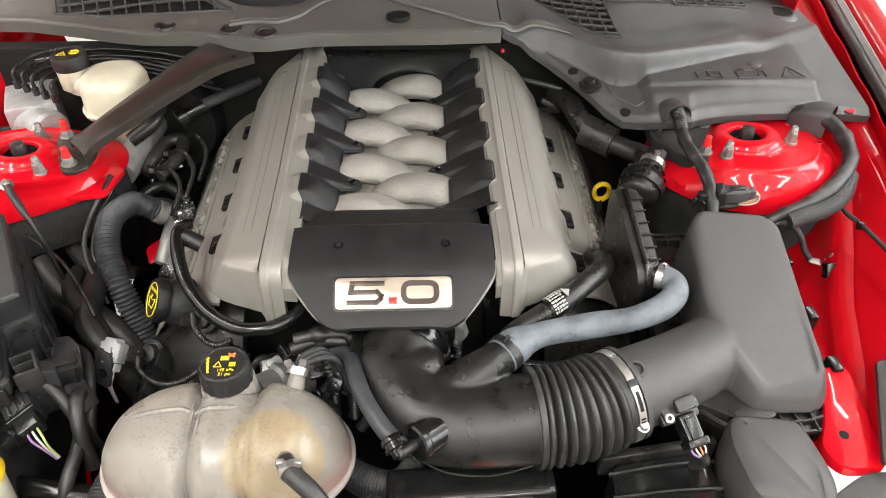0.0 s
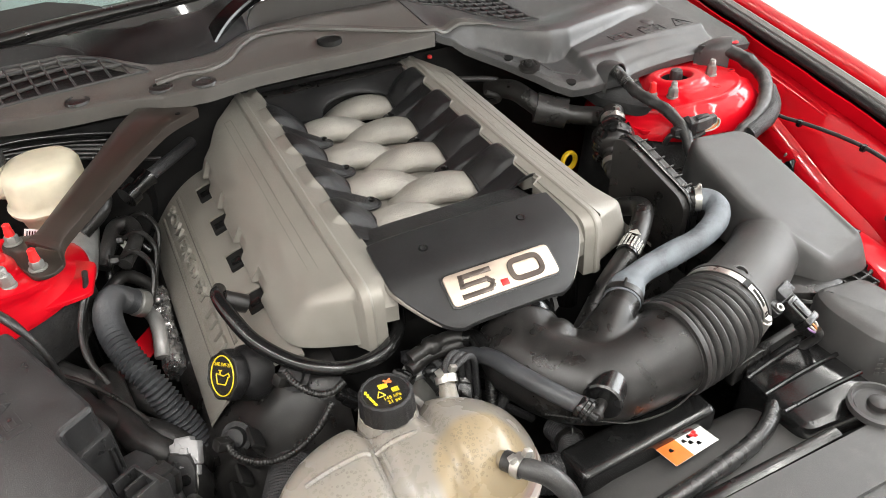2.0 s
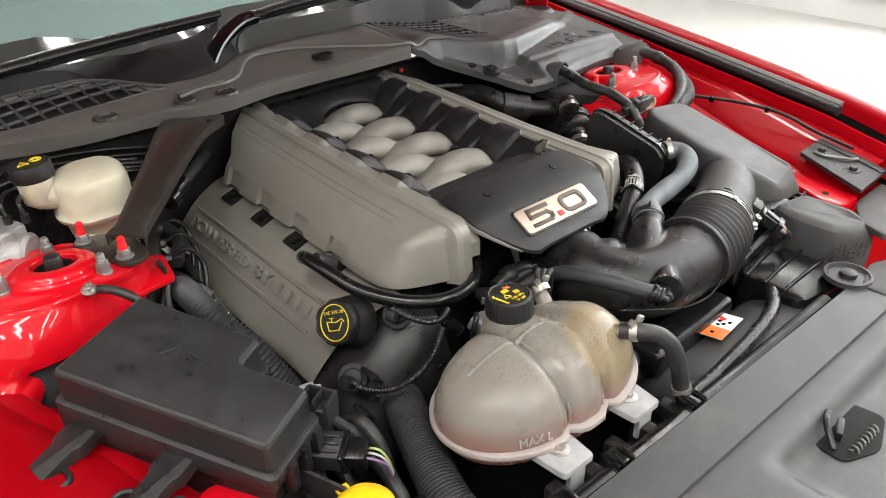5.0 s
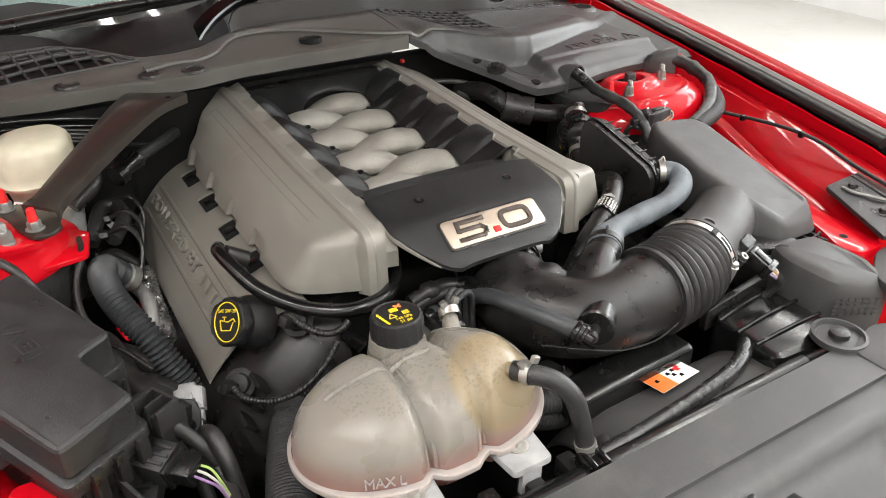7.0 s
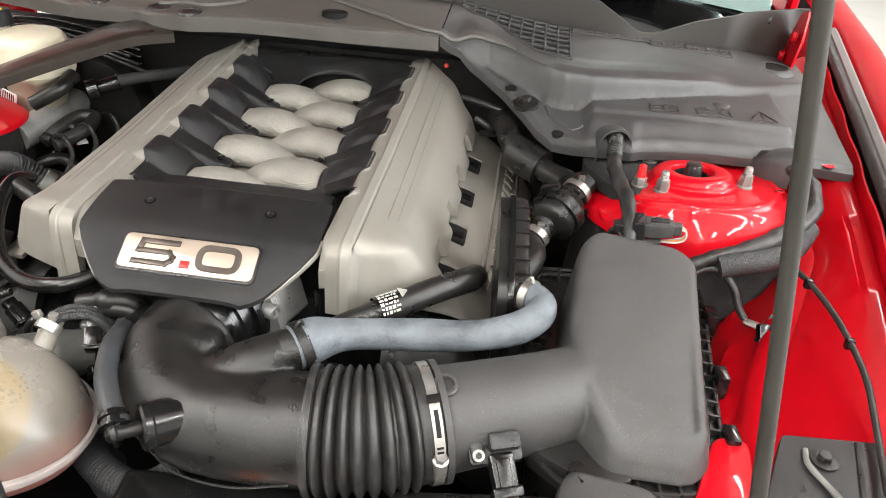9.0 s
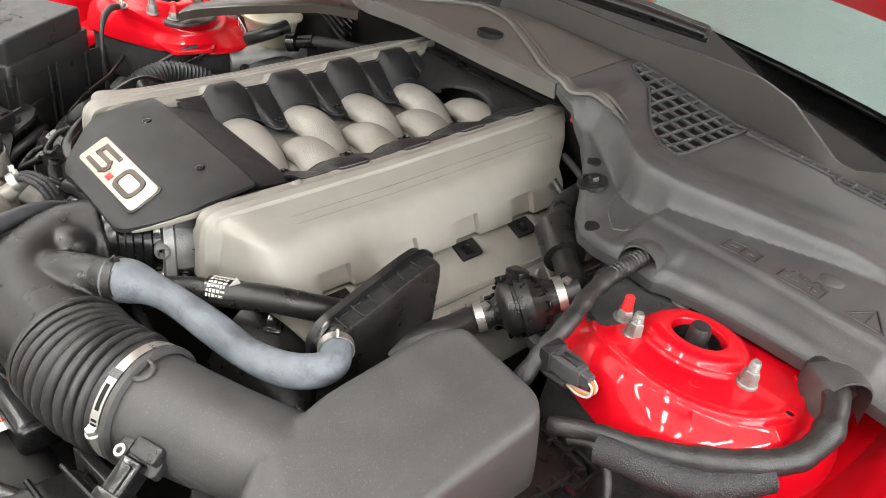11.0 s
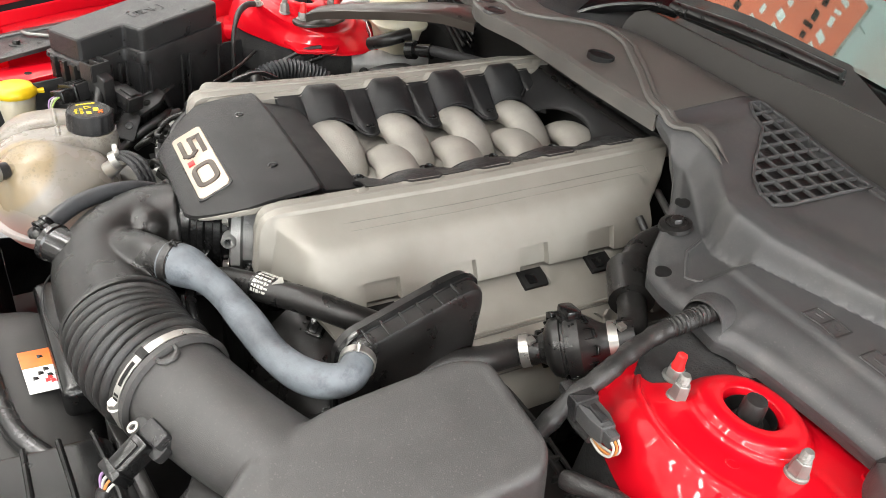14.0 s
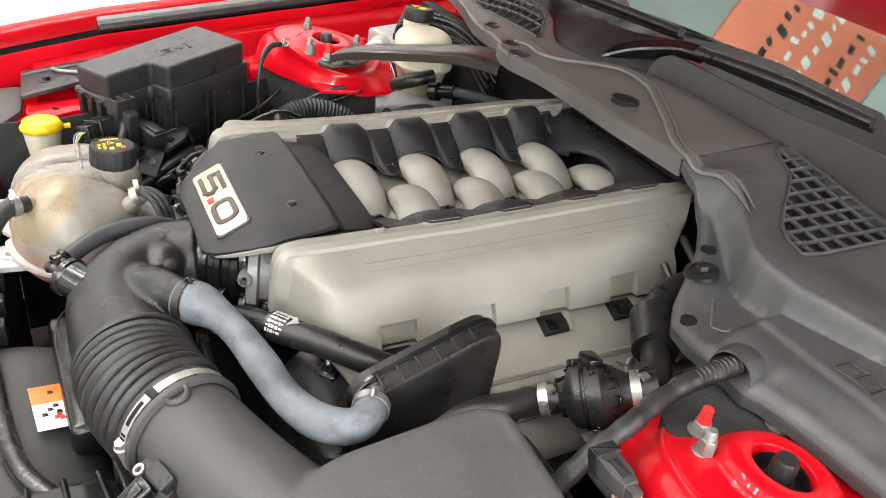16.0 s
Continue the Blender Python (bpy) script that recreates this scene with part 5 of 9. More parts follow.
def digits(bm, m, which):
    """The raised numerals five and nought as bent bars."""
    def bar(pts, w):
        for a, b in zip(pts, pts[1:]):
            a, b = Vector(a), Vector(b)
            d = (b - a).normalized()
            n = Vector((-d.y, d.x)) * w / 2
            a2, b2 = a - d * w / 2, b + d * w / 2
            slab(bm, [a2 - n, b2 - n, b2 + n, a2 + n], 0.002, 0.0048, 0.0007, place=m)
    if which == 0:
        bar([(-0.014, 0.012), (-0.05, 0.012), (-0.052, 0.001)], 0.0062)
        bar([(-0.052, 0.001), (-0.02, 0.001)], 0.0056)
        bar([(-0.02, 0.001), (-0.015, -0.004), (-0.016, -0.008), (-0.021, -0.012), (-0.054, -0.012)], 0.0058)
        return
    ring_o = rounded([(0.009, -0.0152), (0.056, -0.0152), (0.056, 0.0152), (0.009, 0.0152)], 0.014, 6)
    ring_i = offset(ring_o, 0.0068)
    rings = []
    for z, pts in ((0.002, ring_o), (0.0042, ring_o), (0.0048, offset(ring_o, 0.0007)), (0.0048, offset(ring_i, -0.0007)), (0.0042, ring_i), (0.002, ring_i)):
        rings.append([bm.verts.new(m @ Vector((q.x, q.y, z))) for q in pts])
    skin(bm, rings, cap=False)


build_cover()


def build_coil_cover(s):
    off = 0.0 if s < 0 else 0.022
    c = thing("coil_cover", (s * 0.3, 0.06, 0.77), "pewter grey coil cover with raised lettering along it", "coil cover", "coil covers")

    def f(y, t):
        x, z = 0.232 + 0.122 * t, 0.8805 - 0.034 * t - 0.078 * t ** 2.4
        front = -0.195 + 0.05 * t
        back = 0.31
        yy = front + (back - front) * (y + 0.2) / 0.5
        return Vector((s * x, yy, z))
    bm = bmesh.new()
    sheet(bm, span(-0.2, 0.3, 40), span(0, 1, 16), f, 0.005)
    body = part("cover_body", bm, GREY, c, sharp=40)
    # dark slots with a wedge and a plug at each coil
    for yc in SLOTS[s]:
        m = axes((s * 0.2565, yc, 0.876), (0, 1, 0), (s * -1, 0, 0.32))
        bm = bmesh.new()
        slab(bm, [(-0.019, -0.0125), (0.014, -0.0125), (0.019, 0.013), (-0.019, 0.013)], -0.004, 0.0012, 0.0002, place=m if s > 0 else m @ Matrix.Diagonal((1, 1, -1, 1)))
        slot = part("slot", bm, MATT, body, "dark slot over a coil")
        bm = bmesh.new()
        block(bm, (s * 0.258, yc - 0.006, 0.877), (0.014, 0.012, 0.004), (0, s * 18, 0), bevel=0.001)
        part("coil_plug", bm, GLOSS, slot)
        bm = bmesh.new()
        q = [Vector((s * 0.245, yc + 0.0155, 0.88)), Vector((s * 0.269, yc + 0.0165, 0.873)), Vector((s * 0.246, yc + 0.026, 0.88))]
        rings = [[bm.verts.new(v + Vector((0, 0, h))) for v in q] for h in (-0.004, 0.0025)]
        skin(bm, rings)
        part("lip", bm, GREY, slot)
    # frame lines and raised lettering
    bm = bmesh.new()

    def on(y, t, h=0.0):
        return Vector((s * (0.232 + 0.122 * t), y, 0.8805 - 0.034 * t - 0.078 * t ** 2.4 + h))
    for t in (0.52, 0.77):
        tube(bm, [on(y, t, 0.0008) for y in span(-0.1, 0.29, 14)], 0.0026, 6, 1)
    part("moulded_line", bm, GREY, body)
    # thin dark tubes paint the shade that falls beside each moulded line
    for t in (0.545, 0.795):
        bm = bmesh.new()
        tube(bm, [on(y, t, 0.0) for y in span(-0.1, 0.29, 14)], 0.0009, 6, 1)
        part("line_shade", bm, FINE_LINE, body, "dark line that paints shade beside the moulded line")
    words = bmesh.new()
    lettering(words, "POWERED BY", 0.0265, Matrix.Identity(4), 0.004)
    wide = max(v.co.x for v in words.verts) - min(v.co.x for v in words.verts)
    reach = 0.26
    mid = on(0.152 if s < 0 else 0.04, 0.655, 0.0022)
    up = on(0.08, 0.5) - on(0.08, 0.8)
    m = axes(mid, (0, s, 0), up)
    words.transform(m @ Matrix.Diagonal((reach / wide, 1, 1, 1)))
    # slightly larger dark copy of the words, painted as shade round the letters
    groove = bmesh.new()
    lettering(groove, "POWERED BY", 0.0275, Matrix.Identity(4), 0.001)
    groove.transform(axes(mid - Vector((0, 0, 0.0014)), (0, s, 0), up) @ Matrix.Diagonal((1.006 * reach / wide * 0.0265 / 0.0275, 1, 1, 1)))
    part("letter_shade", groove, FINE_LINE, body, "dark letter copy that paints shade round the letters", sharp=30)
    part("lettering", words, GREY, body, "raised words in the same grey", sharp=30)
    for k in range(4):
        bm = bmesh.new()
        c = m @ Vector((reach / 2 + 0.022 + 0.026 * k, 0, 0))
        q = axes(c, (0, s, 0), up)
        slab(bm, [(-0.009, -0.009), (0.009, -0.009), (0.009, 0.009), (-0.009, 0.009)], -0.001, 0.0036, 0.0006, place=q)
        part("plain_bar", bm, GREY, body)


build_coil_cover(1)
build_coil_cover(-1)


def build_valve_cover(s):
    """Black cam cover below and ahead of the coil cover."""
    bm = bmesh.new()

    def f(y, t):
        x = 0.2 + 0.175 * t
        front = max(0.0, (-0.2 - y) / 0.07)
        return Vector((s * x, y, 0.868 - 0.03 * t - 0.11 * t ** 2.2 - 0.1 * front ** 2))
    sheet(bm, span(-0.27, 0.31, 30), span(0, 1, 14), f, 0.02)
    v = thing("cam_cover", (s * 0.29, -0.2, 0.7), "black plastic cam cover of the engine", "cam cover", "cam covers")
    part("cover_body", bm, SATIN, v)
    bm = bmesh.new()
    block(bm, (s * 0.3, 0.03, 0.71), (0.11, 0.5, 0.1), (0, 0, 0), bevel=0.02)
    part("head", bm, ALU if s < 0 else MATT, v)
    bm = bmesh.new()
    for k in range(6):
        block(bm, (s * (0.372 - 0.012 * k), -0.26 + 0.006 * k, 0.71 + 0.02 * k), (0.006, 0.03, 0.02), (0, s * 40, 0), bevel=0.002)
    part("rib", bm, MATT, v)
    return f


cam_left = build_valve_cover(-1)
build_valve_cover(1)

# ---- intake: airbox, duct, bellows, elbow ----
def build_airbox():
    a = thing("air_filter_box", (0.46, -0.2, 0.74), "charcoal moulded plastic air filter box with outlet duct", "air filter box")
    bm = bmesh.new()
    top = [(0.403, -0.125), (0.42, -0.098), (0.518, -0.094), (0.538, -0.112), (0.533, -0.2), (0.526, -0.345), (0.51, -0.362), (0.44, -0.364), (0.405, -0.31), (0.395, -0.24)]

    def lid_z(x, y):
        """The lid falls towards the front and, a little, towards the wing."""
        return 0.949 - 0.215 * (-0.11 - y) - 0.15 * max(0, x - 0.43) - 0.8 * max(0, -0.335 - y)
    pts = rounded(top, 0.012, 4)
    rings = []
    for share, d in ((0, -0.009), (0.3, -0.007), (0.75, -0.002), (0.93, 0.0005), (0.985, 0.004), (1, 0.009)):
        ring = offset(pts, d)
        rings.append([bm.verts.new((q.x, q.y, 0.848 + share * (lid_z(q.x, q.y) - 0.848))) for q in ring])
    skin(bm, rings)
    # outlet duct, round at the bellows and blending into the lid
    path = [(0.262, -0.353, 0.864), (0.278, -0.3465, 0.8655), (0.32, -0.33, 0.868), (0.36, -0.312, 0.869), (0.40, -0.288, 0.867), (0.45, -0.25, 0.86)]
    tube(bm, path, lambda u, s: 0.052 - 0.008 * u, 36, 8)
    blend(part("lid_with_duct", bm, BOXY, a, sharp=180), 0.0024, 7)
    bm = bmesh.new()
    lathe(bm, (0.282, -0.353, 0.913), (0.1, -0.25, 1), [(0, 0.012), (0.006, 0.012), (0.0075, 0.0105), (0.0075, 0.008), (0.002, 0.0075), (0.002, 0.0)], 22)
    part("moulded_ring", bm, BOXY, a)
    # lower housing with its ribbed joint flange
    line = [(0.362, -0.03), (0.548, -0.032), (0.574, -0.055), (0.568, -0.155), (0.555, -0.32), (0.535, -0.388), (0.42, -0.395), (0.362, -0.35), (0.348, -0.2)]
    edge = [Vector(q) for q in line]
    bm = bmesh.new()
    slab(bm, [(q.x, q.y) for q in offset(edge, 0.016)], 0.46, 0.835, 0.004, r=0.015)
    low = part("lower_housing", bm, SATIN, a)
    bm = bmesh.new()
    slab(bm, line, 0.828, 0.84, 0.003, r=0.012)
    part("flange", bm, SATIN, low, "joint flange")
    for ins, z in ((0.003, 0.843), (0.016, 0.845)):
        bm = bmesh.new()
        ring = [Vector((q.x, q.y, z)) for q in offset(edge, ins)]
        tube(bm, smooth_path([ring[-1].lerp(ring[0], 0.6)] + ring[:8], 8), 0.0028, 6, 1)
        part("rail", bm, SATIN, low)
    for i, n in ((0, 9), (2, 5), (3, 8), (4, 4), (5, 6), (8, 8)):
        p, q = edge[i], edge[(i + 1) % len(edge)]
        d = (q - p).normalized()
        for k in range(n):
            c = p.lerp(q, (k + 0.5) / n) + Vector((d.y, -d.x)) * 0.012
            bm = bmesh.new()
            deep = 0.036 if i in (5, 8) else 0.022
            block(bm, (c.x, c.y, 0.835), (0.0035, deep, 0.024), (0, 0, math.degrees(math.atan2(d.y, d.x))), bevel=0.001)
            part("rib", bm, SATIN, low)
    for y in (-0.1, -0.21, -0.3):
        bm = bmesh.new()
        block(bm, (0.574 + 0.06 * (y + 0.1), y, 0.842), (0.014, 0.024, 0.03), (0, 0, 5), bevel=0.003)
        part("clip", bm, GLOSS, low)
    bm = bmesh.new()
    slab(bm, [(0.362, -0.352), (0.43, -0.31), (0.462, -0.375), (0.43, -0.39)], 0.835, 0.853, 0.003, r=0.006)
    part("gusset", bm, SATIN, low)


def build_bellows():
    b = thing("intake_bellows", (0.215, -0.37, 0.8), "black ribbed rubber intake bellows with steel clamp", "bellows")
    bm = bmesh.new()
    a, e, d = Vector((0.163, -0.376, 0.861)), Vector((0.264, -0.352, 0.864)), Vector((0.93, 0.36, 0.04)).normalized()
    n = 8
    path = smooth_path([a - Vector((0.03, -0.003, 0)), a, a.lerp(e, 0.5) + Vector((0.002, -0.0055, 0)), e, e + d * 0.03], 32)[32:97]

    def rad(u, s):
        if u < 0.07 or u > 0.9:
            return 0.056
        w = (u - 0.07) / 0.83 * n
        return 0.0505 + 0.0108 * abs(math.sin(math.pi * w)) ** 0.75
    tube(bm, path, rad, 40, smooth=False)
    part("hose", bm, RUBBER, b, sharp=50)
    bm = bmesh.new()
    c = e + d * 0.004
    clip_band(bm, c, d, 0.0568, 0.0095)
    clamp = part("clamp", bm, ZINC, b, "steel worm-drive hose clamp", sharp=60)
    for a0, a1, w in [(32, 56, 0.004), (62, 70, 0.012)] + [(-8 + 4.2 * k, -6 + 4.2 * k, 0.006) for k in range(8)]:
        bm = bmesh.new()
        ring_patch(bm, c, d, 0.0578 if w < 0.01 else 0.0585, a0, a1, w)
        part("slot" if w < 0.01 else "guide", bm, MATT if w < 0.01 else GLOSS, clamp)
    bm = bmesh.new()
    p = c + Vector((0.0185, -0.0475, -0.0035))
    tube(bm, [p + Vector((0.001, -0.004, 0.014)), p + Vector((0, 0.002, -0.012))], 0.0075, 12, 3)
    hexbolt(bm, p + Vector((0.001, -0.0045, 0.013)), (0.1, -0.3, 1), 0.006, 0.006, 0.0075)
    part("screw", bm, ZINC, clamp)
    bm = bmesh.new()
    lathe(bm, e + d * 0.011, d, [(0, 0.052), (0, 0.0585), (0.006, 0.0585), (0.008, 0.053)], 36, cap=False)
    part("collar", bm, BOXY, b)


def build_elbow():
    e = thing("intake_elbow", (0.05, -0.34, 0.8), "smooth black plastic intake elbow with a side nipple", "intake elbow")
    bm = bmesh.new()
    path = [(0.17, -0.376, 0.861), (0.11, -0.384, 0.861), (0.06, -0.382, 0.862), (0.022, -0.358, 0.864), (0.004, -0.318, 0.866), (0.008, -0.29, 0.867), (0.011, -0.278, 0.868)]
    tube(bm, path, lambda u, s: 0.055 - 0.006 * math.sin(math.pi * u), 40, 8)
    tube(bm, [(0.06, -0.36, 0.87), (0.1, -0.339, 0.895), (0.128, -0.322, 0.906)], lambda u, s: 0.038 - 0.017 * u, 24, 6)
    ax = Vector((-0.75, -0.6, 0.12))
    lathe(bm, Vector((0.062, -0.398, 0.882)), ax, [(-0.03, 0.027), (0.0, 0.0205), (0.03, 0.019), (0.038, 0.018), (0.041, 0.015)], 24)
    # lobe at the inner side of the bend
    lathe(bm, Vector((0.012, -0.328, 0.888)), (1.0, 0.2, 0.05), [(0, 0.026), (0.03, 0.025), (0.044, 0.019), (0.049, 0.008)], 24)
    blend(part("duct", bm, SATIN, e, "black moulded duct, scuffed", sharp=180), 0.0028, 8)
    bm = bmesh.new()
    lathe(bm, (0.12, -0.327, 0.903), (0.8, 0.5, 0.2), [(0, 0.0215), (0.004, 0.0225), (0.02, 0.021), (0.03, 0.0205)], 24)
    part("branch_end", bm, SATIN, e)
    bm = bmesh.new()
    lathe(bm, Vector((0.062, -0.398, 0.882)), ax, [(0.012, 0.0195), (0.013, 0.0208), (0.037, 0.0205), (0.039, 0.0222), (0.045, 0.0222), (0.047, 0.02), (0.047, 0.0)], 32)
    part("side_port", bm, GLOSS, e, "shiny black round side port")
    bm = bmesh.new()
    lathe(bm, Vector((0.034, -0.42, 0.886)), ax, [(0.0, 0.007), (0.03, 0.006), (0.032, 0.008), (0.036, 0.006)], 14)
    part("side_nipple", bm, SATIN, e)
    # sound chamber hanging below
    bm = bmesh.new()
    block(bm, (0.09, -0.425, 0.79), (0.2, 0.05, 0.04), (0, 0, 3), bevel=0.018, seg=4)
    part("chamber", bm, GLOSS, e)
    bm = bmesh.new()
    tube(bm, [(0.158, -0.4345, 0.85), (0.11, -0.4455, 0.85), (0.06, -0.441, 0.852), (0.025, -0.42, 0.853), (-0.02, -0.39, 0.857)], 0.0012, 6, 6)
    part("mould_seam", bm, SATIN, e)
    bm = bmesh.new()
    lathe(bm, (0.161, -0.3765, 0.861), (1, 0.12, 0.0), [(0, 0.05), (0.0, 0.0605), (0.004, 0.0615), (0.007, 0.0605), (0.007, 0.05)], 40, cap=False)
    part("end_bead", bm, RUBBER, e)


def build_throttle():
    t = thing("throttle_body", (0.03, -0.22, 0.82), "cast aluminium throttle body under the cover", "throttle body")
    ax = Vector((0.42, 1, 0.0)).normalized()
    at = Vector((0.012, -0.268, 0.869))
    bm = bmesh.new()
    lathe(bm, at, ax, [(-0.01, 0.05), (0.0, 0.0535), (0.004, 0.0535), (0.006, 0.051), (0.012, 0.051), (0.014, 0.0545), (0.02, 0.0545), (0.022, 0.05), (0.03, 0.05), (0.032, 0.056), (0.04, 0.056), (0.042, 0.052), (0.05, 0.052)], 44)
    part("ring_joint", bm, GLOSS, t, "black ribbed joint sleeve", sharp=25)
    bm = bmesh.new()
    lathe(bm, at + ax * 0.05, ax, [(0, 0.049), (0.003, 0.06), (0.014, 0.06), (0.016, 0.052), (0.06, 0.05)], 36, squash=lambda a: 1 + 0.12 * max(0, math.cos(4 * a + 0.8)) ** 3)
    body = part("body", bm, ALU, t, "cast aluminium flange")
    for ang in (-20, 40, 130):
        bm = bmesh.new()
        side = ax.cross(Vector((0, 0, 1))).normalized()
        p = at + ax * 0.05 + (side * math.cos(radians(ang)) + side.cross(ax) * math.sin(radians(ang))) * 0.057
        hexbolt(bm, p, -ax, 0.005, 0.006, 0.0075)
        part("bolt", bm, ZINC, body)
    bm = bmesh.new()
    lathe(bm, (0.068, -0.236, 0.885), (0.9, -0.4, 0.0), [(0, 0.009), (0.02, 0.009), (0.022, 0.0078), (0.022, 0.006), (0.006, 0.006)], 20)
    part("spigot", bm, ALU, body)


build_airbox()
build_bellows()
build_elbow()
build_throttle()


def build_hose(name, pts, r, mat, label, seg=16, ribs=0.0, ends=(), category="hose", depth=0.002):
    h = thing(name, Vector(pts[0]), label, category, "engine hoses")
    bm = bmesh.new()
    if ribs:
        ribbed(bm, pts, r, depth, ribs, seg)
    else:
        tube(bm, pts, r, seg, 8)
    part("tube", bm, mat, h, sharp=60)
    path = smooth_path(pts, 8)
    for share, m in ends:
        i = min(int(share * (len(path) - 1)), len(path) - 2)
        d = (path[i + 1] - path[i]).normalized()
        bm = bmesh.new()
        rr = r if not callable(r) else r(share, 0)
        lathe(bm, path[i], d, [(0, rr), (0, rr + 0.0015), (0.009, rr + 0.0015), (0.009, rr)], 24, cap=False)
        tube(bm, [path[i] + Vector((0, 0, rr + 0.001)) + d * 0.001, path[i] + Vector((0.001, 0, rr + 0.007)) + d * 0.005, path[i] + Vector((0, 0, rr + 0.001)) + d * 0.009], 0.0018, 6, 4)
        part("clamp", bm, m, h, "hose clamp", sharp=60)
    return h


build_hose("breather_hose", [(0.13, -0.32, 0.906), (0.148, -0.305, 0.908), (0.172, -0.29, 0.906), (0.2, -0.279, 0.903), (0.25, -0.269, 0.902), (0.3, -0.261, 0.903), (0.34, -0.247, 0.907), (0.362, -0.229, 0.912), (0.366, -0.212, 0.915), (0.358, -0.201, 0.916), (0.348, -0.195, 0.915)],
           lambda u, s: 0.0163 + 0.0065 * math.exp(-(u / 0.13) ** 4) + 0.0006 * math.sin(60 * s), BLUE, "chalky blue-grey rubber breather hose with clamps", 22,
           ends=((0.02, SATIN), (0.93, ZINC)))
build_hose("black_hose", [(0.085, -0.3, 0.84), (0.12, -0.28, 0.86), (0.155, -0.263, 0.885), (0.21, -0.236, 0.905), (0.25, -0.203, 0.91), (0.283, -0.165, 0.903), (0.29, -0.13, 0.885), (0.287, -0.1, 0.865)],
           0.0145, SATIN, "black moulded coolant hose with a printed label", 18)


def build_hose_label():
    """Printed sleeve on the black hose."""
    a, b = Vector((0.195, -0.244, 0.9035)), Vector((0.226, -0.224, 0.9075))
    d = (b - a).normalized()
    s = thing("hose_label", a, "black label sleeve with dense white print round the hose", "label")
    bm = bmesh.new()
    lathe(bm, a, d, [(0, 0.0152), (0.038, 0.0152)], 24, cap=False)
    part("sleeve", bm, GLOSS, s)
    side = d.cross(Vector((0, 0, 1))).normalized()
    up = side.cross(d)
    random.seed(3)
    bm = bmesh.new()

    def mark(at, ang, l, w):
        n = side * math.cos(ang) + up * math.sin(ang)
        m = axes(a + d * at + n * 0.0154, d, n.cross(d))
        slab(bm, [(-l, -w), (l, -w), (l, w), (-l, w)], 0, 0.0004, 0.0001, place=m)
    for row in range(8):
        ang, at = radians(20 + 18 * row), 0.004
        while at < 0.024:
            l = random.uniform(0.0008, 0.0026)
            mark(at + l, ang, l, random.choice((0.001, 0.0013, 0.0018)))
            at += 2 * l + 0.0012
    for k in range(7):
        mark(0.029 + 0.0012 * k, radians(90), 0.0006, 0.008 - 0.0011 * k)
    part("fine_print", bm, WIRES["white"], s)


build_hose_label()


def build_resonator():
    """Flat black chamber that stands on edge between the cover and the air box."""
    r = thing("breather_chamber", (0.335, -0.12, 0.8), "flat black plastic breather chamber standing on edge", "breather chamber")
    m = axes((0.339, -0.208, 0.83), (-0.075, 1, 0), (0.0, 0, 1))
    out = [(0.004, -0.06), (0.0, 0.082), (0.012, 0.096), (0.02, 0.1), (0.115, 0.129), (0.138, 0.133), (0.15, 0.127), (0.153, 0.11), (0.152, 0.06), (0.145, -0.06)]
    bm = bmesh.new()
    slab(bm, out, -0.02, 0.014, 0.006, place=m, r=0.012)
    body = part("body", bm, SATIN, r, "black plastic, slightly glossy")
    bm = bmesh.new()
    slab(bm, [(0.075 + (x - 0.075) * 1.03, y * 1.03) for x, y in out], -0.009, -0.002, 0.0015, place=m, r=0.014)
    part("flange", bm, GLOSS, body)
    for k in range(6):
        bm = bmesh.new()
        p = m @ Vector((0.024 + 0.019 * k, 0.1035 + 0.0056 * k, 0.004))
        block(bm, tuple(p), (0.02, 0.002, 0.003), (16, 0, 4), bevel=0.0006)
        part("ridge", bm, SATIN, body)
    bm = bmesh.new()
    tube(bm, [(0.336, -0.178, 0.912), (0.342, -0.188, 0.914), (0.354, -0.2, 0.9135)], 0.0145, 18, 4)
    part("spigot", bm, SATIN, body)


build_resonator()


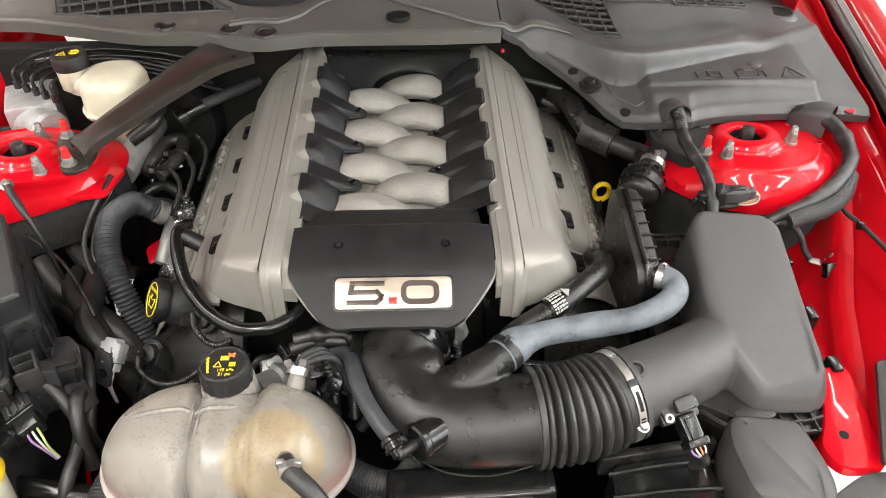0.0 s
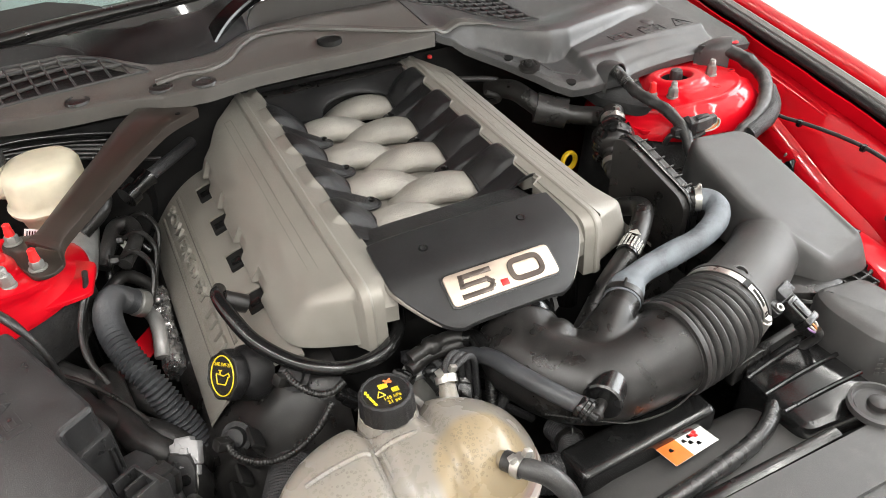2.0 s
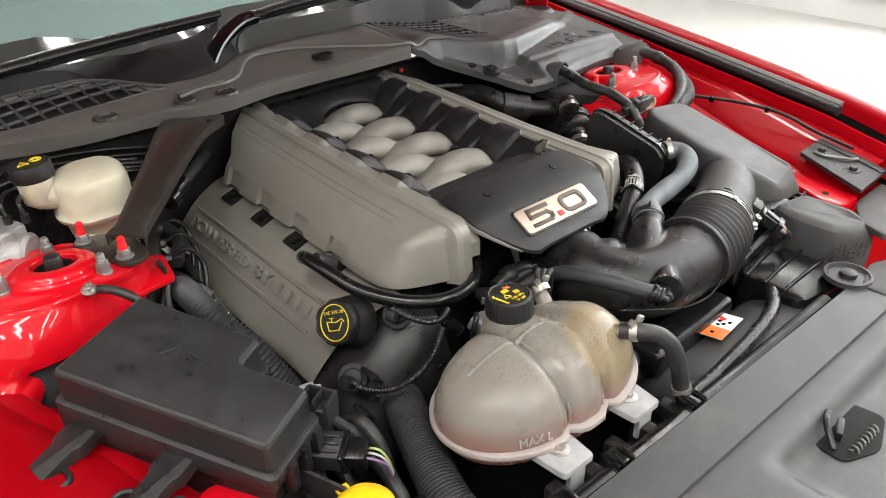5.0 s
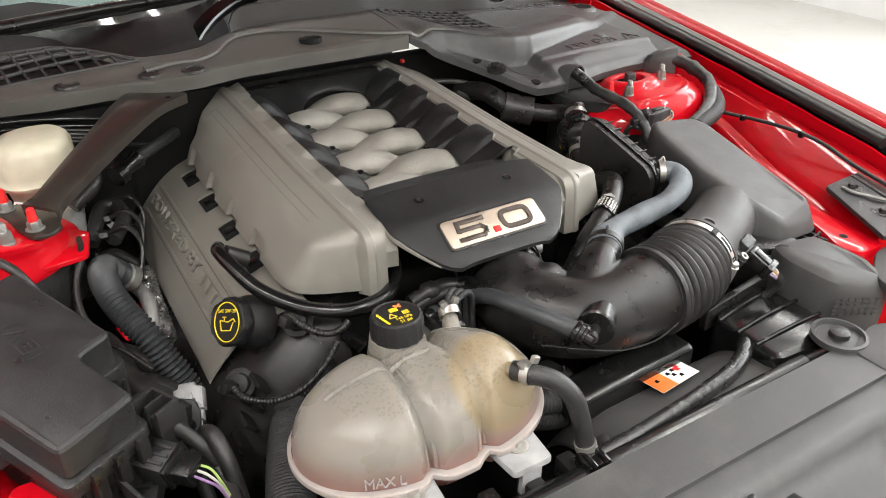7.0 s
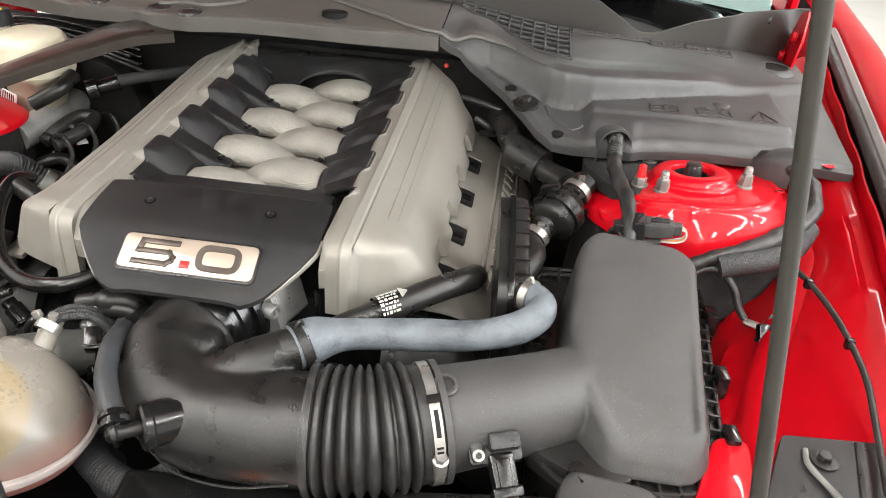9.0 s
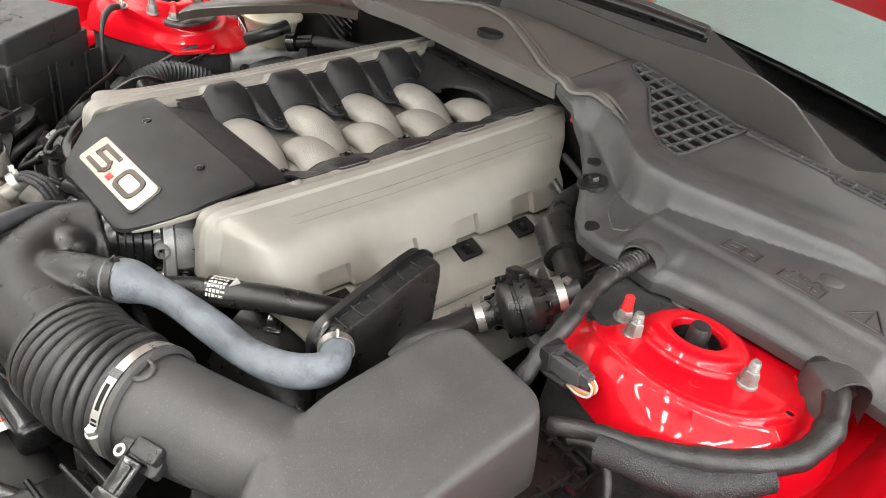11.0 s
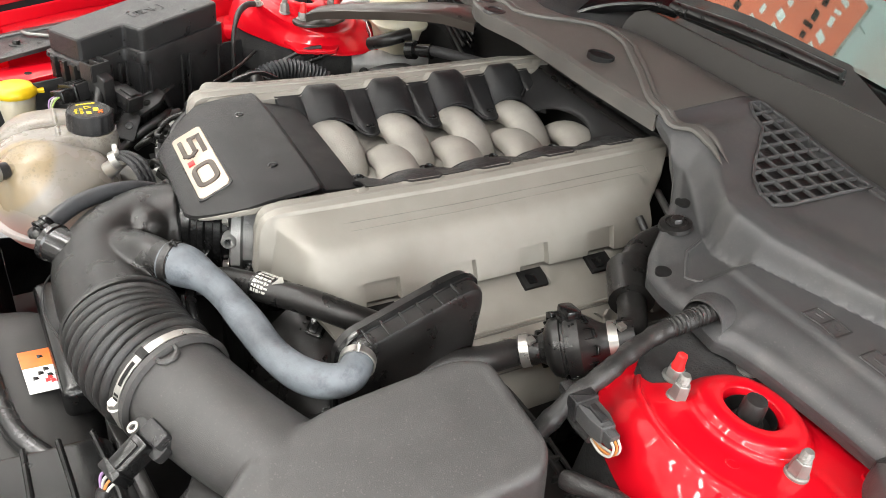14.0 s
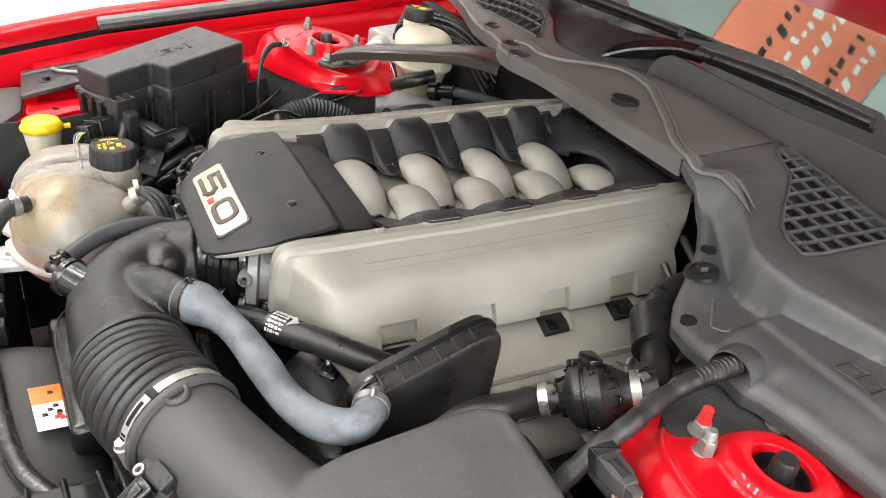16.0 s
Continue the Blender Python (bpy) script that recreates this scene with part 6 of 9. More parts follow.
def build_valve():
    """Round purge valve in the breather line."""
    v = thing("breather_valve", (0.395, 0.0, 0.87), "black round breather valve with clamped hose ends", "valve")
    a, b = Vector((0.3675, 0.012, 0.8775)), Vector((0.409, 0.074, 0.907))
    d = (b - a).normalized()
    bm = bmesh.new()
    lathe(bm, a, d, [(-0.035, 0.0135), (-0.024, 0.0145), (-0.022, 0.0165), (-0.006, 0.0165), (0.0, 0.015), (0.006, 0.018), (0.009, 0.025), (0.013, 0.0305), (0.018, 0.0325), (0.024, 0.033), (0.025, 0.031), (0.028, 0.031),
                     (0.029, 0.0355), (0.044, 0.0355), (0.047, 0.033), (0.056, 0.027), (0.064, 0.0215), (0.07, 0.019), (0.085, 0.018), (0.1, 0.018)], 40)
    body = part("body", bm, SATIN, v)
    for k in range(12):
        ang = 2 * math.pi * k / 12
        bm = bmesh.new()
        n = Vector((math.cos(ang), 0, math.sin(ang)))
        for g, w, l in ((-0.005, 0.0025, 0.02), (0.005, 0.0025, 0.02), (0, 0.01, 0.003)):
            side = Vector((-math.sin(ang), 0, math.cos(ang)))
            block(bm, tuple(a + d * (0.031 + (0.009 if w > 0.005 else 0)) + n * 0.034 + side * g), (w, l, 0.004), (0, -math.degrees(ang) + 90, -8), bevel=0.0008)
        part("lug", bm, GLOSS, body)
    for ang in (70, 100, 130, 200, 250):
        bm = bmesh.new()
        n = Vector((math.cos(radians(ang)), 0, math.sin(radians(ang))))
        block(bm, tuple(a + d * 0.021 + n * 0.0352), (0.012, 0.012, 0.007), (0, -ang + 90, -8), bevel=0.002)
        part("latch", bm, GLOSS, body)
    for q, r in ((-0.016, 0.0165), (0.078, 0.0195)):
        bm = bmesh.new()
        clip_band(bm, a + d * q, d, r, 0.01)
        block(bm, tuple(a + d * q + Vector((0.004, 0, r + 0.002))), (0.009, 0.008, 0.006), bevel=0.001)
        part("clamp", bm, ZINC, v, "steel hose clamp")
    bm = bmesh.new()
    tube(bm, [a - d * 0.03, a + Vector((-0.01, -0.065, -0.003)), a + Vector((-0.022, -0.1, -0.008)), a + Vector((-0.028, -0.13, -0.02))], 0.0155, 14, 6)
    part("hose_stub", bm, RUBBER, v)
    bm = bmesh.new()
    block(bm, tuple(a + d * 0.03 + Vector((-0.012, 0, 0.0365))), (0.026, 0.017, 0.013), (0, -15, -10), bevel=0.004)
    part("connector", bm, GLOSS, v)


build_valve()
build_hose("rear_breather_pipe", [(0.402, 0.088, 0.904), (0.397, 0.108, 0.902), (0.378, 0.126, 0.9), (0.352, 0.144, 0.903)], 0.0165, SATIN, "black plastic breather pipe with an elbow joint")
build_hose("rear_breather_joint", [(0.359, 0.14, 0.902), (0.334, 0.157, 0.907), (0.314, 0.17, 0.912)], 0.0265, SATIN, "thick black elbow joint of the breather pipe")
build_hose("rear_breather_pipe", [(0.32, 0.165, 0.912), (0.306, 0.19, 0.925), (0.297, 0.225, 0.928), (0.28, 0.275, 0.915)], 0.0175, SATIN, "black plastic breather pipe running to the firewall")
build_hose("metal_pipe", [(0.22, 0.29, 0.94), (0.26, 0.27, 0.94), (0.29, 0.26, 0.935)], 0.005, RUBBER, "thin dark metal pipe behind the engine cover")
build_hose("metal_pipe", [(0.25, 0.235, 0.93), (0.275, 0.235, 0.915), (0.282, 0.25, 0.9), (0.26, 0.27, 0.89)], 0.005, RUBBER, "bent dark metal pipe beside the coil cover")

# ---- cables on the driver side ----
build_hose("taped_cable", [(0.456, 0.16, 0.963), (0.455, 0.138, 0.961), (0.453, 0.105, 0.955), (0.452, 0.074, 0.948), (0.458, 0.04, 0.943), (0.466, 0.009, 0.937), (0.47, -0.032, 0.918), (0.468, -0.06, 0.885)],
           lambda u, s: 0.0098 + 0.0005 * math.sin(170 * s) + 0.0004 * math.sin(310 * s), RUBBER, "thick black taped cable leaving the cowl", 14, category="cable")
build_hose("ribbed_sleeve", [(0.456, 0.155, 0.963), (0.455, 0.138, 0.961), (0.453, 0.105, 0.955), (0.4525, 0.092, 0.952)], 0.0108, SATIN, "black ribbed sleeve on the cable", 16, ribs=0.005, category="cable")
build_hose("taped_cable", [(0.66, 0.155, 0.948), (0.682, 0.134, 0.956), (0.699, 0.104, 0.954), (0.707, 0.07, 0.945), (0.7, 0.032, 0.936), (0.672, -0.004, 0.929), (0.635, -0.034, 0.922), (0.597, -0.052, 0.915), (0.56, -0.062, 0.904), (0.525, -0.075, 0.89)],
           lambda u, s: 0.0122 - 0.0035 * step((u - 0.6) / 0.2) + 0.0005 * math.sin(150 * s) + 0.0004 * math.sin(290 * s) + 0.0016 * math.exp(-((s - 0.095) / 0.01) ** 2), RUBBER, "thick black taped cable curving past the strut tower", 16, category="cable")
build_hose("braided_cable", [(0.694, 0.012, 0.922), (0.67, -0.025, 0.913), (0.635, -0.05, 0.908), (0.597, -0.063, 0.905), (0.575, -0.068, 0.9)], 0.0145, BRAID,
           "black woven sleeve round a bundle of cables", 16, category="cable")
build_hose("thin_cable", [(0.545, -0.07, 0.885), (0.566, -0.064, 0.894), (0.585, -0.067, 0.891), (0.6, -0.076, 0.875), (0.608, -0.086, 0.857), (0.616, -0.092, 0.847)], 0.0048, RUBBER, "thin black cable with a ring end", 10, category="cable")


def build_plug(name, at, size, turn, label, wires=()):
    p = thing(name, at, label, "connector", "plugs")
    m = pose(*at, *turn)
    bm = bmesh.new()
    w, l, h = size
    block(bm, (0, 0, 0), (w, l, h), bevel=0.003)
    block(bm, (0, l * 0.62, 0), (w * 0.8, l * 0.5, h * 0.8), bevel=0.003)
    block(bm, (0, -l * 0.1, h * 0.55), (w * 0.5, l * 0.6, h * 0.2), bevel=0.002)
    bm.transform(m)
    part("housing", bm, FUSE if w > 0.02 else GLOSS, p)
    bm = bmesh.new()
    block(bm, (0, -l * 0.35, 0), (w * 1.06, l * 0.12, h * 1.06), bevel=0.001)
    bm.transform(m)
    part("lock", bm, SATIN, p)
    for k, c in enumerate(wires):
        bm = bmesh.new()
        q = [m @ Vector((w * (k - len(wires) / 2 + 0.5) / max(len(wires), 1) * 0.7, l * f, h * g)) for f, g in ((0.85, 0.0), (1.25, 0.12 * (k - 1)), (1.5, -0.25), (1.45, -0.8))]
        tube(bm, q, 0.0013, 6, 5)
        part("wire", bm, WIRES[c], p)
    return p


def build_cable_plug():
    """Grey two-part plug clipped across the taped cable."""
    p = thing("cable_plug", (0.49, -0.03, 0.91), "dark grey cable plug with short coloured wires", "connector", "plugs")
    m = axes((0.496, -0.031, 0.924), (0.99, -0.08, 0.08), (0.08, 0.99, 0.1))
    bm = bmesh.new()
    slab(bm, [(-0.012, -0.011), (0.012, -0.011), (0.026, -0.0075), (0.026, 0.0075), (0.012, 0.011), (-0.012, 0.011)], -0.009, 0.009, 0.003, place=m, r=0.002)
    slab(bm, [(0.012, -0.0065), (0.036, -0.0055), (0.036, 0.0055), (0.012, 0.0065)], -0.007, 0.0065, 0.002, place=m, r=0.002)
    part("housing", bm, COWLR, p, sharp=30)
    bm = bmesh.new()
    slab(bm, [(-0.022, -0.013), (-0.008, -0.013), (-0.008, 0.013), (-0.022, 0.013)], -0.012, 0.0115, 0.003, place=m, r=0.002)
    slab(bm, [(-0.046, -0.006), (-0.02, -0.008), (-0.02, 0.008), (-0.046, 0.006)], -0.008, 0.003, 0.002, place=m, r=0.002)
    part("collar", bm, FUSE, p, sharp=30)
    bm = bmesh.new()
    slab(bm, [(-0.002, -0.004), (0.02, -0.004), (0.02, 0.004), (-0.002, 0.004)], 0.008, 0.0115, 0.001, place=m, r=0.001)
    part("lock", bm, FUSE, p, sharp=30)
    for k, c in enumerate(("white", "orange", "white")):
        bm = bmesh.new()
        y = -0.0035 + 0.0035 * k
        tube(bm, [m @ Vector(q) for q in ((0.035, y, 0.001), (0.041, y - 0.001, -0.002 - 0.001 * k), (0.04, y - 0.004, -0.011), (0.028, y - 0.006, -0.015), (0.01, -0.006, -0.017))], 0.0013, 6, 5)
        part("wire", bm, WIRES[c], p)
    bm = bmesh.new()
    tube(bm, [m @ Vector(q) for q in ((0.012, -0.007, -0.017), (-0.01, -0.008, -0.018), (-0.03, -0.006, -0.014), (-0.044, 0.004, -0.012), (-0.05, 0.01, -0.03))], 0.0048, 8, 6)
    part("lead", bm, RUBBER, p, "black taped lead")


build_cable_plug()
build_plug("cable_plug", (0.632, -0.142, 0.83), (0.018, 0.045, 0.018), (50, 0, 5), "black cable plug clipped to the inner wing", ())


def build_airflow_sensor():
    s = thing("airflow_sensor", (0.319, -0.392, 0.86), "black airflow sensor with a locked plug on the duct", "sensor")
    m = axes((0.337, -0.385, 0.876), (0.95, 0.32, 0.04), (-0.3, 0.83, 0.5))
    bm = bmesh.new()
    slab(bm, [(-0.027, -0.009), (0.022, -0.009), (0.022, 0.008), (-0.027, 0.008)], -0.012, -0.002, 0.002, place=m, r=0.005)
    slab(bm, [(-0.008, 0.0), (0.02, 0.0), (0.02, 0.016), (-0.008, 0.016)], -0.008, 0.008, 0.002, place=m, r=0.003)
    slab(bm, [(-0.025, -0.007), (-0.013, -0.007), (-0.013, 0.018), (-0.025, 0.018)], -0.01, 0.001, 0.002, place=m, r=0.004)
    part("flange", bm, FUSE, s, sharp=30)
    bm = bmesh.new()
    lathe(bm, m @ Vector((-0.019, -0.002, -0.001)), m.to_3x3() @ Vector((0, 0, 1)), [(0, 0.0055), (0.004, 0.0055), (0.004, 0.003), (0.002, 0.0025), (0.002, 0)], 16)
    part("screw", bm, ZINC, s)
    bm = bmesh.new()
    slab(bm, [(-0.01, -0.036), (0.011, -0.036), (0.012, -0.002), (-0.011, -0.002)], -0.01, 0.008, 0.003, place=m, r=0.004)
    slab(bm, [(-0.006, -0.033), (0.006, -0.033), (0.006, -0.008), (-0.006, -0.008)], 0.007, 0.0105, 0.001, place=m, r=0.002)
    slab(bm, [(-0.013, -0.042), (0.014, -0.042), (0.014, -0.032), (-0.013, -0.032)], -0.011, 0.01, 0.002, place=m, r=0.003)
    part("plug", bm, GLOSS, s, sharp=30)
    for k, c in enumerate(("purple", "white", "orange", "white")):
        bm = bmesh.new()
        x = -0.008 + 0.0055 * k
        tube(bm, [m @ Vector(q) for q in ((x, -0.04, 0.0), (x, -0.047, 0.001), (0.004 + 0.3 * x, -0.056, -0.004))], 0.0014, 6, 4)
        part("wire", bm, WIRES[c], s)
    bm = bmesh.new()
    tube(bm, [m @ Vector(q) for q in ((0.003, -0.052, -0.001), (0.006, -0.06, -0.008), (0.006, -0.062, -0.03), (0.0, -0.06, -0.06))], 0.006, 10, 5)
    part("cable", bm, RUBBER, s)


build_airflow_sensor()
def build_ground():
    g = thing("ground_terminal", (0.635, -0.095, 0.83), "zinc ground terminal bolted to the red inner wing", "terminal")
    bm = bmesh.new()
    slab(bm, [(-0.026, -0.006), (0.0, -0.008), (0.01, -0.006), (0.01, 0.006), (0.0, 0.008), (-0.026, 0.005)], -0.001, 0.001, 0.0006, place=axes((0.64, -0.096, 0.839), (0.95, -0.2, -0.2), (0.2, 0.95, 0)), r=0.003)
    part("ring_lug", bm, ZINC, g)
    bm = bmesh.new()
    hexbolt(bm, (0.642, -0.097, 0.84), (0.1, -0.1, 1), 0.007, 0.007, 0.0095, stud=0.014)
    part("bolt", bm, NUT, g)


build_ground()

build_hose("clipped_wire", [(0.665, 0.0, 0.905), (0.668, -0.05, 0.902), (0.677, -0.082, 0.903), (0.684, -0.14, 0.907), (0.686, -0.199, 0.909), (0.688, -0.25, 0.903), (0.684, -0.3, 0.892), (0.67, -0.38, 0.885)], 0.0035, RUBBER,
           "thin black wire clipped along the red inner wing", 8, category="cable")
for p in ((0.677, -0.082, 0.901), (0.686, -0.199, 0.907)):
    bm = bmesh.new()
    block(bm, p, (0.009, 0.008, 0.012), bevel=0.002)
    solo("wire_clip", bm, GLOSS, "small black clip holding the wire", "clip", "wire clips")

# ---- coolant tank ----
def tank_radius(u):
    """Half width of the tank across its length, with two waists between three chambers."""
    r = math.sqrt(max(0.0, 1 - abs(u) ** 2.6))
    return r * (1 - 0.15 * math.exp(-((u + 0.19) / 0.06) ** 2) - 0.15 * math.exp(-((u - 0.24) / 0.06) ** 2))


TANK_M = axes((-0.19, -0.402, 0.835), (1, -0.02, 0), (0, 1, 0))


def build_tank():
    t = thing("coolant_tank", (-0.19, -0.4, 0.77), "milky translucent coolant tank half filled with pink coolant", "coolant tank")
    L, W, H = 0.142, 0.082, 0.077

    def shell(low):
        bm = bmesh.new()
        rings = []
        for u in [-1 + 2 * i / 64 for i in range(65)]:
            uu = math.sin(u * math.pi / 2)
            r = tank_radius(uu)
            ring = []
            for k in range(25):
                a = math.pi * k / 24
                ca, sa = math.cos(a), math.sin(a)
                x, y = uu * L, W * r * math.copysign(abs(ca) ** 0.8, ca)
                hh = H * (r ** 0.9) * abs(sa) ** 0.85
                amber = 0.017 * math.exp(-((x - 0.066) / 0.042) ** 4 - ((y + 0.026) / 0.044) ** 4)
                z = hh * (1 + 0.12 * max(0, y / W)) + amber * min(1, sa * 3) if not low else -0.65 * hh
                ring.append(bm.verts.new(TANK_M @ Vector((x, y, z))))
            rings.append(ring)
        skin(bm, rings, closed=False)
        bmesh.ops.remove_doubles(bm, verts=bm.verts, dist=1e-5)
        return bm
    part("upper_shell", shell(False), TANK, t, "milky plastic with amber stain", sharp=70)
    part("lower_shell", shell(True), TANK, t, "pink with coolant", sharp=70)
    bm = bmesh.new()
    pts = []
    for k in range(96):
        a = 2 * math.pi * k / 96
        uu = math.cos(a)
        r = tank_radius(uu) if abs(uu) < 0.999 else 0
        pts.append((uu * (L + 0.004), math.copysign(W * max(r, 0.0), math.sin(a)) * 1.0 + 0.009 * math.sin(a)))
    slab(bm, pts, -0.004, 0.003, 0.0015, place=TANK_M)
    part("seam", bm, SEAM, t, "welded seam flange", sharp=50)
    # ribs moulded along the waists
    for x in (-0.033, -0.022, 0.026, 0.036):
        bm = bmesh.new()
        u = x / L
        r = tank_radius(u)
        tube(bm, [TANK_M @ Vector((x, W * r * math.cos(a) * 1.005, H * r * math.sin(a) * (1 + 0.12 * max(0, math.cos(a))) * 0.985)) for a in span(0.1, math.pi - 0.1, 14)], 0.0035, 8, 3)
        part("rib", bm, TANK, t)
    bm = bmesh.new()
    tube(bm, [TANK_M @ Vector((x, 0.012, H * tank_radius(x / L) * 0.985)) for x in span(-0.1, 0.04, 12)], 0.0042, 8, 3)
    part("rib", bm, TANK, t)
    # filler neck and pressure cap
    bm = bmesh.new()
    lathe(bm, (-0.188, -0.35, 0.887), (0, 0.05, 1), [(0, 0.034), (0.018, 0.031), (0.026, 0.03)], 32)
    part("neck", bm, TANK, t)
    bm = bmesh.new()
    lathe(bm, (-0.188, -0.35, 0.914), (0, 0.05, 1), [(0, 0.0292), (0.004, 0.029), (0.02, 0.0285), (0.024, 0.0272), (0.0255, 0.0248), (0.0245, 0.0232), (0.0245, 0.0)], 96,
          squash=lambda a: 1 + 0.02 * max(-0.6, min(0.6, math.sin(16 * a))))
    cap = part("pressure_cap", bm, BLACK, t, "black ribbed pressure cap with yellow print", sharp=30)
    m = axes((-0.188, -0.3488, 0.9388), (1, 0, 0), (0, 1, -0.05)) @ Matrix.Scale(0.88, 4)
    bm = bmesh.new()
    lettering(bm, "145 kPa", 0.0068, m @ Matrix.Translation((0.004, -0.0115, 0)), 0.0003)
    lettering(bm, "21 psi", 0.0068, m @ Matrix.Translation((0.004, -0.0185, 0)), 0.0003)
    tri = [(-0.012, -0.006), (-0.002, -0.006), (-0.007, 0.003)]
    for a, b in zip(tri, tri[1:] + tri[:1]):
        tube(bm, [m @ Vector((*a, 0)), m @ Vector((*b, 0))], 0.0006, 4, 1)
    for k in range(4):
        block(bm, tuple(m @ Vector((0.008 + 0.0022 * k, -0.002, 0))), (0.0014, 0.006, 0.0006), bevel=0)
        block(bm, tuple(m @ Vector((-0.004 + 0.0028 * k, 0.009, 0))), (0.002, 0.0065, 0.0006), bevel=0)
    for k in range(5):
        block(bm, tuple(m @ Vector((-0.0215 + 0.001 * k, 0.008 - 0.0055 * k, 0))), (0.0025, 0.0042, 0.0006), (0, 0, 12 * (k - 2)), bevel=0)
    part("print", bm, PRINT_Y, cap)
    bm = bmesh.new()
    tube(bm, [m @ Vector((0.004, 0.017, 0)), m @ Vector((0.012, 0.011, 0))], 0.0013, 5, 1)
    tube(bm, [m @ Vector((0.004, 0.011, 0)), m @ Vector((0.012, 0.017, 0))], 0.0013, 5, 1)
    part("warning_cross", bm, PRINT_O, cap)
    # raised level words
    bm = bmesh.new()
    lettering(bm, "MAX L", 0.014, axes(TANK_M @ Vector((-0.078, -0.0738, 0.013)), (0.94, -0.34, 0), (0.1, 0.3, 1)), 0.0012)
    part("level_mark", bm, SEAM, t)
    # feet with bolts
    for x, y in ((-0.122, -0.485), (-0.246, -0.488)):
        bm = bmesh.new()
        slab(bm, [(x - 0.024, y - 0.03), (x + 0.024, y - 0.03), (x + 0.03, y + 0.03), (x - 0.03, y + 0.03)], 0.822, 0.83, 0.003, r=0.006)
        slab(bm, [(x - 0.012, y - 0.028), (x + 0.012, y - 0.028), (x + 0.012, y - 0.022), (x - 0.012, y - 0.022)], 0.79, 0.824, 0.001)
        foot = part("foot", bm, PALE, t, "pale plastic foot")
        bm = bmesh.new()
        hexbolt(bm, (x, y, 0.83), r=0.0065, h=0.006, washer=0.012)
        part("bolt", bm, ZINC, foot)
    bm = bmesh.new()
    lathe(bm, (-0.115, -0.345, 0.885), (0.2, 0.8, 0.7), [(0, 0.011), (0.02, 0.009), (0.03, 0.0085)], 16)
    part("nipple", bm, TANK, t)
    bm = bmesh.new()
    lathe(bm, (-0.112, -0.452, 0.902), (0.4, -0.8, 0.3), [(-0.01, 0.012), (0.01, 0.008), (0.02, 0.007)], 16)
    part("nipple", bm, TANK, t)


build_tank()


def build_clip(at, axis, r, name="spring_clip"):
    bm = bmesh.new()
    clip_band(bm, at, axis, r, 0.009)
    a = Vector(axis).normalized()
    for k in (-1, 1):
        block(bm, tuple(Vector(at) + Vector((0.008 * k, 0, r + 0.003))), (0.008, 0.006, 0.008), (0, 20 * k, 0), bevel=0.001)
    solo(name, bm, ZINC, "steel spring clip round a hose end", "hose clip", "hose clips")


build_hose("overflow_hose", [(-0.111, -0.456, 0.906), (-0.1, -0.475, 0.909), (-0.082, -0.49, 0.903), (-0.068, -0.502, 0.885), (-0.06, -0.51, 0.855), (-0.056, -0.515, 0.828), (-0.05, -0.52, 0.8)], 0.0105, RUBBER,
           "black rubber overflow hose from the coolant tank", 14, ends=((0.84, ZINC),))
build_clip((-0.103, -0.47, 0.9085), (0.4, -0.8, 0.1), 0.0112)
build_clip((-0.112, -0.332, 0.902), (0.2, 0.8, 0.5), 0.0112)
for k in range(3):
    build_hose("braided_hose", [(-0.114 + 0.004 * k, -0.334 + 0.002 * k, 0.908), (-0.104 + 0.005 * k, -0.318 - 0.004 * k, 0.913), (-0.089 + 0.006 * k, -0.305 - 0.006 * k, 0.909), (-0.078 + 0.006 * k, -0.297 - 0.006 * k, 0.89), (-0.072 + 0.006 * k, -0.292 - 0.005 * k, 0.86), (-0.068 + 0.006 * k, -0.288 - 0.005 * k, 0.82)], 0.0042, BRAID, "thin black braided hose behind the coolant tank", 10, ribs=0.0026, depth=0.0006)
build_hose("vent_hose", [(0.012, -0.43, 0.888), (-0.004, -0.417, 0.894), (-0.024, -0.388, 0.9), (-0.038, -0.355, 0.9), (-0.046, -0.325, 0.896), (-0.052, -0.3, 0.885), (-0.06, -0.28, 0.87), (-0.075, -0.265, 0.86)], 0.0102, DULLHOSE, "dull black rubber vent hose to the elbow nipple", 16)
bm = bmesh.new()
lathe(bm, (-0.001, -0.421, 0.893), (0.45, -0.8, -0.3), [(0, 0.012), (0.002, 0.0135), (0.006, 0.0135), (0.007, 0.0115), (0.011, 0.0115), (0.012, 0.0135), (0.015, 0.0135), (0.016, 0.009), (0.024, 0.008)], 18)
solo("hose_coupling", bm, GLOSS, "black quick-fit coupling on the vent hose", "coupling")
build_hose("vacuum_hose", [(-0.297, -0.06, 0.905), (-0.302, -0.085, 0.914), (-0.297, -0.12, 0.91), (-0.28, -0.165, 0.895), (-0.245, -0.212, 0.885), (-0.2, -0.242, 0.882), (-0.155, -0.245, 0.885), (-0.125, -0.225, 0.89), (-0.112, -0.2, 0.9)], 0.0092, GLOSS,
           "shiny black vacuum hose looping in front of the cover", 14)
build_hose("vacuum_fitting", [(-0.272, -0.095, 0.898), (-0.297, -0.092, 0.913)], 0.012, SATIN, "black hose fitting on the coil cover", 14)

# ---- passenger side: fuse box ----
def lid_tilt(x, y):
    return 0.115 * (y + 0.223)


